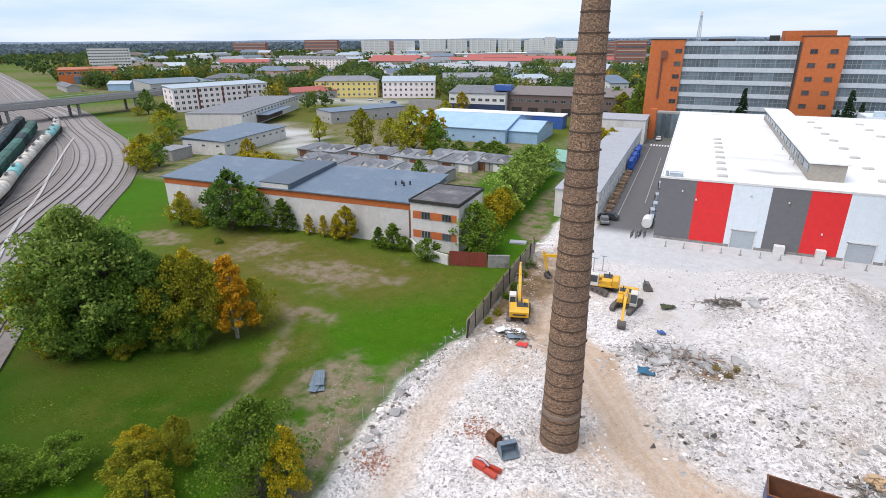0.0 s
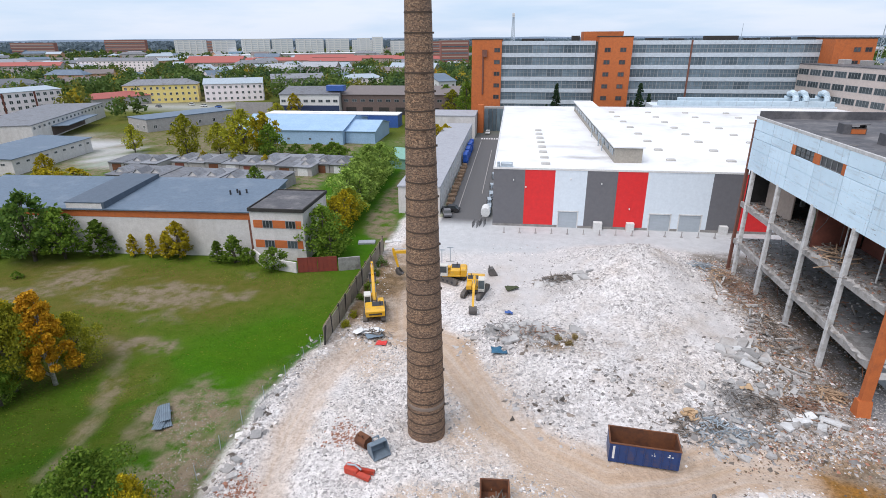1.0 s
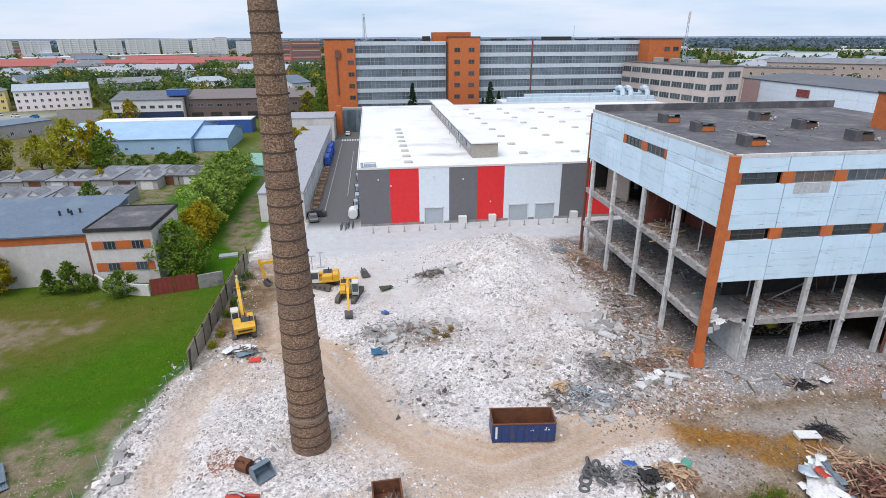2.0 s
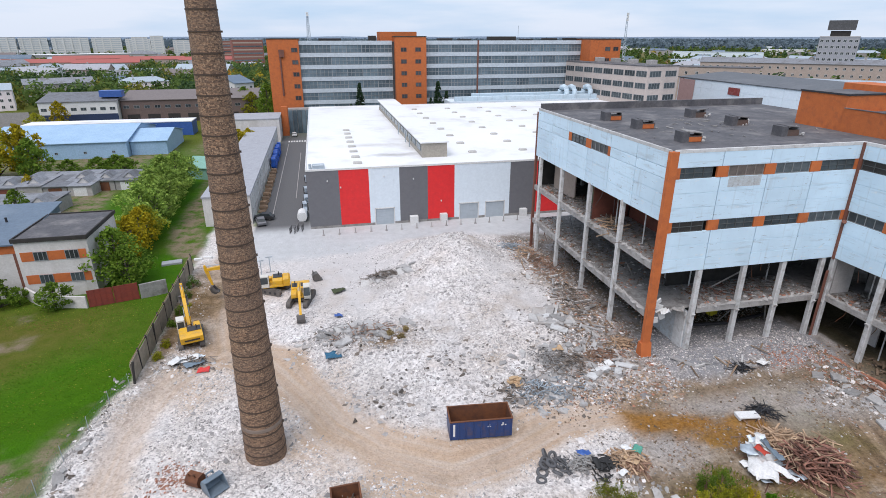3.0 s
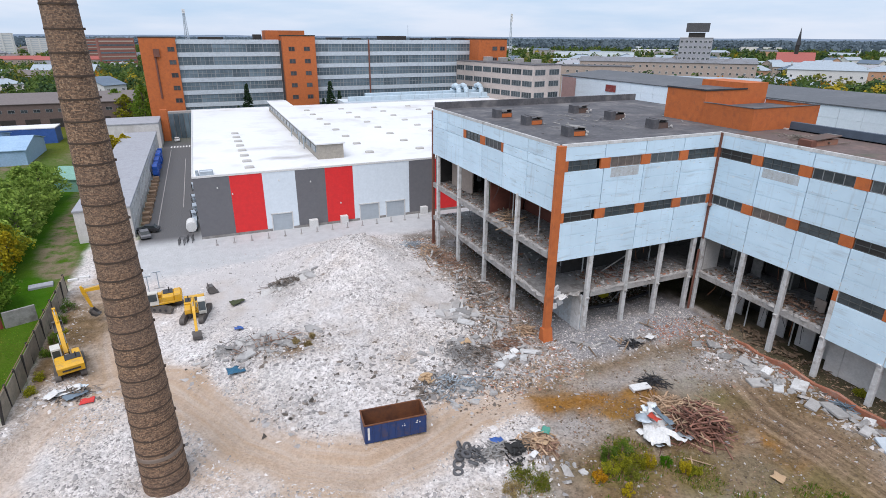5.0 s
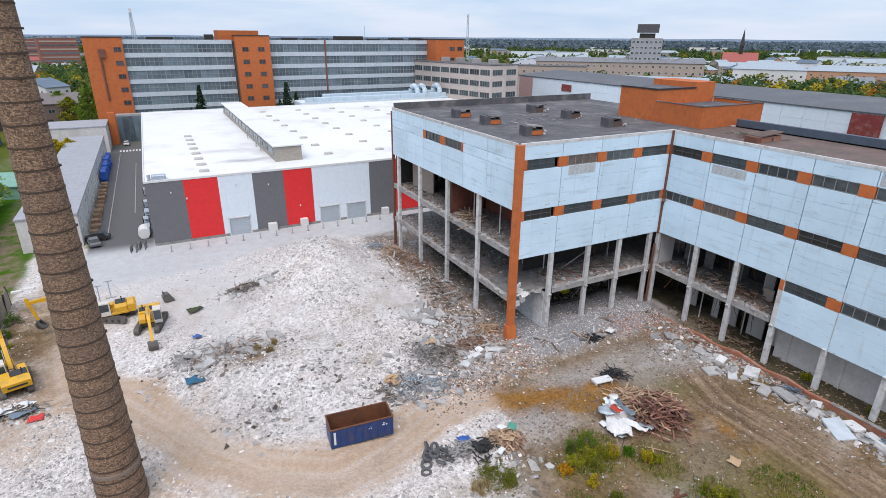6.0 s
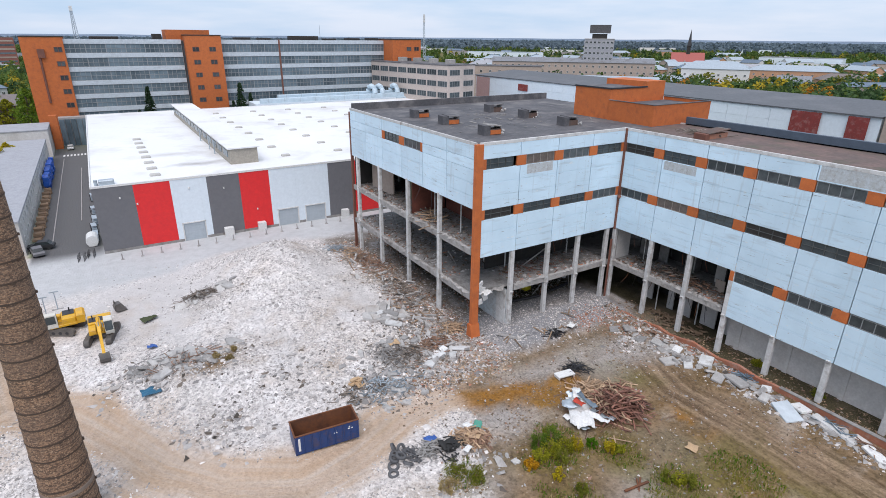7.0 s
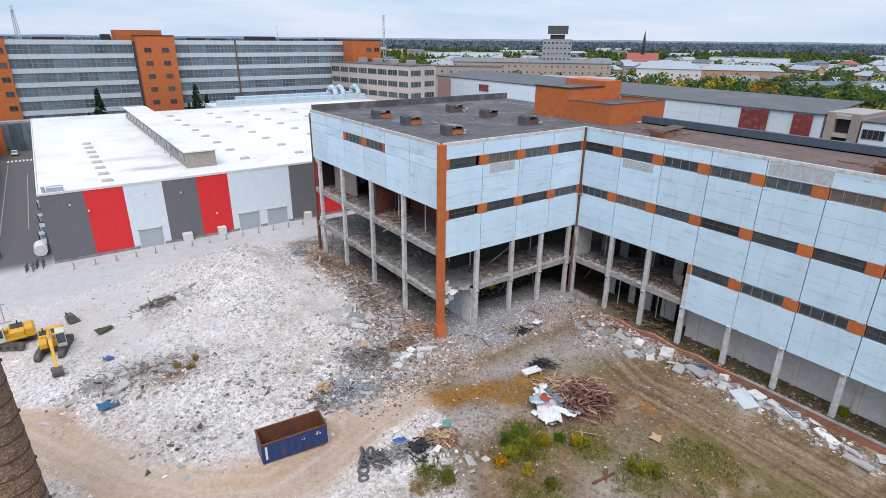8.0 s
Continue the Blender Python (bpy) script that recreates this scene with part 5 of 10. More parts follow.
    torn(5.6, pose(36.6, FY + 0.62, 5.75), 0.9)
    wall(42.4, 60, FY + 6.1, FY + 6.35, 6.02, 11.7, M_DARKIN)
    wall(43.5, 60, FY + 9, FY + 9.25, -0.3, 5.6, M_DARKIN)
    wall(39, 79, 62.0, 62.2, 18.05, TOPZ - 0.7, M_DARKIN)
    wall(66, 66.2, -24, 62, 18.05, TOPZ - 0.7, M_DARKIN)
    wall(66, 66.2, -24, 51, 12.2, 17.6, M_DARKIN)
    wall(64.5, 64.7, -24, 33, 6.1, 11.7, M_DARKIN)
    for y, x0, m in ((47.2, 65.5, M_DARKIN), (41.4, 64.8, M_GREYMASON), (36.2, 66.0, M_DARKIN)):
        wall(x0, 68.4, y - 0.1, y + 0.1, 6.02, 11.7, m)
    # roofs with parapets
    q = Shape()
    q.box(SX + 0.05, 79, FY + 0.05, 87.95, TOPZ - 0.75, TOPZ - 0.35)
    part("roof", q, M_BITUMEN, th, "dark grey roofing felt")
    q = Shape()
    q.box(WX, 72.65, -23.9, FY, TOPZ - 0.75, TOPZ - 0.35)
    part("roof", q, M_BITUMEN_R, th, "reddish worn roofing felt")
    for x0, x1, y0, y1, m in ((SX - 0.02, SX + 0.2, FY - 0.05, 88.1, M_COLUMN), (SX + 0.4, WX - 0.3, FY - 0.32, FY - 0.1, M_COLUMN), (WX - 0.33, WX - 0.1, -24.2, FY - 0.04, M_COLUMN), (72.7, 73.3, -24.2, FY - 0.5, M_BLUEDARK), (SX + 0.4, 79.2, 87.9, 88.3, M_BITUMEN)):
        q = Shape()
        q.bevel_box(x0, x1, y0, y1, TOPZ - 0.3 if m is M_COLUMN else TOPZ - 0.7, TOPZ + (0.08 if m is M_COLUMN else 0.75), b=0.03)
        part("parapet", q, m, th)
    # orange stair tower on the roof
    for box_ in ((66.5, 74.5, 59.6, 67, TOPZ - 0.6, 29.3), (74.55, 79.0, 59.7, 68, TOPZ - 0.6, 30.2), (66.3, 79.2, 51.3, 59.55, TOPZ - 0.6, 27.2)):
        q = Shape()
        q.box(*box_)
        ph = part("penthouse", q, M_OBRICK, th, "orange brick stair tower on the roof")
    for x0, x1, y0, y1, z in ((66.7, 74.3, 59.8, 66.8, 29.3), (66.6, 78.9, 51.6, 59.25, 27.2)):
        q = Shape()
        q.box(x0, x1, y0, y1, z + 0.004, z + 0.08)
        part("roof", q, M_BITUMEN, ph)
        if z < 28:
            # brick parapet round the sunken lower roof
            for a, b, c, d in ((66.3, 79.2, 51.3, 51.58), (66.3, 66.58, 51.6, 59.55), (78.92, 79.2, 51.6, 59.55)):
                q = Shape()
                q.box(a, b, c, d, 27.204, 27.75)
                part("roof_parapet", q, M_OBRICK, ph)
                q = Shape()
                q.box(a - 0.06, b + 0.06, c - 0.06, d + 0.06, 27.754, 27.84)
                part("cap", q, M_BITUMEN, th)
            continue
        q = Shape()
        for a, b, c, d in ((x0 - 0.3, x1 + 0.3, y0 - 0.3, y0 - 0.02), (x0 - 0.3, x0 - 0.02, y0 - 0.018, y1 + 0.3)):
            q.box(a, b, c, d, z + 0.004, z + 0.22)
        part("coping", q, M_DKMETAL, ph)
    # broken vents on the roof
    for i, (x, y) in enumerate(((42.2, 75.2), (42.5, 67.2), (42.4, 57.2), (56.4, 75.4), (57.0, 67.2), (57.0, 58.4))):
        roof_vent(th, x, y, TOPZ - 0.35, i)
    for i, y in enumerate((41.6, 17)):
        roof_vent(th, 65.6, y, TOPZ - 0.35, i + 3, w=4.6, brick=True)


def roof_vent(th, x, y, z, i, w=2.6, brick=False):
    """A ruined brick vent: a tall dark end, a low brick body, a skewed lid and fallen lumps beside it."""
    s = Shape()
    s.bevel_box(-w / 2 + 0.8, w / 2, -0.7, 0.7, 0, 0.6 if brick else 0.75, b=0.03)
    v = part("roof_vent", s, M_BRICKRUB if brick else M_DARKBRICK, th, "ruined brick roof vent", at=pose(x, y, z, 0, 0, (i * 37) % 9 - 4))
    s = Shape()
    s.bevel_box(-w / 2 - 0.1, -w / 2 + 0.79, -0.85, 0.85, 0, 0.7 if brick else 1.25, b=0.04)
    part("felted_end", s, M_RUSTB if brick else M_BITUMEN, v)
    if i < 3 and not brick:
        s = Shape()
        s.box(-w / 2 + 0.85, w / 2 - 0.15, -0.74, -0.704, 0.08, 0.62)
        part("brick_patch", s, M_OBRICK, v, "orange brick face")
    for a in (w / 2 - 0.2,):
        s = Shape()
        s.box(a - 0.1, a + 0.1, -0.6, 0.6, 0.754, 1.1)
        part("post", s, M_CONC if i % 2 else M_DARKIN, v)
    s = Shape()
    s.bevel_box(-w / 2 + 0.5, w / 2 * (0.75 if i % 3 else 1) + 0.2, -0.9, 0.9, 0, 0.12, b=0.03)
    part("lid", s, M_DARKBRICK if brick else M_CONC if i == 2 else M_BITUMEN, v, at=pose(0, 0, 0.78 if brick else 1.14, 0, -4 if i % 3 == 0 else 6, 0))
    if i >= 2 and not brick:
        r = np.random.default_rng(300 + i)
        s = Shape()
        for k in range(7):
            a, b, c = w / 2 + 0.1 + r.normal() * 0.3, -0.4 + r.normal() * 0.4, 0.12 + 0.16 * r.random()
            s.bevel_box(-c, c, -c * 0.7, c * 0.7, -c * 0.5, c * 0.6, b=c * 0.25, m=pose(a, b, c * 0.5 + 0.25 * (k % 3), r.normal() * 30, r.normal() * 30, r.random() * 360))
        part("fallen_lumps", s, M_SLAB, v)


build_factory()


# ---- the white-roofed warehouse ----
def build_warehouse():
    y0, y1, x0, x1, h = 108.0, 211.5, -3.5, 128.0, 12.1
    th = thing("warehouse", "long warehouse with grey, red and white cladding and white roof", "warehouse")
    s = Shape()
    s.box(x0 + 0.1, x1 - 0.1, y0 + 0.2, y1 - 0.1, -0.3, h - 0.35)
    part("wall", s, M_CLAD_W, th)
    marks = [-3.5, 2.75, 8.66, 14.85, 20.7, 26.35, 38.5, 44.3, 50.1, 62, 68, 74, 86, 98, 110, 128]
    tones = [M_CLAD_G, M_CLAD_R, M_CLAD_W, M_CLAD_G, M_CLAD_R, M_CLAD_W, M_CLAD_G, M_CLAD_R, M_CLAD_W, M_CLAD_G, M_CLAD_R, M_CLAD_W, M_CLAD_G, M_CLAD_W, M_CLAD_G]
    doors = [(9.7, 13.6), (27.5, 31.6), (33.2, 37.4)]
    for a, b, m in zip(marks, marks[1:], tones):
        s = Shape()
        cut = [a] + [v for d in doors if a < d[0] < b for v in d] + [b]
        for k in range(0, len(cut), 2):
            s.box(cut[k] + 0.004, cut[k + 1] - 0.004, y0, y0 + 0.196, 0.5, h - 0.2)
            # vertical trapezoid ribs
            x = cut[k] + 0.5
            while x < cut[k + 1] - 0.2:
                s.box(x - 0.05, x + 0.05, y0 - 0.012, y0, 0.5, h - 0.22)
                x += 1.0
        for k in range(1, len(cut) - 1, 2):
            s.box(cut[k] + 0.004, cut[k + 1] - 0.004, y0, y0 + 0.196, 3.45, h - 0.2)
        part("cladding_strip", s, m, th, {id(M_CLAD_G): "grey", id(M_CLAD_R): "bright red", id(M_CLAD_W): "white"}[id(m)] + " cladding strip")
    cuts = [x0] + [v for d in doors for v in d] + [x1]
    s = Shape()
    for a, b in zip(cuts[::2], cuts[1::2]):
        s.box(a, b, y0 - 0.06, y0 + 0.196, -0.3, 0.48)
    part("plinth", s, M_CONC, th)
    for a, b in doors:
        s = sash("sectional_door", b - a - 0.2, 3.35, 1, 6, 0.04, 0.03, 0.1, [M_DOORG, M_DOORG])
        d = part("sectional_door", s, None, th, "light grey sectional door", at=pose(a + 0.1, y0 + 0.08, 0))
        s = Shape()
        s.box(a - 0.12, a + 0.09, y0 - 0.07, y0 + 0.03, 0, 3.5)
        s.box(b - 0.09, b + 0.12, y0 - 0.07, y0 + 0.03, 0, 3.5)
        s.box(a - 0.12, b + 0.12, y0 - 0.07, y0 + 0.03, 3.37, 3.6)
        part("door_frame", s, M_WHITE, d, at=pose(-a - 0.1, -y0 - 0.08, 0))
    s = Shape()
    s.box(x0 + 0.15, x1 - 0.15, y0 + 0.15, y1 - 0.15, h - 0.3, h - 0.08)
    part("roof", s, M_MEMBRANE, th, "white roof membrane")
    s = Shape()
    for a, b, c, d in ((x0 - 0.1, x1 + 0.1, y0 - 0.08, y0 + 0.14), (x0 - 0.1, x0 + 0.14, y0 + 0.141, y1), (x0 - 0.1, x1 + 0.1, y1 - 0.14, y1 + 0.1)):
        s.bevel_box(a, b, c, d, h - 0.28, h + 0.1, b=0.03)
    part("parapet", s, M_WHITE, th)
    # long monitor along the roof
    s = Shape()
    s.box(20.9, 26.4, 115.2, 200, h - 0.08, 15.1)
    mo = part("roof_monitor", s, M_MONITOR, th, "dull beige raised roof monitor")
    s = Shape()
    s.box(20.5, 26.8, 114.9, 200.4, 15.104, 15.35)
    part("roof", s, M_MEMBRANE, mo)
    s = Shape()
    s.box(20.8, 20.89, 0, 4.5, 13.2, 14.5)
    strip = s.mesh("window_strip", M_GLASS_B)
    for i in range(14):
        part("window_strip", strip, None, mo, at=pose(0, 117 + i * 6, 0))
    for y in (128, 134, 146):
        s = Shape()
        s.tube([(20.2, y, h - 0.1), (20.2, y, h + 2.8)], 0.12, 8)
        part("vent_pipe", s, M_METAL, th)
    # skylights
    sk = Shape()
    sk.bevel_box(-0.9, 0.9, -0.6, 0.6, 0, 0.4, b=0.16)
    skm = sk.mesh("skylight", M_SKYLIGHT)
    for x in (6.5, 33.0, 45, 57, 70, 84, 98, 112):
        for i in range(8):
            part("skylight", skm, None, th, at=pose(x + (0.4 if x < 10 else 0), 112.5 + i * 6.1 + (6 if x > 10 else 0) + (i * 5 if x > 10 else 0), h - 0.08))
    s = Shape()
    s.tube([(-2.6, 109.3, h), (-2.6, 109.3, h + 0.9)], 0.3, 10)
    s.bevel_box(-2.2, 0.2, 108.9, 110.1, h - 0.08, h + 0.8, b=0.15)
    part("roof_fan_unit", s, M_METAL, th)
    for x, z in ((0.5, 9.6), (11.7, 10.0), (17.7, 9.2), (23.5, 4.2), (3.0, 8.2)):
        s = Shape()
        s.bevel_box(x - 0.12, x + 0.12, y0 - 0.28, y0 - 0.03, z, z + 0.3, b=0.04)
        part("wall_lamp", s, M_WHITE, th)
    for x, w in ((17.6, 1.7), (23.9, 1.5), (41.6, 1.5)):
        s = Shape()
        s.bevel_box(x - w / 2, x + w / 2, y0 - 1.2, y0 - 0.1, -0.05, 1.3 + (x % 2) * 0.2, b=0.05)
        part("outdoor_unit", s, M_WHITE, th)


build_warehouse()


# ---- the long orange-towered factory block behind ----
def build_block():
    y0, top = 236.0, 34.6
    th = thing("office_factory_block", "six-storey factory block with white bands, strip windows and orange brick towers", "building")
    s = Shape()
    s.box(-5.8, 121, y0 + 0.4, y0 + 18, -0.3, top - 0.5)
    part("core", s, M_GLASSWALL, th)
    win = {}

    def bay(w, h):
        if (w, h) not in win:
            win[(w, h)] = sash("window", w, h, 4, 2, 0.14, -0.1, 0.2, [M_GLASS_B, M_FRAME])
        return win[(w, h)]

    runs = [(-5.8, 31.0), (44.8, 67.0), (67.6, 114.0)]
    for a, b in runs:
        n = max(1, round((b - a) / 6.0))
        w = round((b - a) / n, 3)
        for k in range(7):
            zt = top - 1.5 - 4.55 * k
            for i in range(n):
                part("window", bay(w, 3.03), None, th, at=pose(a + i * w, y0 + 0.14, zt - 3.03))
            q = Shape()
            q.bevel_box(a, b, y0 - 0.1, y0 + 0.35, zt, zt + 1.5 if k else top, b=0.04)
            part("white_band", q, M_BAND, th)
        q = Shape()
        q.box(a, b, y0 - 0.1, y0 + 0.35, -0.3, top - 1.5 - 4.55 * 7 + 1.7)
        part("white_band", q, M_CLAD_W, th)
    q = Shape()
    q.box(67.02, 67.58, y0 - 0.35, y0 + 0.3, -0.3, top + 0.2)
    part("drain_pier", q, M_RUSTB, th)
    # towers
    for x0, x1, d, z in ((-17.8, -5.82, 0.8, 35.2), (31.9, 44.6, 3.0, 36.0), (114.1, 128, 9.0, 35.0)):
        q = Shape()
        q.box(x0, x1, y0 - d, y0 + 18, -0.3, z)
        tw = part("brick_tower", q, M_OBRICK, th, "orange brick stair tower")
        q = Shape()
        q.bevel_box(x0 - 0.15, x1 + 0.15, y0 - d - 0.15, y0 + 18.1, z, z + 0.35, b=0.05)
        part("coping", q, M_DARKIN, tw)
        wm = sash("window", 2.4, 1.7, 2, 1, 0.16, -0.06, 0.02, [M_GLASS_D, M_RUSTB])
        cols = ((x1 - 3.0,) if x0 < 0 else (x0 + 2.2, x1 - 4.6)) if x0 < 100 else (x1 - 3.4, x1 - 7.2)
        for k in range(7):
            for cx in cols:
                part("window", wm, None, tw, at=pose(cx, y0 - d - 0.004, top - 4.2 - 4.55 * k))
    q = Shape()
    q.box(26.5, 41.8, y0 + 3.2, y0 + 14, top - 0.45, 38.0)
    part("plant_room", q, M_OBRICK, th)
    q = Shape()
    q.tube([(-13.2, y0 - 1.0, 14), (-13.2, y0 - 1.0, 30)], 0.35, 8)
    q.box(-13.6, -11.6, y0 - 1.6, y0 - 0.85, 28.6, 31.4)
    part("flue", q, M_RUSTB, th)
    for x, w, z in ((2, 9, 0.9), (22, 3, 1.9), (51, 6, 0.9), (60, 5, 0.7), (73, 12, 1.6), (88, 5, 0.7), (98, 6, 0.9), (108, 5, 1.0)):
        q = Shape()
        q.bevel_box(x, x + w, y0 + 3, y0 + 7, top - 0.5, top + z, b=0.1)
        part("roof_plant", q, M_DARKIN, th)
    q = Shape()
    q.box(-5.8, 114, y0 + 0.4, y0 + 17.9, top - 0.5, top - 0.3)
    part("roof", q, M_BITUMEN, th)


build_block()


# ---- trees ----
def leaf_cloud(centres, radii, count, size, seed, squash=0.8):
    """Many small bent leaves round clump centres: vertices and triangles-pairs as quads."""
    r = np.random.default_rng(seed)
    k = r.integers(0, len(centres), count)
    d = r.normal(size=(count, 3))
    d /= np.linalg.norm(d, axis=1)[:, None]
    d *= (r.random(count) ** 0.45)[:, None]
    d[:, 2] *= squash
    p = np.asarray(centres)[k] + d * np.asarray(radii)[k][:, None]
    a = r.normal(size=(count, 3))
    a /= np.linalg.norm(a, axis=1)[:, None]
    b = np.cross(a, r.normal(size=(count, 3)))
    b /= np.linalg.norm(b, axis=1)[:, None]
    s = size * (0.6 + 0.8 * r.random(count))[:, None]
    a, b = a * s, b * s * 0.62
    v = np.stack([p - a, p + b, p + a, p - b], 1).reshape(-1, 3)
    return v, np.arange(count * 4).reshape(-1, 4)


def crown_points(seed, h, rad, base, n, cone=0.0, lean=0.0):
    r = np.random.default_rng(seed)
    c, q = [], []
    for i in range(n):
        t = (i + 0.5) / n
        z = base + (h - base) * (0.08 + 0.86 * t)
        prof = math.sin(math.pi * min(1, 0.18 + 0.86 * t)) ** 0.7 if not cone else (1 - t) ** cone * 0.95 + 0.06
        a = i * 2.4 + r.random() * 1.2
        rr = rad * prof * (0.2 + 0.9 * r.random() ** 0.6)
        c.append((math.cos(a) * rr + lean * t, math.sin(a) * rr, z))
        q.append(rad * (0.17 + 0.22 * r.random() ** 1.5) * (0.6 + 0.55 * prof))
    return c, q


def tree_kind(seed, leaf, h=10.0, rad=3.6, base=0.9, clumps=60, count=13000, size=0.125, bark=None, cone=0.0):
    """A tree of trunk, limbs and crown, standing at the origin, to be copied."""
    c, q = crown_points(seed, h, rad, base, clumps, cone)
    s = Shape()
    r = np.random.default_rng(seed + 50)
    bend = [(0, 0, -0.3), (0.12 * r.normal(), 0.12 * r.normal(), h * 0.25), (0.25 * r.normal(), 0.25 * r.normal(), h * 0.55), (0.3 * r.normal(), 0.3 * r.normal(), h * 0.9)]
    w = h * 0.02
    s.tube(bend, [w * 1.3, w, w * 0.65, w * 0.15], 8)
    for (x, y, z) in c[2::3]:
        z0 = max(base * 0.8, z - 0.25 * h)
        s.tube([(bend[1][0] * 0.5, bend[1][1] * 0.5, z0), (x * 0.5, y * 0.5, (z0 + z) / 2 + 0.1), (x * 0.95, y * 0.95, z)], [w * 0.45, w * 0.28, w * 0.08], 5)
    trunk = s.mesh("trunk", bark or M_BARK, smooth=True)
    v, f = leaf_cloud(c, q, count, size, seed + 9)
    return trunk, facets("crown", v, f, [leaf])


def spruce_kind(seed, h=10.0):
    s = Shape()
    s.tube([(0, 0, -0.3), (0, 0, h * 0.95)], [0.18, 0.03], 7)
    r = np.random.default_rng(seed)
    V, F, n = [], [], 0
    for i in range(26):
        t = i / 26
        z, rad = 0.8 + (h - 0.8) * t, 2.3 * (1 - t) ** 0.85 + 0.12
        for j in range(int(14 - 7 * t)):
            a = r.random() * 6.28
            tip = Vector((math.cos(a) * rad * (0.8 + 0.3 * r.random()), math.sin(a) * rad * (0.8 + 0.3 * r.random()), z - 0.35 * rad + 0.2 * r.random()))
            for k in range(7):
                p = Vector((0, 0, z)).lerp(tip, 0.25 + 0.75 * (k + r.random()) / 7)
                d = Vector(r.normal(size=3)).normalized() * 0.26
                e = Vector((tip.x, tip.y, -0.4)).normalized() * 0.4
                V += [p - d, p + e, p + d, p - e * 0.4]
                F.append((n, n + 1, n + 2, n + 3))
                n += 4
    return s.mesh("trunk", M_BARK), facets("crown", np.array([tuple(v) for v in V]), np.array(F), [L_SPRUCE])


def grow(fine):
    """The kinds of tree, with many small leaves (fine) or fewer, larger ones."""
    n, s = (1.0, 1.0) if fine else (0.22, 2.0)

    def kind(*a, count=10500, size=0.135, **k):
        return tree_kind(*a, count=int(count * n), size=size * s, **k)

    return {
        "green": [kind(1, L_GREEN), kind(2, L_GREEN, rad=4.2, clumps=62)],
        "dark": [kind(3, L_DARK, rad=4.0), kind(4, L_DARK, rad=3.2, clumps=48)],
        "olive": [kind(5, L_OLIVE), kind(6, L_OLIVE, rad=4.0)],
        "yellow": [kind(7, L_YELLOW, rad=3.0, count=11000), kind(8, L_YELLOW, rad=3.6)],
        "birch": [kind(9, L_ORANGE, rad=2.2, base=1.2, clumps=64, bark=M_BIRCH, count=14000, cone=0.45)],
        "willow": [kind(10, L_WILLOW, rad=4.2, base=0.8, clumps=60, count=12500), kind(11, L_WILLOW, rad=3.8, base=0.6)],
        "shrub": [kind(12, L_GREEN, h=10, rad=5.0, base=0.2, clumps=44, count=9000, size=0.2), kind(13, L_OLIVE, h=10, rad=4.8, base=0.2, clumps=44, count=9000, size=0.2)],
        "poplar": [kind(16, L_GREEN, rad=2.4, base=0.4, cone=0.6, count=9000), kind(17, L_YELLOW, rad=2.2, base=0.4, cone=0.6, count=8000)],
        "spruce": [spruce_kind(14), spruce_kind(15)],
    }


KINDS = {True: grow(True), False: grow(False)}
LOOKS = {"green": "leafy green broad-crowned tree", "dark": "dark green broad-leaved tree", "olive": "olive autumn-tinted tree", "yellow": "yellow autumn tree", "birch": "orange autumn birch with a white trunk",
         "willow": "grey-green bushy willow tree", "shrub": "small leafy shrub", "poplar": "slim young tree in early autumn leaf", "spruce": "dark slender spruce tree"}


def tree(kind, x, y, h, wide=1.0, v=0, turn=None, on="grass", z=None):
    kinds = KINDS[math.hypot(x, y) < 80][kind]
    trunk, crown = kinds[v % len(kinds)]
    s = h / 10.0
    turn = (x * 37 + y * 91) % 360 if turn is None else turn
    z = float(heap(x, y)) if z is None else z
    th = thing("spruce_tree" if kind == "spruce" else "shrub" if kind == "shrub" else "tree", LOOKS[kind] + " standing on " + on, "shrub" if kind == "shrub" else "tree", "trees and shrubs",
               at=pose(x, y, z - 0.1, 0, 0, turn) @ Matrix.Diagonal((s * wide, s * wide, s, 1)))
    part("trunk", trunk, None, th)
    part("crown", crown, None, th)
    return th


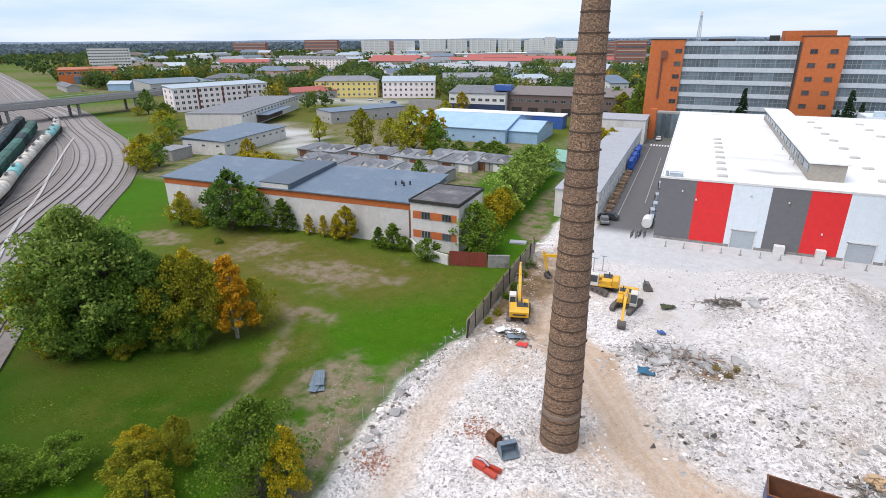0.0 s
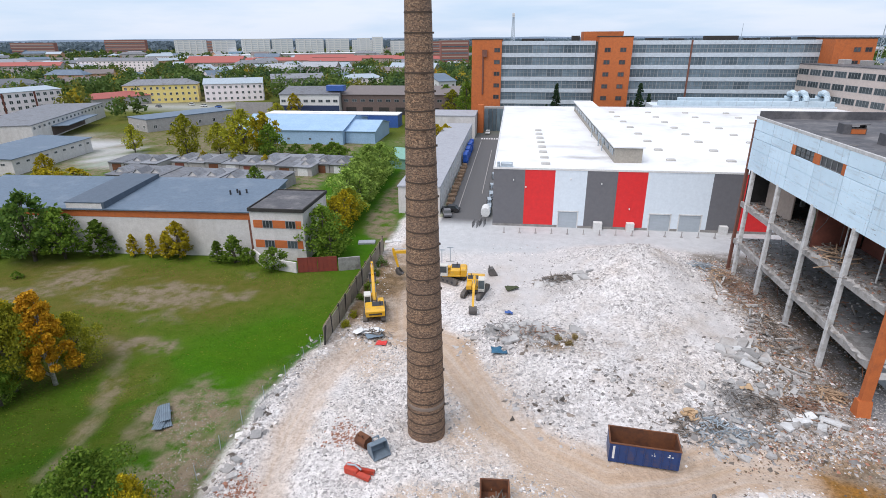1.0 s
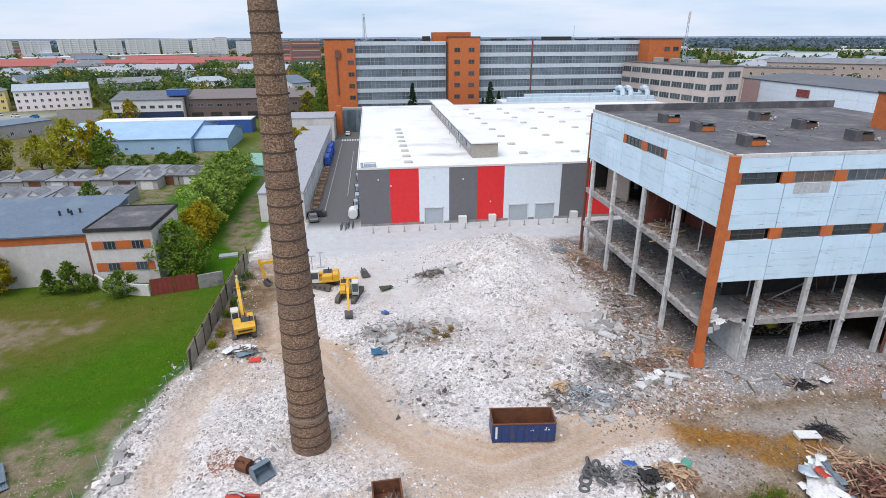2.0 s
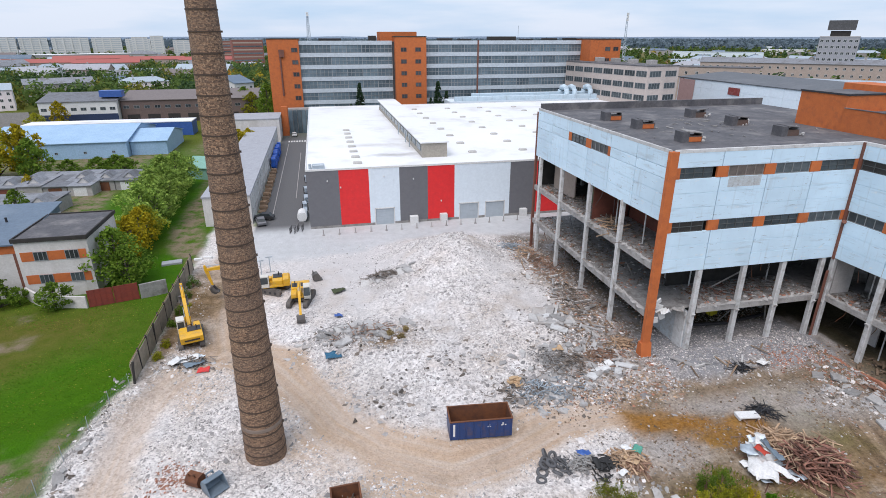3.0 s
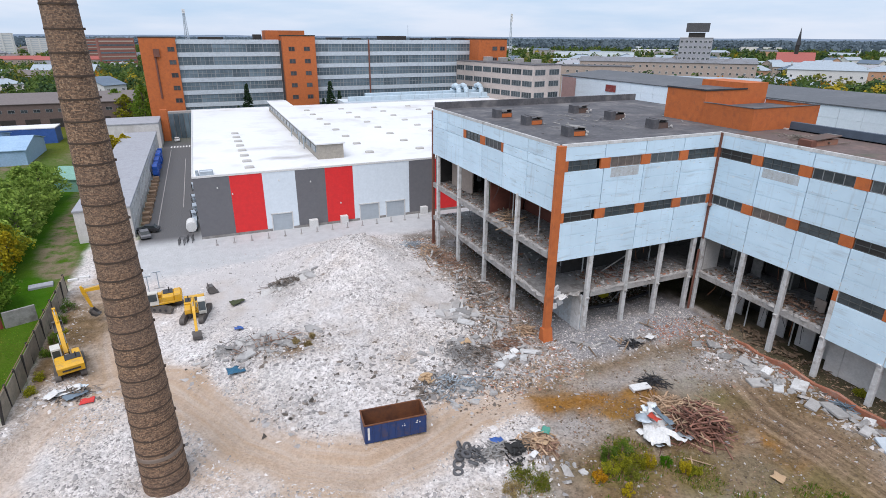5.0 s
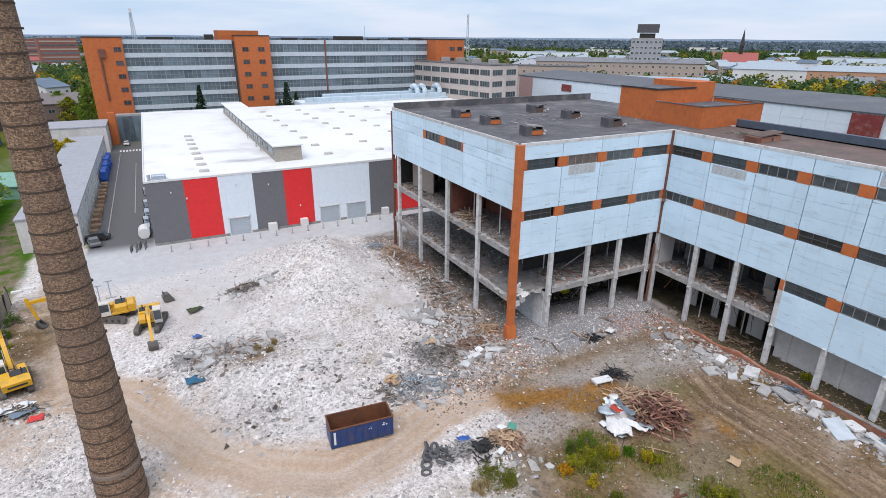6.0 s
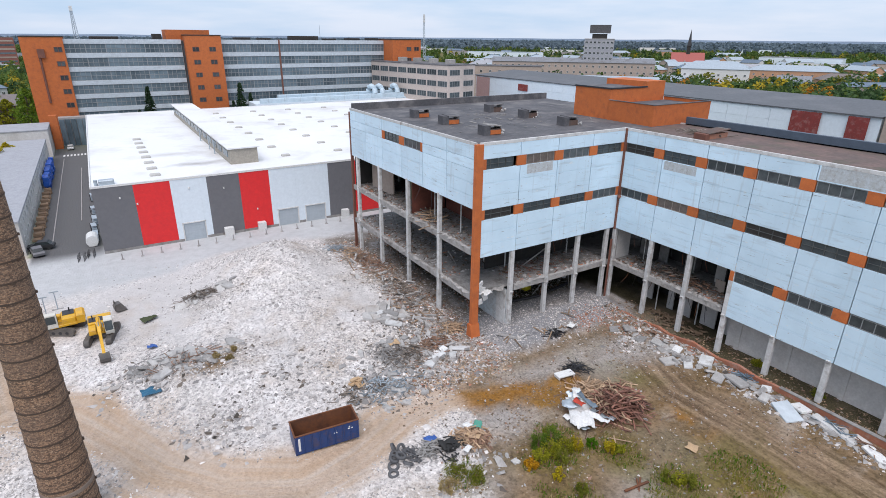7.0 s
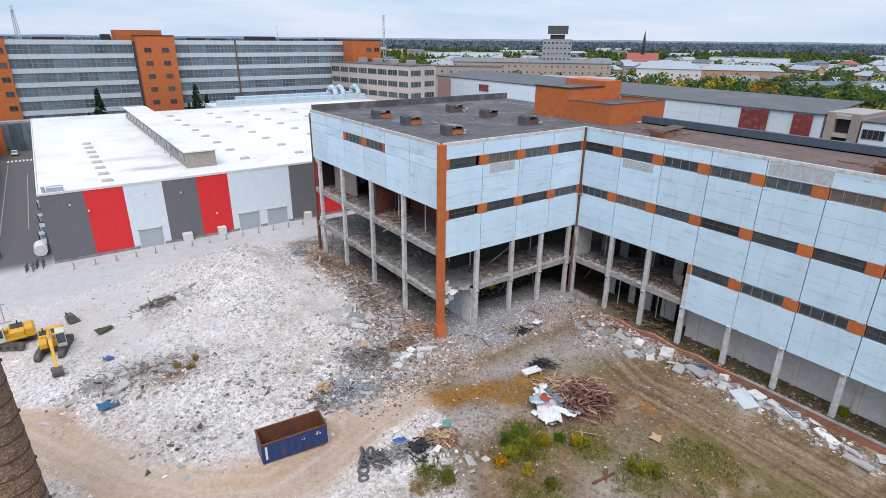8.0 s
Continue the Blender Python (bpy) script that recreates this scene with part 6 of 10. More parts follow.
# the clump of trees in the meadow
for k, x, y, h, w, v in (("willow", -66.5, 38.5, 18.5, 1.0, 0), ("willow", -70.5, 39, 17, 0.95, 1), ("dark", -62.5, 39.5, 16, 0.95, 0), ("green", -68, 36.5, 13.5, 1.0, 1), ("olive", -71.5, 36.2, 12.5, 1.0, 0), ("dark", -64.5, 36.6, 12.5, 1.0, 1), ("green", -60.5, 38.8, 11, 0.9, 0),
                         ("dark", -58.8, 42.2, 13, 0.9, 1), ("olive", -56.2, 43.2, 12.5, 0.85, 0), ("olive", -53.6, 44.6, 12, 0.8, 1), ("yellow", -57.5, 46.5, 12, 0.8, 1), ("green", -53.0, 42.2, 6.5, 0.9, 0), ("birch", -50.3, 46.4, 12.0, 0.9, 0), ("olive", -50.2, 50.0, 7.5, 0.9, 1), ("dark", -65, 43, 15, 0.9, 1),
                         ("shrub", -69.5, 34.9, 4.0, 1.3, 1), ("shrub", -64.8, 35.0, 3.6, 1.3, 0), ("shrub", -60.0, 37.6, 3.2, 1.3, 1), ("shrub", -56.0, 41.0, 3.0, 1.2, 0),
                         ("green", -28.9, 26.4, 10.5, 0.9, 1), ("yellow", -26.2, 26.8, 8.6, 0.65, 0), ("green", -31.0, 27.9, 8.4, 0.8, 0), ("yellow", -42.2, 25.6, 4.0, 1.3, 1), ("olive", -38.2, 26.6, 5.8, 0.8, 0), ("shrub", -40.5, 23.5, 4.2, 1.1, 1), ("shrub", -47.5, 21.5, 4.0, 1.3, 0), ("shrub", -50.5, 17.5, 5, 1.3, 0), ("shrub", -37, 22, 4.4, 1.1, 1)):
    tree(k, x, y, h, w, v)
# along the long white building
for k, x, y, h, w, v in (("dark", -82.5, 79.5, 13, 1.0, 0), ("dark", -86, 80.5, 10, 1.1, 1), ("green", -78, 81, 10, 1.0, 0), ("poplar", -72.5, 83, 7.2, 1.5, 0), ("olive", -95, 78, 6, 1.2, 0), ("yellow", -98, 81, 6.5, 0.9, 1), ("shrub", -91, 79, 4, 1.1, 1),
                         ("poplar", -66.5, 83.5, 4.5, 1.1, 1), ("poplar", -63, 83.5, 4.6, 1.1, 1), ("yellow", -57.5, 83.2, 7.4, 1.0, 0), ("poplar", -60, 83.6, 4.8, 1.4, 1), ("poplar", -50, 82.5, 4.2, 1.3, 0), ("poplar", -47, 82.6, 5.4, 1.5, 0), ("shrub", -44.6, 82.8, 3.0, 0.9, 0),
                         ("shrub", -39.0, 80.5, 4.2, 1.1, 0), ("green", -32.8, 88.5, 9.5, 1.12, 1), ("green", -30.6, 85.6, 7.5, 1.0, 0), ("shrub", -79.5, 72.5, 1.4, 1.2, 0)):
    tree(k, x, y, h, w, v)
# the row of willows beside the lane
for k, x, y, h, w, v in (("yellow", -33.5, 98, 8.5, 1.0, 1), ("yellow", -33.2, 103, 8.5, 0.95, 0), ("olive", -33.5, 107.5, 7.5, 1.1, 1), ("willow", -35.2, 112, 10.5, 1.05, 0), ("willow", -34.2, 118, 11, 1.0, 1), ("willow", -36, 124, 10.5, 1.1, 0), ("willow", -35, 131, 10.5, 1.05, 1),
                         ("willow", -37, 137, 11, 1.1, 0), ("willow", -35.5, 144, 10.5, 1.1, 1), ("green", -37, 128, 8, 1.0, 0), ("willow", -36, 149, 9.5, 1.1, 0), ("yellow", -33.5, 93.5, 6.5, 1.0, 0), ("yellow", -29.5, 172, 8.5, 1.1, 0), ("yellow", -24, 196, 8, 1.2, 1), ("yellow", -26, 188, 9, 1.2, 1)):
    tree(k, x, y, h, w, v)
# among the garages and sheds
for k, x, y, h, w, v in (("olive", -103, 163, 15, 0.85, 0), ("olive", -86, 168, 16, 1.0, 1), ("yellow", -80, 170, 15, 1.0, 1), ("green", -76, 165, 12, 1.0, 0), ("yellow", -90, 172, 11, 0.9, 0), ("olive", -97, 172, 11, 0.9, 1), ("yellow", -117, 122, 6.5, 1.7, 1), ("yellow", -112.5, 126, 6.0, 2.0, 0), ("yellow", -122, 128, 9, 0.95, 0), ("olive", -110, 121, 5.5, 1.7, 0), ("olive", -125, 120, 5.5, 1.5, 1),
                         ("green", -64, 128, 7, 0.9, 0), ("shrub", -92, 118.5, 4.2, 1.3, 1), ("shrub", -70, 171, 4.5, 1.3, 0), ("shrub", -62, 170, 5, 1.5, 0), ("shrub", -57, 169, 5.5, 1.6, 0), ("shrub", -54, 166, 5, 1.5, 0), ("yellow", -72, 152, 5, 0.8, 0), ("olive", -83, 154, 5, 0.9, 1), ("yellow", -93, 155, 5, 0.8, 1),
                         ("olive", -128, 172, 10, 0.8, 0), ("olive", -146, 110, 8, 1.3, 0), ("yellow", -152, 113, 8.5, 1.2, 1), ("green", -148, 117, 8, 1.2, 0), ("olive", -160, 122, 9, 1.3, 1), ("yellow", -166, 127, 8, 1.2, 0), ("olive", -175, 142, 8, 1.3, 0), ("green", -182, 152, 9, 1.3, 1), ("olive", -215, 176, 8, 1.6, 1), ("birch", -240, 200, 7, 1.6, 0), ("green", -232, 192, 9, 1.5, 0),
                         ("dark", -262, 207, 13, 0.9, 0), ("olive", -262, 201, 5, 1.5, 1), ("yellow", -106, 262, 12, 0.9, 0), ("olive", -112, 255, 8, 1.2, 1)):
    tree(k, x, y, h, w, v)
for x, y, h in ((16, 222, 20), (12.5, 223, 12), (47.5, 224, 20), (51.5, 226, 16), (118, 168, 16), (129, 160, 11), (45.5, 229, 13)):
    tree("spruce", x, y, h, 0.75, int(x) % 2)
for k, x, y, h, w, v in (("green", -22, 262, 18, 0.8, 0), ("yellow", -17, 268, 15, 0.8, 1), ("olive", -30, 275, 13, 1.0, 0), ("yellow", -12, 275, 12, 0.9, 0), ("green", -35, 290, 14, 1.0, 1)):
    tree(k, x, y, h, w, v)


# ---- weeds and bushes on the mud ----
def weed(x, y, h, w, leaf, seed):
    r = np.random.default_rng(seed)
    s = Shape()
    for i in range(14):
        a, l = r.random() * 6.28, w * r.random() * 0.5
        s.tube([(0.1 * r.normal(), 0.1 * r.normal(), -0.1), (math.cos(a) * l * 0.4, math.sin(a) * l * 0.4, h * 0.55), (math.cos(a) * l, math.sin(a) * l, h * (0.7 + 0.3 * r.random()))], [0.025, 0.018, 0.006], 4)
    c = []
    for i in range(26):
        a, l = r.random() * 6.28, w * 0.75 * r.random() ** 0.6
        c.append((math.cos(a) * l, math.sin(a) * l, h * (0.12 + (0.9 - 0.5 * l / w) * r.random())))
    v, f = leaf_cloud(c, list(w * (0.14 + 0.2 * r.random(26))), 1500, 0.065, seed + 3, squash=1.7)
    th = thing("weed_bush", "scrubby green and yellow weed bush on the mud", "bush", "weeds on the mud", at=pose(x, y, float(heap(x, y)), 0, 0, seed * 40))
    part("stalk", s, M_WOOD, th)
    part("foliage", facets("foliage", v, f, [leaf]), None, th)


WEEDS = [(29.8, 30.6, 2.0, 1.1, L_GREEN), (31.0, 30.2, 2.2, 1.1, L_GREEN), (30.2, 29.4, 1.8, 1.2, L_OLIVE), (31.9, 29.0, 1.6, 0.9, L_OLIVE), (32.8, 28.6, 1.4, 0.8, L_YELLOW), (29.0, 29.4, 1.3, 1.0, L_OLIVE), (30.6, 28.2, 1.1, 1.0, L_OLIVEGRASS), (32.0, 31.4, 1.2, 0.9, L_OLIVEGRASS), (35.3, 26.8, 1.6, 0.7, L_YELLOW), (35.9, 26.2, 1.2, 0.7, L_OLIVE), (34.4, 28.2, 1.1, 0.7, L_GRASSY),
         (37.0, 21.6, 1.3, 0.8, L_OLIVEGRASS), (37.6, 21.0, 1.0, 0.8, L_OLIVE), (38.2, 20.2, 1.5, 0.7, L_OLIVEGRASS), (27.6, 29.0, 0.8, 0.8, L_ORANGE), (29.0, 26.8, 1.1, 0.7, L_YELLOW), (29.4, 24.4, 1.2, 0.7, L_OLIVEGRASS), (21.5, 32.0, 0.6, 1.3, L_OLIVEGRASS), (20.0, 31.0, 0.5, 1.2, L_DRY), (22.6, 30.6, 0.6, 1.2, L_OLIVEGRASS),
         (6.5, 60.0, 0.5, 0.6, L_DRY), (7.8, 59.4, 0.4, 0.6, L_DRY), (8.6, 60.6, 0.4, 0.5, L_DRY), (-21.4, 71, 1.2, 0.9, L_GREEN), (-21.2, 74.5, 1.4, 1.0, L_GREEN), (-21.5, 80, 1.3, 1.0, L_GREEN), (-21.3, 84, 1.8, 1.2, L_DARK), (-21.2, 66, 0.9, 0.8, L_OLIVE), (-21.0, 77, 0.8, 1.0, L_OLIVE), (-21.4, 63, 0.7, 0.9, L_OLIVE), (62.0, 28, 0.6, 0.8, L_OLIVE), (61.6, 21, 0.7, 0.9, L_OLIVEGRASS), (62.2, 14, 0.6, 0.9, L_OLIVE)]
for i, (x, y, h, w, l) in enumerate(WEEDS):
    weed(x, y, h, w, l, i + 1)


# ---- grass tufts of the meadow and mud ----
def grass_tufts():
    r = np.random.default_rng(21)
    n = 40000
    x, y = r.uniform(-62, -22.5, n), r.uniform(24, 83, n)
    edge = np.interp(y, [24, 28, 37, 46, 57, 60, 400], [-24.6, -24.5, -25.4, -26.4, -22.9, -22.8, -22.8])
    keep = (x < edge - 0.3 + 0.8 * (fnoise(x, y, 3, 4) - 0.5)) & (fnoise(x, y, 5, 66) > 0.34) & (near_line(x, y, GRASS_PATH) > 1.2) & (bell(x, y, -31.5, 43, 5, 6.5) + bell(x, y, -28.5, 34, 4.5, 9) + bell(x, y, -51, 69, 12, 6.5) + bell(x, y, -40.5, 70, 5, 3) + bell(x, y, -46, 55.5, 7.5, 3) + 0.5 * (fnoise(x, y, 2, 5) - 0.5) < 0.34)
    x, y = x[keep], y[keep]
    n = len(x)
    z = heap(x, y)
    a, h, s = r.random(n) * 6.28, 0.03 + 0.07 * r.random(n) ** 2, 0.05 + 0.09 * r.random(n)
    d = np.stack([np.cos(a) * s, np.sin(a) * s, 0 * a], 1)
    p = np.stack([x, y, z - 0.02], 1)
    tip = np.stack([r.normal(size=n) * 0.06, r.normal(size=n) * 0.06, h], 1)
    v = np.stack([p - d, p + d, p + d * 0.4 + tip, p - d * 0.4 + tip], 1).reshape(-1, 3)
    ids = (fnoise(x, y, 9, 12) + 0.15 * r.normal(size=n) > 0.62).astype(int)
    tagged(new("grass", facets("grass", v, np.arange(n * 4).reshape(-1, 4), [L_GRASSY, L_OLIVEGRASS, L_OLIVEGRASS], ids)), "rough green meadow grass", "grass", kind="stuff")


grass_tufts()


def mud_tufts():
    r = np.random.default_rng(23)
    n = 60000
    x, y = r.uniform(18, 55, n), r.uniform(14, 38, n)
    keep = (x > np.interp(y, [0, 30, 36, 44], [19, 19.5, 26, 30])) & (np.maximum.reduce([bell(x, y, 31, 29.5, 4, 3.5), 0.9 * bell(x, y, 36, 26, 2.5, 2.5), bell(x, y, 37.5, 20.5, 3.5, 3), 0.8 * bell(x, y, 43, 18, 4, 4), 0.95 * bell(x, y, 21.5, 31.5, 3, 2.6), 0.75 * bell(x, y, 28, 25, 3, 3), 0.6 * bell(x, y, 44, 12, 5, 5)]) + 1.1 * (fnoise(x, y, 1.6, 63) - 0.5) > 0.5) & (near_line(x, y, MUD_RUN) > 3.2)
    x, y = x[keep], y[keep]
    n = len(x)
    a, h, s = r.random(n) * 6.28, 0.08 + 0.4 * r.random(n) ** 2.5, 0.02 + 0.05 * r.random(n)
    d = np.stack([np.cos(a) * s, np.sin(a) * s, 0 * a], 1)
    p = np.stack([x, y, heap(x, y) - 0.02], 1)
    tip = np.stack([r.normal(size=n) * 0.1, r.normal(size=n) * 0.1, h], 1)
    v = np.stack([p - d, p + d, p + d * 0.3 + tip, p - d * 0.3 + tip], 1).reshape(-1, 3)
    ids = np.minimum(2, (r.random(n) * 3.2 * (0.4 + fnoise(x, y, 6, 14))).astype(int))
    tagged(new("dry_grass", facets("dry_grass", v, np.arange(n * 4).reshape(-1, 4), [L_DRY, L_OLIVEGRASS, L_GRASSY], ids)), "dry and green weeds sprouting on the mud", "weeds", kind="stuff")


mud_tufts()


# ---- rubble ----
def stone_cloud(name, x, y, size, mats, label, seed, flat=0.65, sink=0.25):
    """Irregular eight-faced lumps lying on the ground."""
    r = np.random.default_rng(seed)
    n = len(x)
    base = np.array([(1, 0, -0.5), (0, 1, -0.5), (-1, 0, -0.5), (0, -1, -0.5), (0.25, 0.1, 0.8), (-0.3, -0.1, 0.75)], float)
    tri = np.array([(0, 1, 4), (1, 2, 5), (1, 5, 4), (2, 3, 5), (3, 0, 4), (3, 4, 5)])
    v = base[None] * (0.65 + 0.6 * r.random((n, 6, 1))) + 0.2 * r.normal(size=(n, 6, 3))
    v *= np.stack([1 + 0.5 * r.random(n), 0.7 + 0.4 * r.random(n), flat * (0.5 + 0.7 * r.random(n))], 1)[:, None]
    a = r.random(n) * 6.28
    ca, sa = np.cos(a)[:, None], np.sin(a)[:, None]
    v = np.stack([v[..., 0] * ca - v[..., 1] * sa, v[..., 0] * sa + v[..., 1] * ca, v[..., 2] + 0.25 * r.normal(size=(n, 1)) * v[..., 0]], -1) * size[:, None, None]
    z = heap(x, y) + size * (flat * 0.5 - sink)
    v += np.stack([x, y, z], 1)[:, None]
    f = (tri[None] + (np.arange(n) * 6)[:, None, None]).reshape(-1, 3)
    ids = np.repeat((r.random(n) * len(mats)).astype(int), 6)
    return tagged(new(name, facets(name, v.reshape(-1, 3), f, mats, ids)), label, "rubble", kind="stuff")


def scatter_rubble():
    r = np.random.default_rng(33)
    n = 200000
    x, y = r.uniform(-27, 58, n), r.uniform(22, 97, n)
    edge = np.interp(y, [22, 28, 37, 46, 57, 60, 400], [-24.6, -24.5, -25.4, -26.4, -22.5, -21, -20])
    road_d = np.minimum(near_line(x, y, TRACK_A) - 0.4, near_line(x, y, TRACK_B) - 1.2)
    dens = step(x - edge, 0.0, 1.2) * step(road_d, 0.6, 3.2) * (0.2 + 0.9 * step(fnoise(x, y, 5, 51), 0.35, 0.6))
    mud = step(x - np.interp(y, [0, 30, 36, 44, 48], [20, 21, 25, 29, 34]), -2, 3) * step(46 - y, -1, 3)
    dens *= (1 - 0.985 * mud) * (1 - 0.86 * wreck(x, y)) * (1 - 0.8 * step(y, 86, 94) * (1 - step(x, 24, 30))) * (1 - step(y, 62, 68) * (1 - step(x, -9, 2)) * 0.85)
    dens *= (1 - step(x, 58, 60)) * (1 - 0.88 * chalk(x, y))
    keep = (r.random(n) < dens) & (np.hypot(x - CHX, y - CHY) > 2.1)
    x, y = x[keep], y[keep]
    size = 0.05 + 0.13 * r.random(len(x)) ** 2.2 + 0.25 * (r.random(len(x)) < 0.03) * r.random(len(x))
    stone_cloud("crushed_concrete", x, y, size, [M_STONES, M_STONES, M_STONES, M_STONES, M_STONES, M_GRAVEL, M_GRAVEL], "pale crushed concrete rubble strewn over the site", 34)
    # coarse lumps: by the pit, at the foot of the building, along the left bank
    spots = [(3, 61, 6.5, 3.2, 900), (28.5, 58.5, 4, 3.5, 500), (33, 72, 3.5, 13, 500), (-24.3, 44, 1.3, 13, 300), (13, 53, 6, 3, 300), (25, 51, 4, 4, 700), (8.5, 79, 4, 2, 260), (56, 30, 1.6, 12, 420), (-18, 60.5, 4, 2, 260), (23, 33, 3, 2.5, 320), (55, 36, 2.2, 4, 260), (21, 47, 5, 3, 900), (29, 46, 6, 2.5, 700), (30, 54, 3, 5, 600), (5, 49, 4, 2.5, 300), (56, 18, 1.4, 12, 500), (53.5, 40, 3, 3, 300)]
    X, Y = [], []
    for cx, cy, sx, sy, k in spots:
        X.append(r.normal(size=k) * sx * 0.6 + cx)
        Y.append(r.normal(size=k) * sy * 0.6 + cy)
    X, Y = np.concatenate(X), np.concatenate(Y)
    ok = (X < 58) & (np.hypot(X - CHX, Y - CHY) > 2.4)
    X, Y = X[ok], Y[ok]
    stone_cloud("coarse_rubble", X, Y, 0.09 + 0.36 * r.random(len(X)) ** 3.2, [M_STONES, M_GRAVEL, M_GRAVEL, M_STONES_D], "coarse broken concrete lumps in low heaps", 36, flat=0.55)
    # grey gravel before and under the front bays
    n = 20000
    x, y = r.uniform(36, 60, n), r.uniform(42.5, 60, n)
    keep = (r.random(n) < step(y + 3 * (fnoise(x, y, 4, 8) - 0.5), 43.5, 47) * (1 - 0.7 * step(y, 51, 57))) & (x < 59.5)
    x, y = x[keep], y[keep]
    stone_cloud("grey_gravel", x, y, 0.04 + 0.13 * r.random(len(x)) ** 3, [M_GRAVEL, M_GRAVEL, M_GRAVEL, M_STONES], "grey concrete gravel spread before the columns", 35)
    # planks, bricks and dirt in the strip behind the plinth
    n = 2600
    x, y = r.uniform(59, 63, n), r.uniform(2, 48, n)
    stone_cloud("cellar_debris", x, y, 0.05 + 0.25 * r.random(n) ** 3, [M_STONES_D, M_SOIL, M_SOIL, M_WOOD, M_PALEWOOD], "dirt, boards and broken brick behind the plinth", 48, flat=0.35)
    # lumps and broken brick against the plinth
    n = 1700
    x, y = r.uniform(56.6, 58.6, n), 26 + 22 * r.random(n) ** 0.8
    stone_cloud("plinth_rubble", x, y, 0.06 + 0.30 * r.random(n) ** 2.6, [M_GRAVEL, M_GRAVEL, M_STONES_D, M_BRICKRUB, M_SOIL], "broken concrete and brick lumps along the plinth", 52, flat=0.6)
    # dark mixed debris beside and under the building
    n = 90000
    x, y = r.uniform(22, 59, n), r.uniform(42, 92, n)
    keep = ((x < 37.5) & (r.random(n) < 0.75 * wreck(x, y))) | ((y > 57) & (x > 37) & (r.random(n) < 0.2))
    x, y = x[keep], y[keep]
    stone_cloud("mixed_debris", x, y, 0.05 + 0.24 * r.random(len(x)) ** 3, [M_STONES_D, M_GRAVEL, M_GRAVEL, M_STONES, M_WOOD, M_STONES_D, M_SOIL, M_BRICKRUB, M_PALEWOOD], "dark mixed demolition debris under the building", 37, flat=0.5)
    n = 1500
    x, y = np.concatenate([r.normal(size=600) * 1.8 + 55.5, r.normal(size=300) * 1.2 - 15, r.normal(size=300) * 1.5 + 52, r.normal(size=300) * 0.8 - 22.3]), np.concatenate([r.normal(size=600) * 2.5 + 44.5, r.normal(size=300) * 0.9 + 41.5, r.normal(size=300) * 1.2 + 46.5, r.normal(size=300) * 1.0 + 34])
    stone_cloud("brick_rubble", x, y, 0.06 + 0.13 * r.random(n) ** 2, [M_BRICKRUB], "red brick rubble in scattered heaps", 38)
    n = 24000
    x, y = r.uniform(20, 58, n), r.uniform(16, 46, n)
    keep = r.random(n) < 0.1 + 0.75 * step(fnoise(x, y, 4, 91), 0.48, 0.62)
    x, y = x[keep], y[keep]
    stone_cloud("scattered_stones", x, y, 0.035 + 0.17 * r.random(len(x)) ** 4, [M_GRAVEL, M_SOIL, M_SOIL, M_SOIL, M_WOOD, M_STONES_D], "small stones and litter on the mud", 39)
    n = 9000
    x, y = r.normal(size=n) * 4.2 - 29.5, r.normal(size=n) * 7 + 39
    keep = (x < -25.2) & (np.maximum(bell(x, y, -31.5, 43, 4.2, 5.5), bell(x, y, -28.5, 34, 3.6, 8)) + 0.5 * (fnoise(x, y, 2.2, 8) - 0.5) > 0.55)
    x, y = x[keep], y[keep]
    stone_cloud("gravel_patch", x, y, 0.03 + 0.07 * r.random(len(x)) ** 3, [M_GRAVEL, M_SOIL, M_WOOD], "loose gravel and litter on the meadow edge", 47)
    # rubble on the open floors
    for z, (a, b, c, d), k in ((6.0, (36.6, 59, 57.5, 87), 2600), (12.1, (36.6, 59, 51.6, 87), 3200), (6.0, (43, 60, 51.3, 56.8), 1100), (6.0, (61, 65.8, 33.2, 50), 1500)):
        x, y = r.uniform(a, b, k), r.uniform(c, d, k)
        if c > 51 and a < 40:
            x = a + (b - a) * r.random(k) ** 1.7
        elif a > 60:
            x = a + (b - a) * r.random(k) ** 1.3
        ob = stone_cloud("floor_debris", x, y, 0.05 + 0.26 * r.random(k) ** 2.6, [M_STONES_D, M_GRAVEL, M_GRAVEL, M_SLAB, M_WOOD, M_BRICKRUB, M_SOIL], "broken masonry lying on the open floors", 40 + int(z) + k, flat=0.5, sink=0.1)
        co = np.empty(len(ob.data.vertices) * 3, np.float32)
        ob.data.vertices.foreach_get("co", co)
        co = co.reshape(-1, 3)
        co[:, 2] += np.repeat(z - heap(x, y), 6)
        ob.data.vertices.foreach_set("co", co.ravel())
        ob.data.update()


scatter_rubble()


# ---- broken slabs, one by one ----
def slab_mesh(seed):
    r = np.random.default_rng(seed)
    n = 6 + seed % 3
    ang = np.sort(r.random(n) * 6.28)
    p = [(math.cos(a) * (0.8 + 0.3 * r.random()), math.sin(a) * (0.45 + 0.25 * r.random())) for a in ang]
    s = Shape()
    s.poly([(x, y, -0.11) for x, y in p] + [(x * 0.96, y * 0.96, 0.11 + 0.02 * r.random()) for x, y in p], [tuple(reversed(range(n))), tuple(range(n, 2 * n))] + [(i, (i + 1) % n, n + (i + 1) % n, n + i) for i in range(n)])
    return s.mesh("concrete_slab", M_SLAB)


SLABS = [slab_mesh(i) for i in range(7)]
r_ = np.random.default_rng(5)
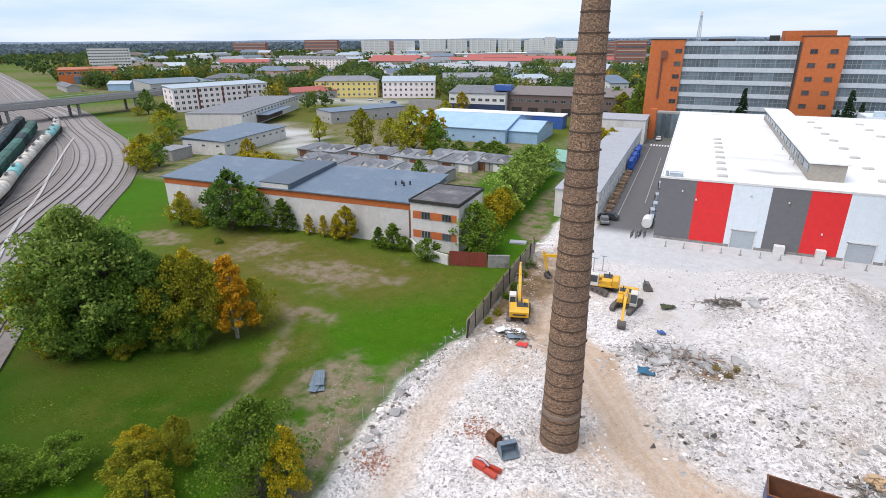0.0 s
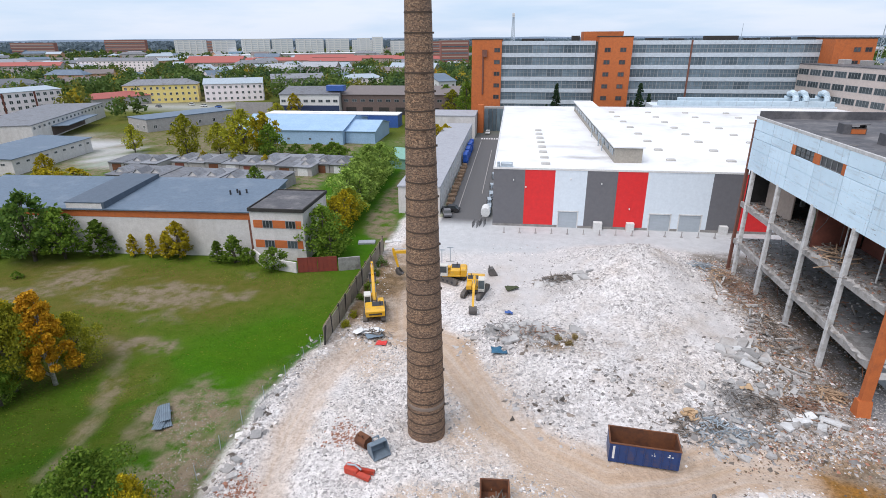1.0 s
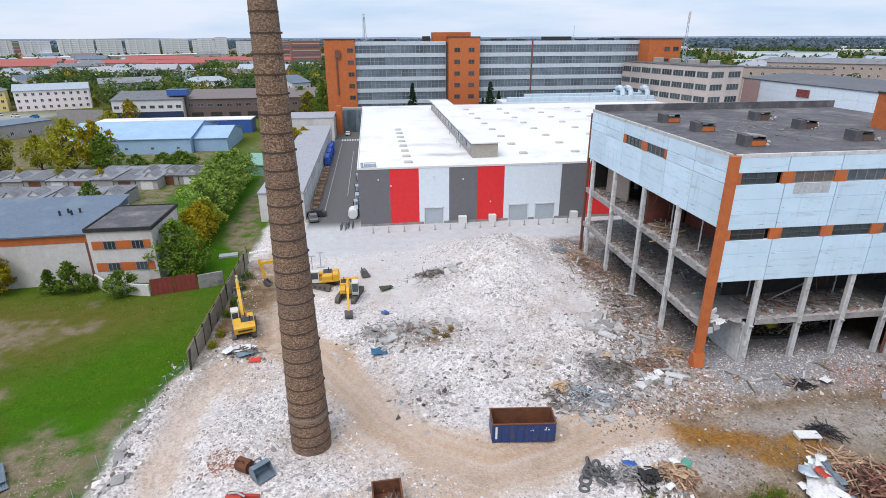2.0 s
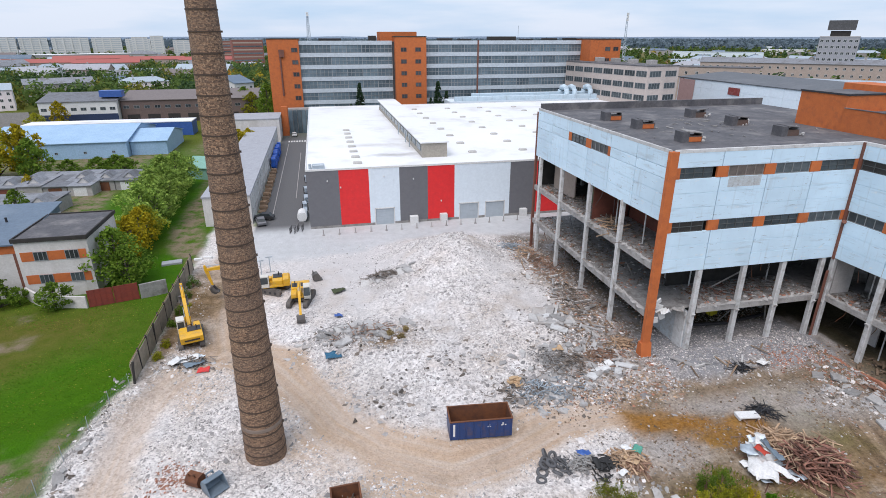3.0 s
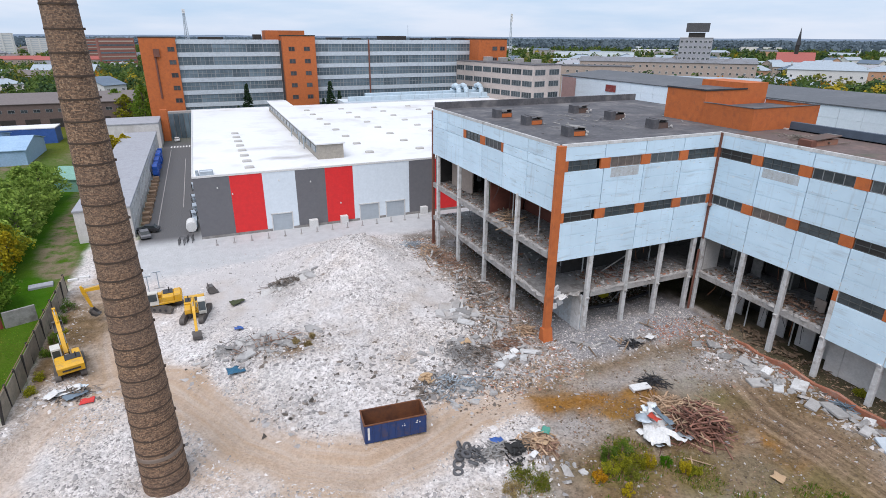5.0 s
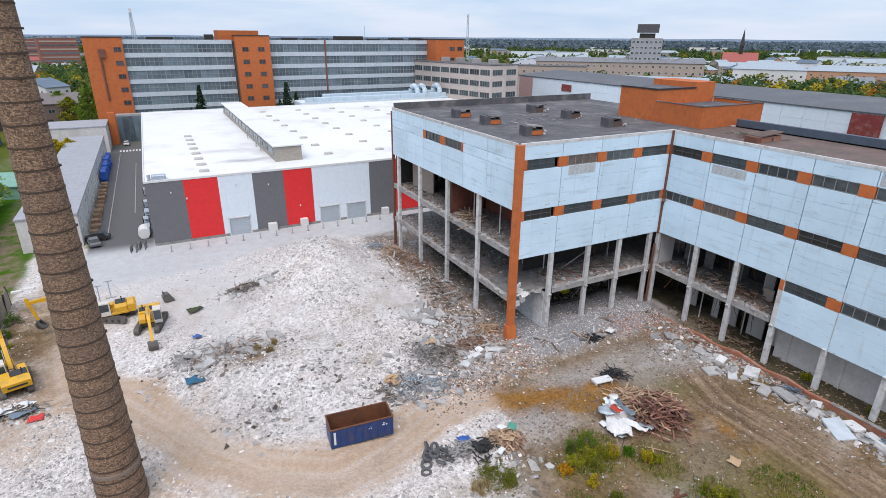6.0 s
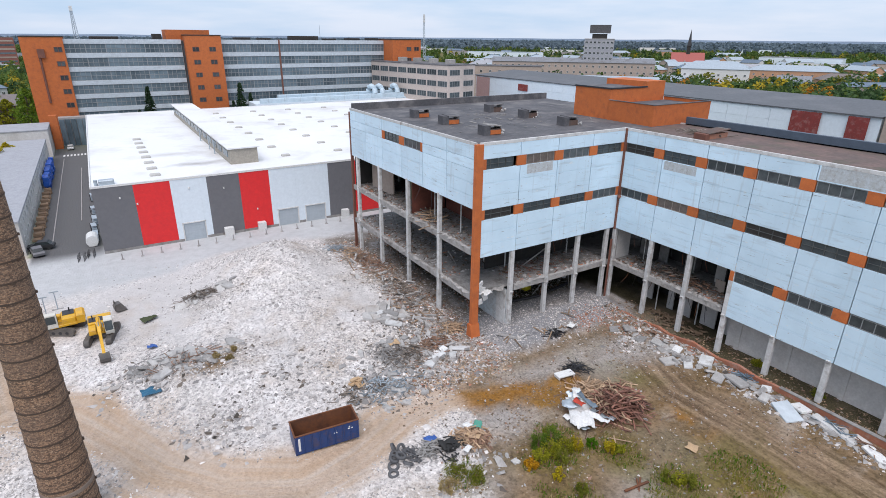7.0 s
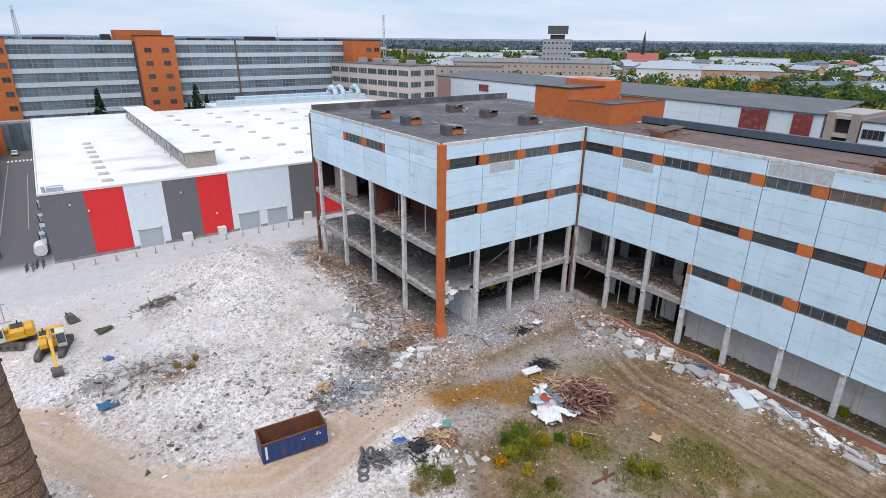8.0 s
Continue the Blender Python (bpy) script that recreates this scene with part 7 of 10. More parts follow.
spots = [(28.4, 59.4, 2.2, 1.8, 16), (31, 49.3, 2.0, 0.8, 9), (3.2, 61.5, 4.2, 1.8, 60), (-2, 62.5, 2.0, 1.2, 14), (8.6, 79.4, 3.0, 1.2, 30), (25, 51, 2.6, 2.6, 34), (-24.2, 40, 0.8, 7, 10), (55.4, 33, 1.2, 3.5, 22), (56.2, 20, 0.9, 8, 34), (24, 50, 4, 3, 24), (30, 57, 2.5, 4, 18), (22, 46, 3, 1.6, 14), (30, 66, 2, 5, 4), (14, 54, 5, 2, 6), (34, 82, 1.5, 4, 5), (25.5, 31.0, 2.0, 1.0, 5), (31.5, 70, 2.2, 10, 10), (31, 52, 3, 2, 6), (55, 40, 1.6, 3, 14), (56, 36, 1.2, 2, 8)]
for cx, cy, sx, sy, k in spots:
    for i in range(k):
        x, y = cx + sx * r_.normal() * 0.7, cy + sy * r_.normal() * 0.7
        if x > 57.8 or math.hypot(x - CHX, y - CHY) < 3:
            continue
        s = (0.35 + 0.8 * r_.random() ** 1.5) * (1.5 if cx == 28.4 else 1.25 if 3 < cx < 9 else 0.8)
        tagged(part("concrete_slab", SLABS[i % 7], None, None, at=pose(x, y, float(heap(x, y)) + 0.1 * s, r_.normal() * 17, r_.normal() * 17, r_.random() * 360) @ Matrix.Diagonal((s, s, 0.7 + 0.5 * s, 1))),
               "broken grey concrete slab lying on the rubble", "concrete slab", "broken slabs")
for x, y, l, w, rot, m in ((29.6, 48.9, 2.3, 0.8, 8, M_COLUMN), (32.9, 49.0, 2.6, 0.75, -35, M_COLUMN), (31.4, 48.2, 1.3, 0.8, 60, M_COLUMN), (28.2, 48.0, 1.6, 1.1, 40, M_COLUMN), (27.4, 60.4, 2.4, 0.9, 25, M_COLUMN), (29.2, 58.4, 2.0, 1.0, -20, M_SLAB), (28.9, 61.2, 1.7, 0.9, 70, M_COLUMN), (26.7, 58.6, 2.6, 0.9, -25, M_SLAB), (27.8, 56.9, 2.2, 1.1, -35, M_COLUMN), (30.4, 60.0, 1.6, 0.7, 5, M_SLAB), (25.3, 53.6, 1.6, 0.9, 30, M_SLAB), (54.6, 39.2, 1.7, 1.3, 20, M_SLAB), (55.2, 41.6, 1.5, 1.2, -30, M_SLAB), (53.6, 42.8, 1.3, 1.1, 50, M_SLAB), (55.8, 37.4, 2.0, 1.4, 15, M_SLAB), (30.8, 49.8, 1.6, 0.9, 20, M_WHITE), (55.4, 21.1, 2.8, 1.8, 62, M_BAND), (57.0, 20.6, 1.7, 1.3, 70, M_WHITE), (56.7, 17.2, 4.2, 1.0, 86, M_COLUMN), (56.4, 13.4, 2.3, 1.0, 70, M_WHITE), (55.0, 10.2, 2.4, 1.0, 78, M_SLAB), (56.2, 11.6, 3.2, 0.4, 66, M_SLAB), (57.4, 9.0, 1.3, 0.9, 30, M_COLUMN), (56.5, 31.2, 1.9, 1.5, 25, M_COLUMN), (56.0, 27.0, 2.6, 1.5, 75, M_SLAB), (55.0, 28.6, 1.6, 1.2, 15, M_SLAB), (53.4, 33.9, 2.0, 1.5, -20, M_SLAB), (57.3, 24.4, 1.2, 1.0, 20, M_WHITE), (54.6, 32.2, 1.5, 1.0, 40, M_COLUMN), (55.6, 23.6, 1.4, 0.9, 10, M_SLAB), (57.4, 15.0, 1.5, 0.8, 80, M_STONES), (56.0, 34.8, 1.3, 1.0, 15, M_WHITE)):
    s = Shape()
    s.bevel_box(-l / 2, l / 2, -w / 2, w / 2, 0, 0.25, b=0.05)
    tagged(part("fallen_panel", s, m, None, at=pose(x, y, float(heap(x, y)) + 0.04, 9 * math.sin(x * 7), 9 * math.sin(y * 5), rot)), "fallen pale concrete facade panel on the ground", "concrete panel", "fallen panels")


# ---- broken beams, posts and bent bars in the debris ----
bm_ = Shape()
bm_.bevel_box(-1.5, 1.3, -0.14, 0.14, -0.14, 0.14, b=0.03)
bm_.prism([(-0.12, -0.1), (0.1, -0.13), (0.05, 0.12)], 1.301, 1.55)
bm_ = bm_.mesh("concrete_beam", M_SLAB)
pl_ = Shape()
pl_.box(-1.3, 1.3, -0.09, 0.09, -0.025, 0.025)
pl_ = pl_.mesh("plank", M_PLANK)
for i in range(96):
    k = i % 5
    cx, cy, sx, sy = ((32.5, 70, 2.2, 10), (33.5, 82, 2.0, 5), (32, 56, 2.6, 4), (44, 47, 6, 1.8), (34.2, 62, 1.5, 6))[k]
    x, y = cx + sx * r_.normal() * 0.7, cy + sy * r_.normal() * 0.7
    if x > 57 or x < 27:
        continue
    s = 0.3 + 0.5 * r_.random()
    beam_ = i % 3 == 0
    tagged(part("concrete_beam" if beam_ else "plank", bm_ if beam_ else pl_, None, None, at=pose(x, y, float(heap(x, y)) + 0.12 + 0.15 * r_.random(), r_.normal() * 12, r_.normal() * 12, r_.random() * 360) @ Matrix.Diagonal((s * 1.2, 0.6 + s * 0.5, 1, 1))),
           "broken grey concrete beam in the debris" if beam_ else "splintered brown plank in the debris", "beam" if beam_ else "plank", "broken beams" if beam_ else "loose planks")


crate_ = Shape()
crate_.bevel_box(-0.8, 0.8, -0.5, 0.5, 0, 1.3, b=0.2)
tagged(part("yellow_sack", crate_, M_YELLOWPL, None, at=pose(51.8, 58.9, float(heap(51.8, 58.9)), 0, 0, 20)), "bulging yellow plastic sack under the first floor", "sack")


# ---- brick plinth of the wing ----
s = Shape()
s.prism([(-20, -0.4), (47.5, -0.4), (46.8, 0.1), (45, 0.3), (43.4, 0.18), (41.2, 0.45), (39.5, 0.7), (38, 0.4), (36.2, 0.62), (34.6, 1.0), (33.2, 0.8), (31, 0.55), (28.4, 0.95), (26, 0.6), (24.4, 0.75), (-20, 0.75)], 58.35, 58.75)
pl = tagged(part("plinth_wall", s, M_PLINTH, None), "low broken red brick plinth wall", "wall", kind="structure")
s = Shape()
s.box(58.3, 58.8, -20, 23.6, 0.754, 0.83)
part("coping", s, M_CONC, pl)


# ---- fence of concrete panels, then wire mesh ----
def build_fence():
    th = thing("concrete_fence", "weathered grey concrete panel fence on dark posts", "fence")
    pm = Shape()
    pm.bevel_box(-0.05, 0.05, 0.06, 2.94, -0.2, 2.55, b=0.02)
    for k in range(4):
        pm.box(-0.08, -0.05, 0.2, 2.8, 0.25 + k * 0.52, 0.6 + k * 0.52)
    pm = pm.mesh("fence_panel", M_FENCE)
    po = Shape()
    po.bevel_box(-0.11, 0.11, -0.1, 0.1, -0.3, 2.95, b=0.03)
    po = po.mesh("post", M_DARKIN)
    for i in range(12):
        y = 58.0 + i * 3.0
        lean = 6 if i == 0 else (i * 37 % 7) - 3
        part("post", po, None, th, at=pose(-22.6, y, 0, 0, lean, 0))
        if i < 11:
            part("fence_panel", pm, None, th, at=pose(-22.6 + 0.02 * (i % 3), y, 0, 0, (i * 53 % 5) - 2, 0))
    s = Shape()
    s.tube([(-22.6, 58, 2.85), (-22.6, 91, 2.8)], 0.05, 6)
    part("top_rail", s, M_WOOD, th)
    th = thing("wire_fence", "sagging green wire mesh fence on thin posts", "fence")
    pts = [(-22.8, 57.2), (-23.6, 53.5), (-24.4, 49.8), (-25.2, 46), (-25.9, 42.2), (-26.2, 38.4), (-26.4, 34.6)]
    for i, (x, y) in enumerate(pts):
        s = Shape()
        s.tube([(0, 0, -0.3), (0.05 * (i % 3 - 1), 0, 1.75)], 0.03, 6)
        part("post", s, M_METAL, th, at=pose(x, y, float(heap(x, y))))
    s = Shape()
    for (ax, ay), (bx, by) in zip(pts[:-1], pts[1:]):
        n = 12
        for k in range(n):
            for up in (0, 1):
                t0, t1 = k / n, (k + 1) / n
                z0 = float(heap(ax + (bx - ax) * t0, ay + (by - ay) * t0))
                s.tube([(ax + (bx - ax) * t0, ay + (by - ay) * t0, z0 + (1.6 if up else 0.05)), (ax + (bx - ax) * t1, ay + (by - ay) * t1, z0 + (0.05 if up else 1.6))], 0.008, 3, caps=False)
        for h in (0.05, 0.8, 1.62):
            s.tube([(ax, ay, float(heap(ax, ay)) + h), (bx, by, float(heap(bx, by)) + h)], 0.01, 3, caps=False)
    part("wire_mesh", s, M_GREENWIRE, th)


build_fence()


# ---- excavators ----
def limb(s, pts, thick, half, k=0):
    """A box-section arm along points in the (y, z) plane."""
    up, dn = [], []
    for i, (y, z) in enumerate(pts):
        a, b = pts[max(i - 1, 0)], pts[min(i + 1, len(pts) - 1)]
        d = Vector((b[0] - a[0], b[1] - a[1])).normalized()
        up.append((y - d.y * thick[i] / 2, z + d.x * thick[i] / 2))
        dn.append((y + d.y * thick[i] / 2, z - d.x * thick[i] / 2))
    n = len(pts)
    s.poly([(x, y, z) for x in (-half, half) for y, z in up + dn],
           [f for i in range(n - 1) for f in ((i, i + 1, 2 * n + i + 1, 2 * n + i), (n + i + 1, n + i, 3 * n + i, 3 * n + i + 1), (i + 1, i, n + i, n + i + 1), (2 * n + i, 2 * n + i + 1, 3 * n + i + 1, 3 * n + i))]
           + [(0, 2 * n, 3 * n, n), (n - 1, 2 * n - 1, 4 * n - 1, 3 * n - 1)], k)


def excavator(x, y, heading, swing, arm, label):
    """arm: knee, boom tip, stick tip in the (y, z) plane of the upper body."""
    z = float(heap(x, y)) + 0.02
    th = thing("excavator", label, "excavator", "excavators", at=pose(x, y, z, 0, 0, heading))
    for sx in (-1.22, 1.22):
        s = Shape()
        out = [(-2.1 + 0.45 * math.cos(a), 0.46 + 0.45 * math.sin(a)) for a in [math.pi / 2 + math.pi * i / 8 for i in range(9)]] + [(2.1 + 0.45 * math.cos(a), 0.46 + 0.45 * math.sin(a)) for a in [-math.pi / 2 + math.pi * i / 8 for i in range(9)]]
        s.prism(list(reversed(out)), sx - 0.3, sx + 0.3)
        for i in range(22):
            yy = -2.15 + i * 0.2
            s.box(sx - 0.31, sx + 0.31, yy - 0.06, yy + 0.06, 0.905, 0.95)
        tr = part("track", s, M_TRACK, th, "dusty steel crawler track")
        s = Shape()
        for i in range(5):
            s.tube([(sx * 1.26, -1.7 + i * 0.85, 0.42), (sx * 1.2, -1.7 + i * 0.85, 0.42)], 0.22, 10)
        part("rollers", s, M_DKMETAL, tr)
    s = Shape()
    s.box(-0.92, 0.92, -0.7, 0.7, 0.4, 0.8)
    s.tube([(0, 0, 0.75), (0, 0, 1.06)], 0.75, 16)
    part("undercarriage", s, M_TRACK, th)
    up = part("upper_body", upper_shape(), [M_YELLOW, M_DKMETAL], th, "yellow", at=pose(0, 0, 0, 0, 0, swing))
    s = Shape()
    out = [(-2.85, 1.1), (-1.95, 1.1), (-1.95, 2.15), (-2.7, 2.15), (-2.95, 1.9)]
    s.prism(out, -1.3, 1.3)
    part("counterweight", s, M_YELLOW, up)
    s = Shape()
    s.box(-0.85, 0.9, -2.962, -2.94, 1.42, 1.62)
    part("lettering", s, M_DKMETAL, up)
    s = Shape()
    s.prism([(0.1, 1.15), (1.75, 1.15), (1.9, 1.6), (1.5, 2.95), (0.1, 2.95)], -1.4, -0.45)
    cab = part("cab", s, M_CABWHITE, up, "operator cab with pale roof")
    s = Shape()
    s.box(-1.42, -1.402, 0.25, 1.45, 1.75, 2.8)
    s.box(-0.448, -0.43, 0.25, 1.45, 1.75, 2.8)
    s.poly([(-1.35, 1.89, 1.7), (-0.5, 1.89, 1.7), (-0.5, 1.55, 2.85), (-1.35, 1.55, 2.85)], [(0, 1, 2, 3)])
    s.box(-1.3, -0.55, 0.075, 0.098, 1.9, 2.75)
    part("glass", s, M_GLASS_D, cab)
    s = Shape()
    s.box(-0.35, 1.2, -1.8, -0.5, 2.19, 2.23)
    part("engine_grille", s, M_DKMETAL, up)
    s = Shape()
    s.tube([(0.75, -1.3, 2.2), (0.75, -1.3, 2.75)], 0.07, 8)
    part("exhaust", s, M_DKMETAL, up)
    (ky, kz), (ty, tz), (ey, ez) = arm
    s = Shape()
    limb(s, [(0.9, 1.75), (0.9 + (ky - 0.9) * 0.5, 1.75 + (kz - 1.75) * 0.55), (ky, kz), (ky + (ty - ky) * 0.5, kz + (tz - kz) * 0.48), (ty, tz)], [0.45, 0.6, 0.72, 0.55, 0.34], 0.21)
    boom = part("boom", s, M_YELLOW, up)
    s = Shape()
    d = Vector((ey - ty, ez - tz)).normalized()
    limb(s, [(ty - d.x * 0.7, tz - d.y * 0.7), (ty, tz), (ey, ez)], [0.25, 0.5, 0.26], 0.16)
    st = part("stick", s, M_YELLOW, up)
    for p, q in ((((1.35, 1.35)), (0.9 + (ky - 0.9) * 0.75, 1.75 + (kz - 1.75) * 0.75 - 0.1)), ((ky + 0.05, kz + 0.45), (ty - d.x * 0.6, tz - d.y * 0.6))):
        s = Shape()
        mid = ((p[0] + q[0]) / 2, (p[1] + q[1]) / 2)
        for sx in (-0.3, 0.3) if p[1] < 1.5 else (0.0,):
            s.tube([(sx, *p), (sx, *mid)], 0.09, 8, 0)
            s.tube([(sx, *mid), (sx, *q)], 0.05, 8, 1)
        part("hydraulic_ram", s, [M_YELLOW, M_METAL], up)
    s = Shape()
    o = [(0.25, 0.1), (0.45, -0.45), (0.25, -1.0), (-0.3, -1.25), (-0.75, -1.0), (-0.35, -0.95), (0.0, -0.75), (0.12, -0.4), (-0.1, 0.1)]
    s.prism([(ey + a, ez + b) for a, b in reversed(o)], -0.55, 0.55)
    for sx in (-0.55, 0.5):
        s.prism([(ey + a, ez + b) for a, b in reversed([(0.0, 0.0), (0.42, -0.45), (0.22, -0.98), (-0.3, -1.22), (-0.72, -1.0)])], sx, sx + 0.05)
    bk = part("bucket", s, M_BUCKET, up)
    for i in range(5):
        s = Shape()
        s.prism([(ey - 0.7, ez - 1.03), (ey - 0.9, ez - 0.95), (ey - 0.72, ez - 0.95)], -0.5 + i * 0.23, -0.4 + i * 0.23)
        part("tooth", s, M_DKMETAL, bk)
    return th


def upper_shape():
    s = Shape()
    s.bevel_box(-1.35, 1.35, -1.95, 1.0, 1.06, 1.35, b=0.06)
    s.bevel_box(-1.32, 1.32, -1.94, -0.3, 1.352, 2.18, b=0.15)
    s.bevel_box(0.5, 1.32, -0.28, 1.4, 1.352, 1.9, b=0.08)
    s.box(-0.3, -0.22, 0.2, 1.1, 1.35, 2.1, 1)
    s.box(0.26, 0.34, 0.2, 1.1, 1.35, 2.1, 1)
    return s


excavator(-18.3, 67.0, 12, 4, ((3.2, 4.3), (5.7, 5.2), (7.0, 3.2)), "yellow tracked excavator standing by the concrete fence, boom raised")
excavator(-9.3, 79.8, 60, 33, ((4.0, 4.8), (8.7, 4.5), (8.1, 1.9)), "yellow tracked excavator reaching sideways, bucket near the ground")
excavator(-4.7, 75.2, 165, 16, ((3.0, 3.9), (5.4, 3.4), (7.0, 1.3)), "yellow tracked excavator with its bucket in the rubble")


# ---- skips ----
def skip(x, y, rot, l, w, h, outer, inner, label, filled=False):
    th = thing("skip_container", label, "skip", "skips", at=pose(x, y, float(heap(x, y)) + 0.02, 0, 0, rot))
    t = 0.07
    s = Shape()
    for a, b, c, d in ((-l / 2, l / 2, -w / 2, -w / 2 + t), (-l / 2, l / 2, w / 2 - t, w / 2), (-l / 2, -l / 2 + t, -w / 2 + t, w / 2 - t), (l / 2 - t, l / 2, -w / 2 + t, w / 2 - t)):
        s.box(a, b, c, d, 0.12, h)
    s.box(-l / 2 + t, l / 2 - t, -w / 2 + t, w / 2 - t, 0.12, 0.2)
    part("body", s, outer, th)
    s = Shape()
    for a, b, c, d in ((-l / 2 + t, l / 2 - t, -w / 2 + t + 0.002, -w / 2 + t + 0.02), (-l / 2 + t, l / 2 - t, w / 2 - t - 0.02, w / 2 - t - 0.002), (-l / 2 + t + 0.002, -l / 2 + t + 0.02, -w / 2 + t + 0.021, w / 2 - t - 0.021), (l / 2 - t - 0.02, l / 2 - t - 0.002, -w / 2 + t + 0.021, w / 2 - t - 0.021)):
        s.box(a, b, c, d, 0.204, h - 0.02)
    s.box(-l / 2 + t + 0.02, l / 2 - t - 0.02, -w / 2 + t + 0.02, w / 2 - t - 0.02, 0.204, 0.23)
    part("lining", s, inner, th, "rusty inside")
    s = Shape()
    for a, b, c, d in ((-l / 2 - 0.05, l / 2 + 0.05, -w / 2 - 0.05, -w / 2 + t + 0.03), (-l / 2 - 0.05, l / 2 + 0.05, w / 2 - t - 0.03, w / 2 + 0.05), (-l / 2 - 0.05, -l / 2 + t + 0.03, -w / 2 + t + 0.031, w / 2 - t - 0.031), (l / 2 - t - 0.03, l / 2 + 0.05, -w / 2 + t + 0.031, w / 2 - t - 0.031)):
        s.bevel_box(a, b, c, d, h, h + 0.09, b=0.02)
    part("rim", s, M_RUST, th, "rusty top rim")
    n = round(l / 0.75)
    rib = Shape()
    rib.bevel_box(-0.05, 0.05, -0.07, 0, 0.15, h - 0.02, b=0.02)
    rib = rib.mesh("rib", outer)
    for i in range(n + 1):
        for side in (-1, 1):
            part("rib", rib, None, th, at=pose(-l / 2 + 0.08 + (l - 0.16) * i / n, side * w / 2, 0, 0, 0, 0 if side < 0 else 180))
    for a in (-0.45, 0.45):
        s = Shape()
        s.box(-l / 2, l / 2, a - 0.09, a + 0.09, 0, 0.118)
        part("runner", s, M_DKMETAL, th)
    for a, b, z0 in ((l * 0.1, 0.32, 1.35), (l * 0.32, 0.5, 1.42)):
        s = Shape()
        s.box(a, a + b, -w / 2 - 0.012, -w / 2 - 0.004, z0, z0 + 0.12)
        s.box(a + 0.1, a + b * 0.7, -w / 2 - 0.012, -w / 2 - 0.004, z0 + 0.17, z0 + 0.34)
        part("lettering", s, M_WHITE, th)
    s = Shape()
    s.box(-l / 2 + 0.3, -l / 2 + 0.5, -w / 2 - 0.012, -w / 2 - 0.004, 0.5, 1.9)
    part("lettering", s, M_WHITE, th)
    return th


skip(13.0, 42.3, -5.5, 6.1, 2.45, 2.15, M_BLUE, M_RUST, "open blue steel skip with a rusty inside, empty")
sc = skip(-0.25, 34.0, 3, 2.4, 4.6, 1.5, M_DKMETAL, M_RUST, "small dark steel skip half full of scrap")


def sticks(name, label, cx, cy, n, spread, length, thick, m, seed, height, z0=None, aim=None):
    """A heap of thin bars lying across each other."""
    r = np.random.default_rng(seed)
    s = Shape()
    for i in range(n):
        px, py = r.normal() * spread[0] * 0.45, r.normal() * spread[1] * 0.45
        hz = height * max(0.0, 1 - (px / spread[0]) ** 2 - (py / spread[1]) ** 2) * r.random()
        a = r.random() * 3.14 if aim is None else aim + r.normal() * 0.5
        l = length * (0.5 + 0.7 * r.random())
        t = thick * (0.6 + 0.8 * r.random())
        s.box(-l / 2, l / 2, -t, t, -t * 0.6, t * 0.6, m=Matrix.Translation((px, py, hz + t)) @ Euler((r.normal() * 0.2, r.normal() * 0.14, a)).to_matrix().to_4x4())
    z = float(heap(cx, cy)) if z0 is None else z0
    return tagged(part(name, s, m, None, at=pose(cx, cy, z + 0.02)), label, "debris heap", kind="stuff")


sticks("scrap_filling", "tangled scrap laths inside the small skip", -0.25, 34.0, 60, (1.0, 1.8), 1.6, 0.04, M_STONES_D, 3, 0.6, z0=0.6)
sticks("timber_heap", "heap of rusty laths and broken timber", 41.0, 30.8, 330, (3.0, 2.8), 2.3, 0.055, M_REBAR, 4, 2.6)
sticks("timber_heap", "pale broken laths thrown over the rusty heap", 41.2, 31.4, 110, (3.2, 2.8), 2.2, 0.05, M_PALEWOOD, 64, 2.9)
sticks("timber_heap", "loose pale broken boards beside the heap", 40.8, 34.2, 170, (2.3, 2.0), 1.7, 0.06, M_PALEWOOD, 5, 1.0)
sticks("timber_heap", "dark laths strewn round the heap", 40.5, 31.5, 60, (4.6, 4.4), 2.0, 0.03, M_WOOD, 65, 0.3)
sticks("rubbish_heap", "grey boards and bars in a rubbish heap beside tyres", 20.8, 35.6, 90, (2.0, 1.5), 0.9, 0.05, M_CONC, 66, 0.6)
sticks("rubbish_heap", "black plastic strips in a rubbish heap", 22.8, 34.9, 50, (1.6, 1.4), 0.8, 0.06, M_RUBBER, 67, 0.6)
sticks("rubbish_heap", "pale laths and board scraps in a rubbish heap", 25.4, 35.2, 130, (1.9, 1.7), 1.2, 0.06, M_PALEWOOD, 68, 0.8)
sticks("rubbish_heap", "grey rags and laths by the tyres", 18.8, 36.0, 36, (1.2, 1.4), 0.8, 0.05, M_TYRE, 69, 0.6)
sticks("rubbish_heap", "dark laths and rags under white plastic sheets", -17.2, 60.9, 90, (2.2, 1.1), 1.0, 0.05, M_STONES_D, 85, 0.5)
sticks("roof_debris", "splintered boards lying on the felt roof by a vent", 67.0, 43.5, 60, (2.6, 3.2), 1.4, 0.06, M_STONES_D, 86, 0.5, z0=TOPZ - 0.34)
sticks("roof_debris", "rotten boards lying on the felt roof", 67.0, 17.5, 50, (2.6, 3.0), 1.4, 0.06, M_WOOD, 87, 0.5, z0=TOPZ - 0.34)
sticks("roof_debris", "bits of board scattered on the dark roof", 52, 68, 60, (14, 12), 0.9, 0.05, M_CONC, 88, 0.05, z0=TOPZ - 0.34)
sticks("fallen_pole", "rusty channel iron lying on the mud", 34.0, 22.6, 3, (0.6, 0.3), 2.6, 0.1, M_RUST, 70, 0.1, aim=0.1)
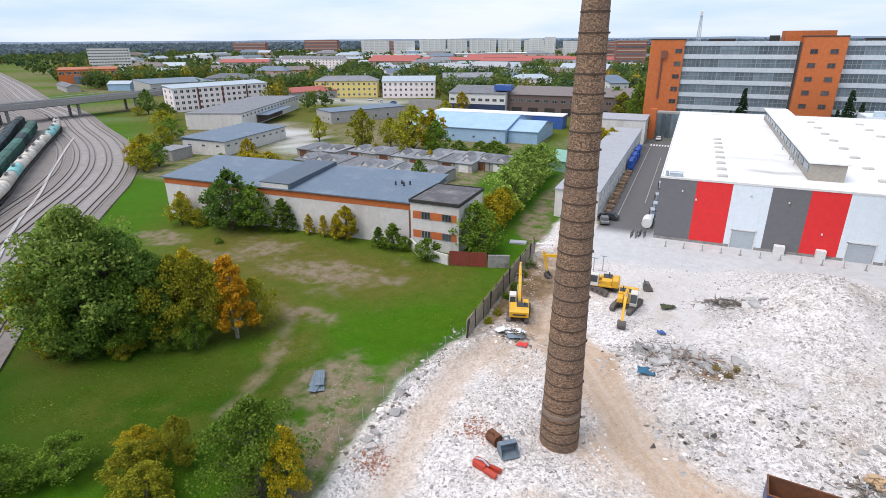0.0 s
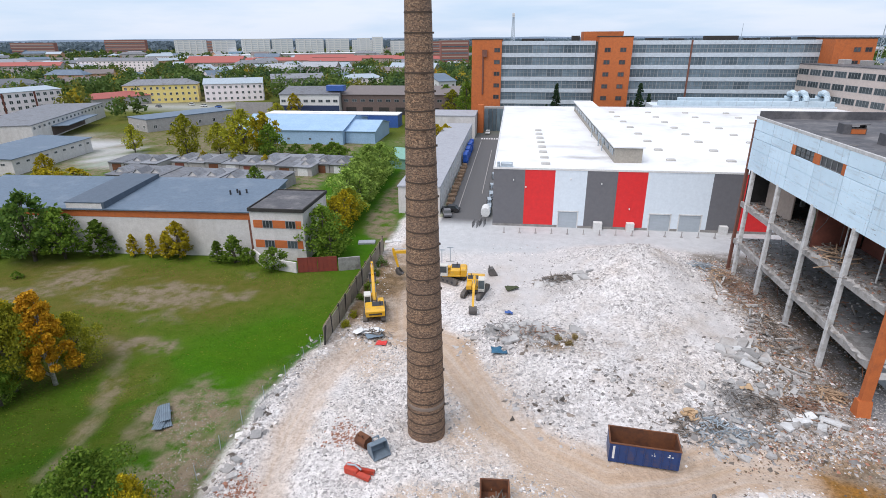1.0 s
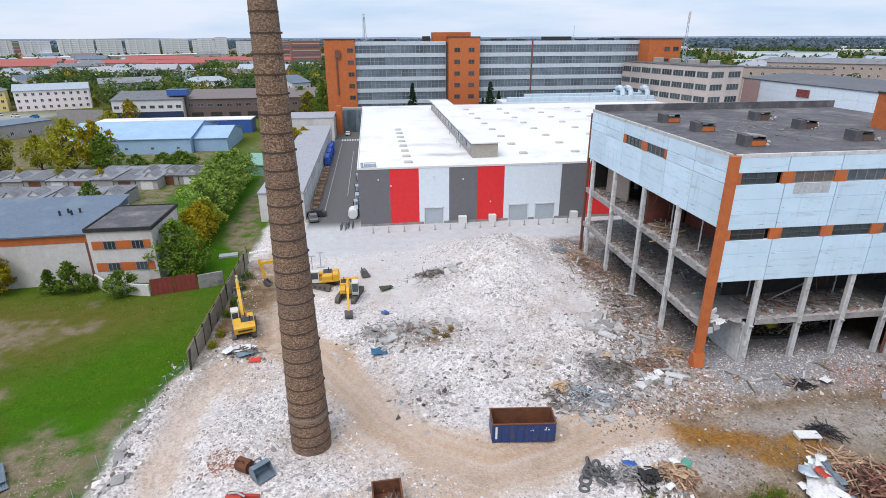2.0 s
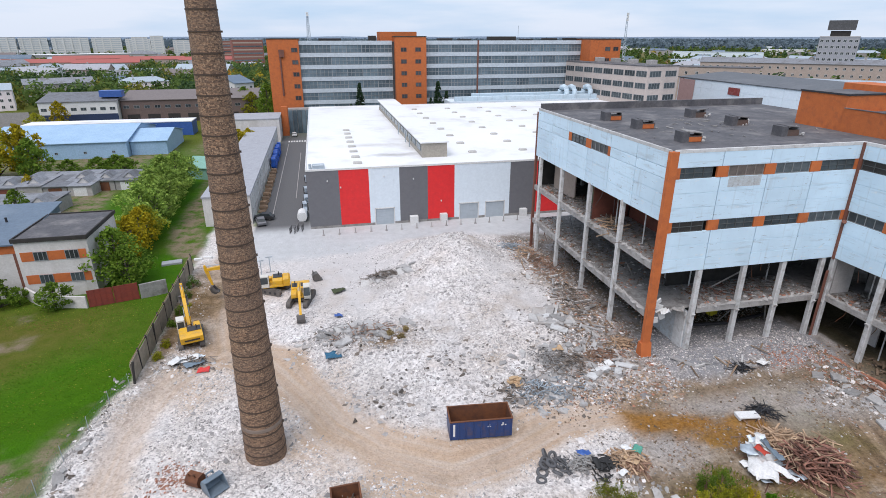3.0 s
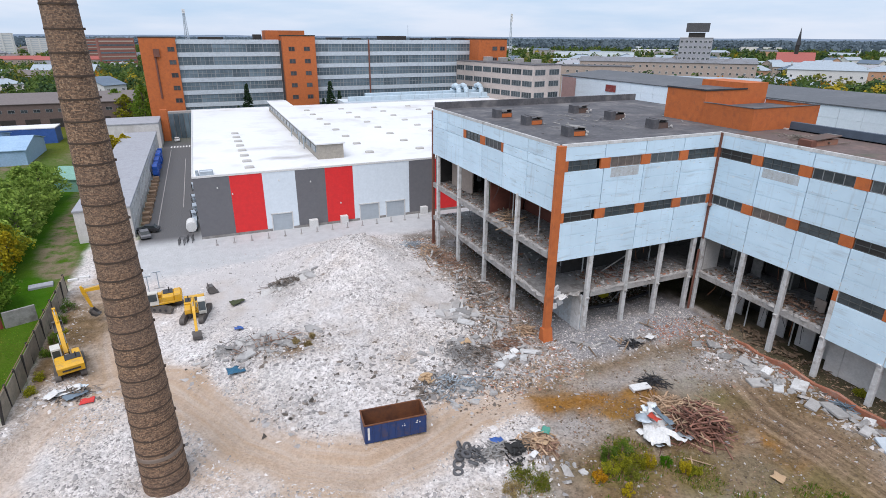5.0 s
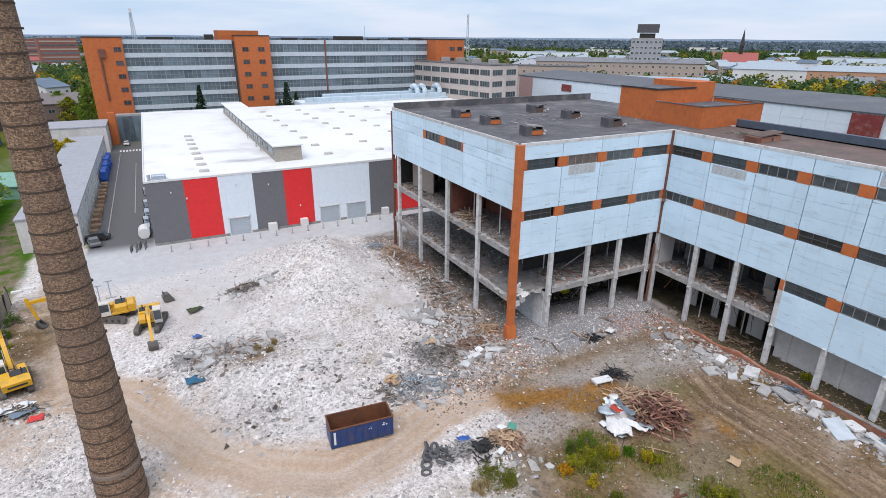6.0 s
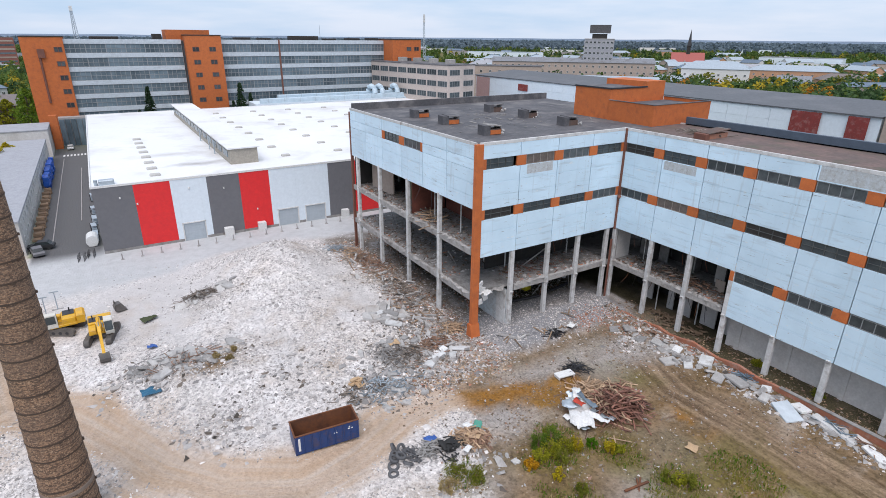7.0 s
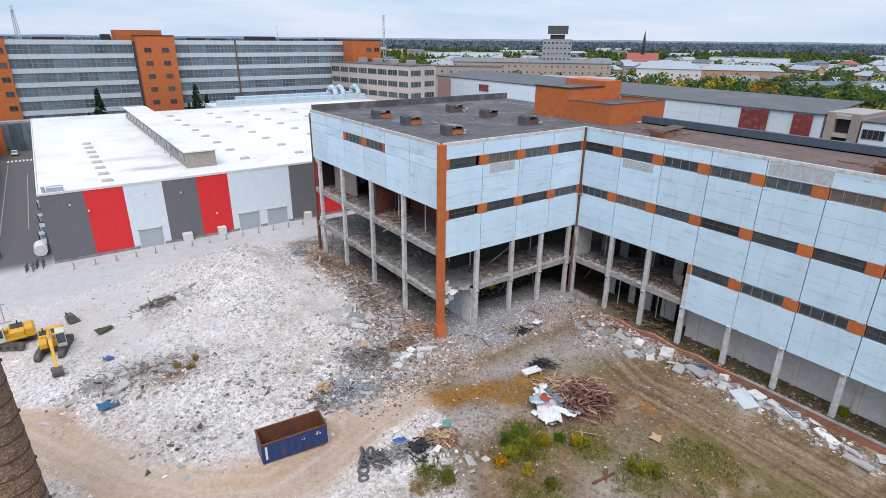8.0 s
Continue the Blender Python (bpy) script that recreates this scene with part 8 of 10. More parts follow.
sticks("floor_timber", "broken boards and laths on the upper open floor", 38.8, 70, 150, (2.6, 15), 1.2, 0.05, M_STONES_D, 71, 0.7, z0=12.1)
sticks("floor_timber", "pale splintered boards on the upper open floor", 38.0, 64.5, 36, (1.8, 4), 2.2, 0.06, M_PALEWOOD, 72, 0.9, z0=12.1)
sticks("floor_timber", "broken boards on the lower open floor", 38.8, 72, 100, (2.4, 14), 1.0, 0.05, M_STONES_D, 73, 0.5, z0=6.0)
sticks("floor_timber", "smashed boards and red laths on the first floor", 49.5, 54.2, 60, (6.0, 2.2), 1.0, 0.05, M_REBAR, 74, 0.5, z0=6.0)
sticks("floor_timber", "grey boards and pipes on the first floor", 51.5, 54.0, 90, (7.0, 2.2), 1.4, 0.05, M_GREYMASON, 75, 0.6, z0=6.0)
sticks("floor_timber", "splintered furniture boards on the wing floor", 63.6, 41.5, 150, (2.0, 8), 1.0, 0.06, M_STONES_D, 76, 1.0, z0=6.0)
sticks("floor_timber", "pale boards on the wing floor", 63.2, 39.5, 60, (1.8, 6), 1.0, 0.07, M_WOOD, 77, 0.8, z0=6.0)
sticks("floor_timber", "old planks behind the brick plinth", 61.8, 39, 70, (2.2, 8), 1.1, 0.1, M_PLANK, 78, 0.6)
sticks("timber_heap", "brown boards and branches at the foot of the columns", 33.0, 66, 200, (2.6, 9), 1.1, 0.045, M_STONES_D, 79, 0.7)
sticks("timber_heap", "pale splinters at the foot of the columns", 32.4, 83, 90, (2.6, 4), 1.0, 0.045, M_PALEWOOD, 80, 0.7)
sticks("timber_heap", "yellowish boards beside the orange pier", 34.6, 53.4, 60, (1.6, 1.2), 1.5, 0.06, M_PALEWOOD, 81, 0.6)
sticks("steel_tangle", "brown bars and splinters in the concrete heap", 3.4, 61.2, 60, (5.0, 2.2), 1.3, 0.035, M_WOOD, 82, 0.9)
sticks("steel_tangle", "dark bars in the concrete heap", 1.5, 61.8, 60, (5.0, 2.0), 1.0, 0.04, M_CONC, 83, 0.8)
sticks("steel_tangle", "grey bars and laths in the debris by the field", 26.0, 51.0, 130, (3.6, 3.2), 1.2, 0.04, M_STONES_D, 84, 0.6)
sticks("steel_tangle", "tangle of dark reinforcing steel on the rubble", 8.6, 79.2, 170, (3.2, 1.4), 1.8, 0.03, M_STONES_D, 6, 0.7)
sticks("steel_tangle", "tangle of grey steel scrap on the rubble", 24.5, 52.5, 130, (2.6, 3.6), 1.2, 0.035, M_GREYMASON, 7, 0.6)
sticks("timber_heap", "broken boards and laths by the columns", 33.4, 78, 180, (2.4, 8), 1.1, 0.045, M_WOOD, 8, 0.7)
sticks("steel_tangle", "bent steel bars lying by a board", 42.6, 38.6, 60, (1.6, 1.2), 2.4, 0.03, M_DKMETAL, 9, 0.6)
sticks("steel_tangle", "black bent steel scrap in the rubble", 45.8, 45.8, 60, (1.0, 0.8), 1.2, 0.04, M_DKMETAL, 10, 0.5)
sticks("steel_tangle", "blue-grey twisted steel scrap in the rubble", 21.0, 46.8, 170, (5.0, 3.2), 0.8, 0.05, M_SCRAP, 91, 0.5)
sticks("steel_tangle", "dark laths and scrap in the rubble", 18.6, 47.2, 70, (3.6, 2.4), 0.9, 0.05, M_STONES_D, 92, 0.5)
sticks("timber_heap", "tan board scraps in the rubble", 18.8, 48.4, 26, (0.9, 0.8), 0.8, 0.12, M_TAN, 93, 0.5)
sticks("steel_tangle", "grey and brown laths in front of the orange pier", 30.5, 51.6, 130, (3.4, 2.0), 1.0, 0.045, M_WOOD, 94, 0.5)
sticks("steel_tangle", "blue-grey scrap strewn below the columns", 31.0, 86.0, 150, (3.2, 2.6), 1.1, 0.05, M_SCRAP, 95, 0.6)
sticks("fallen_pole", "long pale pole lying on the mud", 37.2, 27.6, 2, (0.2, 0.3), 4.6, 0.05, M_PALEWOOD, 96, 0.2, aim=1.75)
sticks("timber_heap", "splintered boards among rubbish", 25.6, 34.4, 60, (1.5, 1.0), 1.6, 0.06, M_WOOD, 11, 0.5)
for i, (x, y, l) in enumerate(((56.9, 17.5, 3), (57.0, 13.5, 3.5), (57.3, 27, 2), (56.4, 38, 2))):
    sticks("steel_tangle", "bars and laths along the brick plinth", x, y, 26, (0.7, 1.5), l * 0.7, 0.04, M_WOOD if i % 2 else M_BLUEGREY, 12 + i, 0.5, aim=1.57)


# ---- crumpled sheets, tarpaulins, tyres, loose parts ----
def crumpled(name, label, cat, x, y, w, l, m, seed, rot=0, rise=0.35, n=12, dz=0.05):
    """A buckled sheet with thickness."""
    r = np.random.default_rng(seed)
    off = r.random() * 50
    gx, gy = np.meshgrid(np.linspace(-w / 2, w / 2, n), np.linspace(-l / 2, l / 2, n))
    gz = rise * (fnoise(gx + off, gy + off, 0.9, seed) + 0.5 * np.abs(fnoise(gx * 1.0 + off, gy - off, 0.45, seed + 1) - 0.5))
    gx = gx + 0.25 * (fnoise(gx, gy + off, 1.1, seed + 4) - 0.5)
    gy = gy + 0.5 * (fnoise(gx + off, gy, 1.0, seed + 5) - 0.5)
    v = np.concatenate([np.stack([gx, gy, gz], -1).reshape(-1, 3), np.stack([gx, gy, gz - 0.03], -1).reshape(-1, 3)])
    i = np.arange(n * n).reshape(n, n)
    f = np.stack([i[:-1, :-1], i[:-1, 1:], i[1:, 1:], i[1:, :-1]], -1).reshape(-1, 4)
    rim = np.concatenate([i[0, :], i[1:, -1], i[-1, -2::-1], i[-2:0:-1, 0]])
    side = np.stack([rim, rim + n * n, np.roll(rim, -1) + n * n, np.roll(rim, -1)], -1)
    fs = np.concatenate([f, f[:, ::-1] + n * n, side])
    return tagged(part(name, facets(name, v, fs, [m]), None, None, at=pose(x, y, float(heap(x, y)) + dz, 0, 0, rot)), label, cat)


crumpled("sheet_metal_scrap", "crumpled white sheet metal beside the timber heap", "scrap metal", 36.5, 31.9, 2.3, 4.8, M_WHITE, 1, -35, 1.3, n=18)
crumpled("sheet_metal_scrap", "torn white sheet metal beside the timber heap", "scrap metal", 37.9, 34.0, 1.6, 2.0, M_CLAD_W, 2, -20, 1.9, n=16)
for i, (x, y, w, l, m, rot, rise, dz) in enumerate(((35.6, 30.8, 0.8, 2.4, M_METAL, -20, 0.7, 0.1), (37.2, 30.4, 0.7, 2.8, M_WHITE, 25, 0.8, 0.4), (36.0, 33.0, 1.2, 1.4, M_METAL, 60, 1.2, 0.5), (37.9, 32.4, 0.5, 2.6, M_BLUEGREY, -10, 0.9, 0.9), (36.8, 32.4, 0.9, 1.0, M_RED, 15, 0.7, 1.1), (38.0, 33.9, 1.0, 1.5, M_WHITE, -35, 1.3, 0.7), (35.2, 32.2, 1.0, 0.7, M_WHITE, 0, 0.5, 0.1))):
    crumpled("sheet_metal_scrap", ("bent grey sheet metal strip", "torn white sheet strip", "buckled grey sheet piece", "blue-grey steel strip", "dull red sheet piece", "torn white sheet piece", "small white sheet piece")[i] + " in the scrap heap", "scrap metal", x, y, w, l, m, 30 + i, rot, rise, n=8, dz=dz)
crumpled("sheet_metal_scrap", "bent pale sheet metal strip on the heap", "scrap metal", 38.4, 31.0, 0.8, 3.4, M_METAL, 3, 15, 0.8)
crumpled("plastic_sheet", "white plastic sheets on a rubbish heap", "plastic sheet", -17.6, 61.2, 2.6, 1.3, M_WHITE, 4, 10, 0.5, dz=0.25)
crumpled("plastic_sheet", "torn white plastic sheet on a rubbish heap", "plastic sheet", -18.8, 60.6, 1.6, 1.2, M_WHITE, 41, 50, 0.6, dz=0.2)
crumpled("plastic_sheet", "small white plastic sheet by a rubbish heap", "plastic sheet", -16.4, 61.6, 1.3, 0.9, M_CLAD_W, 42, -20, 0.5, dz=0.15)
crumpled("plastic_sheet", "grey-blue plastic sheet on a rubbish heap", "plastic sheet", -16.6, 60.3, 2.4, 1.1, M_BLUEGREY, 5, 30, 0.4, dz=0.15)
crumpled("red_sheet", "bright red plastic sheet on the ground", "plastic sheet", -15.5, 59.0, 1.3, 1.0, M_REDSHEET, 6, 5, 0.2)
crumpled("tarpaulin", "crumpled blue tarpaulin on the rubble", "tarpaulin", -0.6, 57.8, 1.9, 1.4, M_PLASTIC_B, 7, 0, 0.6)
crumpled("tarpaulin", "small blue plastic lump on the rubble", "tarpaulin", 0.4, 68.3, 1.1, 0.8, M_PLASTIC_V, 8, 0, 0.8)
crumpled("camouflage_sheet", "dark green sheet heaped on the ground", "tarpaulin", 0.8, 76.8, 1.9, 1.3, M_DKGREEN, 9, 20, 0.7)
crumpled("plastic_sheet", "blue plastic scrap among tyres", "plastic sheet", 21.6, 36.8, 1.3, 0.7, M_PLASTIC_V, 10, 0, 0.5)
crumpled("plastic_sheet", "black plastic scrap among rubbish", "plastic sheet", 22.6, 35.2, 1.6, 1.5, M_RUBBER, 11, 0, 0.8)
crumpled("plastic_sheet", "green plastic scrap on a rubbish heap", "plastic sheet", 26.4, 35.8, 1.0, 0.8, M_GREENPL, 12, 40, 0.5, dz=0.4)
crumpled("plastic_sheet", "white plastic scrap on a rubbish heap", "plastic sheet", 25.6, 36.3, 0.8, 0.8, M_WHITE, 13, 10, 0.5, dz=0.4)
crumpled("cardboard_sheet", "sagging tan board on a rubbish heap", "board", 25.2, 35.0, 0.7, 1.7, M_TAN, 14, 30, 0.5, dz=0.3)
crumpled("plastic_sheet", "white panel among black rubbish", "plastic sheet", 23.9, 33.7, 0.9, 0.5, M_WHITE, 15, 20, 0.2, dz=0.3)
crumpled("cardboard_sheet", "torn yellowish foam sheet on the mud", "board", 42.4, 23.0, 1.2, 1.0, M_TAN, 16, 20, 0.3)
crumpled("plastic_sheet", "white crumpled sheet by the columns", "plastic sheet", 48.6, 45.6, 1.4, 1.0, M_WHITE, 17, 20, 0.7)
sh_ = crumpled("hanging_sheet", "torn white sheet hanging over the broken floor edge", "sheet", 37.9, 51.0, 1.3, 1.8, M_WHITE, 20, 10, 1.4)
sh_.location.z = 5.2
crumpled("yellow_sack", "bright yellow sack on the concrete floor", "sack", 45.3, 55.6, 1.2, 0.8, M_YELLOWPL, 18, 0, 1.0)
crumpled("brown_sheet", "tan cardboard scraps in the debris", "board", 26.0, 53.4, 1.4, 1.1, M_TAN, 19, 0, 0.4)
s = Shape()
s.bevel_box(-1.35, 0.9, -0.55, 0.55, 0.25, 0.38, b=0.02)
s.box(-1.3, -1.15, -0.5, 0.5, 0, 0.25)
s.box(0.7, 0.85, -0.5, 0.5, 0, 0.25)
tagged(part("white_board", s, M_WHITE, None, at=pose(40.6, 38.2, float(heap(40.6, 38.2)), 0, 0, -8)), "white board resting on blocks on the mud", "board")


def tyre(x, y, r, tilt, rot, dz=0.0):
    s = Shape()
    n, prof = 20, [(0.55, -0.2), (0.9, -0.24), (1.0, -0.15), (1.0, 0.15), (0.9, 0.24), (0.55, 0.2)]
    s.poly([(a * r * math.cos(2 * math.pi * j / n), a * r * math.sin(2 * math.pi * j / n), b * r) for j in range(n) for a, b in prof],
           [(j * 6 + i, ((j + 1) % n) * 6 + i, ((j + 1) % n) * 6 + (i + 1) % 6, j * 6 + (i + 1) % 6) for j in range(n) for i in range(6)])
    tagged(part("tyre", s, M_TYRE, None, at=pose(x, y, float(heap(x, y)) + 0.24 * r + dz, tilt, 0, rot)), "worn grey-black tyre lying in a heap", "tyre", "tyres")


for a in ((17.0, 35.6, 0.55, 15, 0, 0), (17.7, 36.6, 0.55, 20, 40, 0.1), (17.9, 37.4, 0.5, 65, 70, 0.3), (16.6, 34.8, 0.5, 5, 10, 0), (18.5, 37.0, 0.5, 60, 20, 0.2), (17.3, 36.1, 0.5, 25, 60, 0.35), (18.9, 36.1, 0.55, 12, 30, 0.0), (18.2, 35.0, 0.5, 40, 130, 0.15), (17.9, 35.9, 0.52, 18, 80, 0.5)):
    tyre(*a)


def loose_bucket(x, y, rot, m, w=1.3, label="loose steel excavator bucket lying on the rubble"):
    th = thing("excavator_bucket", label, "excavator bucket", "loose buckets", at=pose(x, y, float(heap(x, y)) + 0.1, 0, 0, rot))
    s = Shape()
    o = [(0.65, 0.0), (0.9, 0.25), (0.95, 0.75), (0.7, 1.15), (0.1, 1.2), (0.1, 1.12), (0.65, 1.06), (0.86, 0.72), (0.8, 0.3), (0.6, 0.08), (-0.6, 0.08), (-0.6, 0.0)]
    s.prism(o, -w / 2, w / 2)
    part("shell", s, m, th)
    for sx in (-w / 2, w / 2 - 0.05):
        s = Shape()
        s.prism([(-0.55, 0.0), (0.65, 0.0), (0.9, 0.25), (0.95, 0.75), (0.7, 1.15), (0.1, 1.18)], sx, sx + 0.05)
        part("side_plate", s, m, th)
    s = Shape()
    s.tube([(-0.3, 0.75, 1.2), (-0.3, 0.75, 1.5), (0.3, 0.75, 1.5), (0.3, 0.75, 1.2)], 0.08, 6)
    part("lug", s, m, th)


loose_bucket(-12.6, 40.6, 150, M_RUST, 1.3, "rusty brown excavator bucket lying on the rubble")
loose_bucket(-11.0, 39.2, 40, M_BLUEGREY, 1.7, "blue-grey steel excavator bucket lying on the rubble")
loose_bucket(-2.2, 82.5, 100, M_BUCKET, 1.2, "dark excavator bucket standing on the apron")
th = thing("hydraulic_shear", "orange-red hydraulic demolition shear lying on the rubble", "demolition tool", at=pose(-12.2, 36.8, float(heap(-12.2, 36.8)) + 0.05, 0, 0, -14))
s = Shape()
s.bevel_box(-1.5, -0.1, -0.4, 0.4, 0.05, 0.75, b=0.12)
part("body", s, M_RED, th)
for a in (-1, 1):
    s = Shape()
    s.prism([(0.1 * a, 0.1), (0.55 * a, 0.15), (0.5 * a, 0.4), (0.12 * a, 0.5)], -0.1, 1.2, m=Matrix.Rotation(radians(6 * a), 4, "Z"))
    part("jaw", s, M_RED, th)
s = Shape()
s.tube([(-1.3, 0, 0.75), (-0.5, 0, 0.95), (0.1, 0, 0.6)], 0.09, 8)
part("hydraulic_ram", s, M_METAL, th)
th = thing("metal_sheet_stack", "stack of blue-grey corrugated metal sheets on the grass", "metal sheets", at=pose(-34.5, 42.1, float(heap(-34.5, 42.1)) + 0.05, 0, 0, 27))
for i in range(5):
    s = Shape()
    up = [(-0.65 + k * 0.13, 0.05 * (k % 2)) for k in range(11)]
    s.prism([(y, z) for y, z in up] + [(y, z + 0.025) for y, z in reversed(up)], -1.5, 1.5, m=Matrix.Rotation(radians(90), 4, "Z") @ Matrix.Diagonal((1, 0.75, 1, 1)))
    part("metal_sheet", s, M_BLUEGREY, th, at=pose(0.3 * math.sin(i * 2.1), 0.6 * math.sin(i * 3.7), i * 0.09, 0, 4 * (i % 2), 14 * math.sin(i * 1.7)))


# ---- buildings round the site ----
FOOT = []  # footprints kept clear of trees: x, y, radius


def building(name, label, x, y, rot, w, d, h, wall, roof, form="flat", rise=2.0, storeys=2, bays=6, win=(1.4, 1.5), first=1.2, frame_m=None, ends=True, sides=("front",), chimneys=0, group="", glass=None, z0=0.0):
    """A house: walls, roof, windows one by one. Local x along the front, y inwards."""
    th = thing(name, label, "building", group, at=pose(x, y, z0, 0, 0, rot))
    s = Shape()
    if form == "gable":
        s.poly([(0, 0, -0.5), (w, 0, -0.5), (w, d, -0.5), (0, d, -0.5), (0, 0, h), (w, 0, h), (w, d, h), (0, d, h), (0, d / 2, h + rise - 0.05), (w, d / 2, h + rise - 0.05)],
               [(0, 1, 5, 4), (1, 2, 6, 9, 5), (2, 3, 7, 6), (3, 0, 4, 8, 7), (3, 2, 1, 0)])
    else:
        s.box(0, w, 0, d, -0.5, h)
    part("wall", s, wall, th)
    s = Shape()
    o = 0.45
    if form == "gable":
        for a, b in ((-o, d / 2), (d + o, d / 2)):
            k = 1 if a < 0 else -1
            za = h - rise * o / (d / 2)
            q = [(a, za), (b, h + rise), (b, h + rise + 0.18), (a, za + 0.18)]
            s.prism(q if k > 0 else list(reversed(q)), -o, w + o)
    elif form == "hip":
        r = min(d / 2, w / 2) * 0.95
        s.poly([(-o, -o, h), (w + o, -o, h), (w + o, d + o, h), (-o, d + o, h), (r, d / 2, h + rise), (w - r, d / 2, h + rise), (-o, -o, h - 0.2), (w + o, -o, h - 0.2), (w + o, d + o, h - 0.2), (-o, d + o, h - 0.2)],
               [(0, 1, 5, 4), (1, 2, 5), (2, 3, 4, 5), (3, 0, 4), (6, 7, 1, 0), (7, 8, 2, 1), (8, 9, 3, 2), (9, 6, 0, 3), (9, 8, 7, 6)])
    elif form == "mono":
        s.prism([(-o, h), (d + o, h + rise), (d + o, h + rise + 0.22), (-o, h + 0.22)], -o, w + o)
        s.prism([(0.02, h - 0.3), (d - 0.02, h - 0.3), (d - 0.02, h + rise)], 0.02, w - 0.02)
    else:
        s.bevel_box(-0.15, w + 0.15, -0.15, d + 0.15, h + 0.004, h + 0.35, b=0.05)
    part("roof", s, roof, th)
    for i in range(chimneys):
        s = Shape()
        cx, cz = w * (i + 0.7) / (chimneys + 0.4), h + (rise if form != "flat" else 0)
        s.bevel_box(cx - 0.5, cx + 0.5, d / 2 - 0.4, d / 2 + 0.4, cz - 1.0, cz + 1.3, b=0.05)
        part("roof_chimney", s, M_GREYW, th)
    if storeys:
        ww, wh = win
        me = sash("window", ww, wh, 2 if ww < 3 else 4, 1, 0.09, -0.06, 0.03, [glass or M_GLASS_D, frame_m or M_WHITE], x0=-ww / 2)
        sh = (h - first * 0.5) / storeys
        for k in range(storeys):
            z = first + k * sh
            if "front" in sides:
                for i in range(bays):
                    part("window", me, None, th, at=pose(w * (i + 0.5) / bays, -0.02, z))
            if "back" in sides:
                for i in range(bays):
                    part("window", me, None, th, at=pose(w * (i + 0.5) / bays, d + 0.02, z, 0, 0, 180))
            if ends:
                n = max(1, round(d / 6))
                for i in range(n):
                    part("window", me, None, th, at=pose(w + 0.02, d * (i + 0.5) / n, z, 0, 0, 90))
                    part("window", me, None, th, at=pose(-0.02, d * (i + 0.5) / n, z, 0, 0, -90))
    c, sn = math.cos(radians(rot)), math.sin(radians(rot))
    n = max(1, round(w / max(d, 6)))
    for i in range(n):
        u, v = w * (i + 0.5) / n, d / 2
        FOOT.append((x + c * u - sn * v, y + sn * u + c * v, max(d, w / n) * 0.62 + 2))
    return th


# the long whitewashed building with a brick band
th = building("store_building", "long whitewashed store with a brick band and blue-grey roof", -104.5, 83.2, 2.3, 60.3, 17, 8.3, M_RENDER_W, M_BLUEROOF, "mono", 1.4, storeys=0)
s = Shape()
s.box(0.0, 60.3, -0.06, -0.004, 7.0, 8.2)
s.box(-0.06, -0.004, -0.06, 17, 6.6, 8.2)
part("brick_band", s, M_OBRICK, th, "orange brick band under the eaves")
s = Shape()
s.box(26.5, 33.2, -0.25, 0.2, 8.2, 9.45)
part("raised_wall", s, M_RENDER_W, th)
s = Shape()
s.prism([(-0.3, 8.3), (17.2, 9.4), (17.2, 10.7), (-0.3, 9.7)], 33.22, 33.7)
s.prism([(-0.3, 9.5), (17.2, 10.5), (17.2, 10.65), (-0.3, 9.65)], 26.3, 33.2)
part("parapet", s, M_BLUEDARK, th, "dark blue-grey sheeted parapet")
s = Shape()
s.box(59.5, 60.3, -0.1, -0.062, -0.3, 7.0)
part("brick_edge", s, M_RUSTB, th)
for i in range(4):
    s = Shape()
    s.tube([(53 + i * 0.9, 8 + (i % 2), 8.8), (53 + i * 0.9, 8 + (i % 2), 10.0)], 0.18, 8)
    part("roof_vent", s, M_DKMETAL, th)
th = building("gatehouse", "two-storey whitewashed gatehouse with orange brick window bands", -44.3, 84.8, 0, 9.5, 12.2, 8.9, M_RENDER_W, M_BITUMEN, "flat", storeys=0)
for z in (2.3, 5.9):
    s = Shape()
    s.box(0.5, 9.1, -0.05, -0.004, z, z + 1.4)
    bnd = part("brick_band", s, M_OBRICK, th)
    for x in (2.2, 6.3):
        part("window", sash("window", 1.8, 1.4, 3, 1, 0.07, -0.05, 0.03, [M_GLASS_D, M_FRAME]), None, bnd, at=pose(x, -0.07, z))
s = Shape()
for a, b, c, d in ((-0.2, 9.7, -0.25, 0.0), (-0.2, 0.0, 0.01, 12.3), (9.5, 9.7, 0.01, 12.3), (-0.2, 9.7, 12.31, 12.5)):
    s.box(a, b, c, d, 8.85, 9.45)
part("parapet", s, M_DARKIN, th)
# gate and yard wall
th = thing("yard_gate", "rusty red sheet metal yard gate, closed", "gate", at=pose(-34.4, 79.6, 0, 0, 0, 14.2))
for i in range(2):
    s = Shape()
    s.box(i * 3.25 + 0.03, i * 3.25 + 3.2, -0.03, 0.03, 0.1, 2.7)
    leaf = part("gate_leaf", s, M_REDGATE, th)
    for k in range(5):
        s = Shape()
        s.box(i * 3.25 + 0.1 + k * 0.72, i * 3.25 + 0.2 + k * 0.72, -0.07, -0.032, 0.1, 2.7)
        part("gate_rib", s, M_REDGATE, leaf)
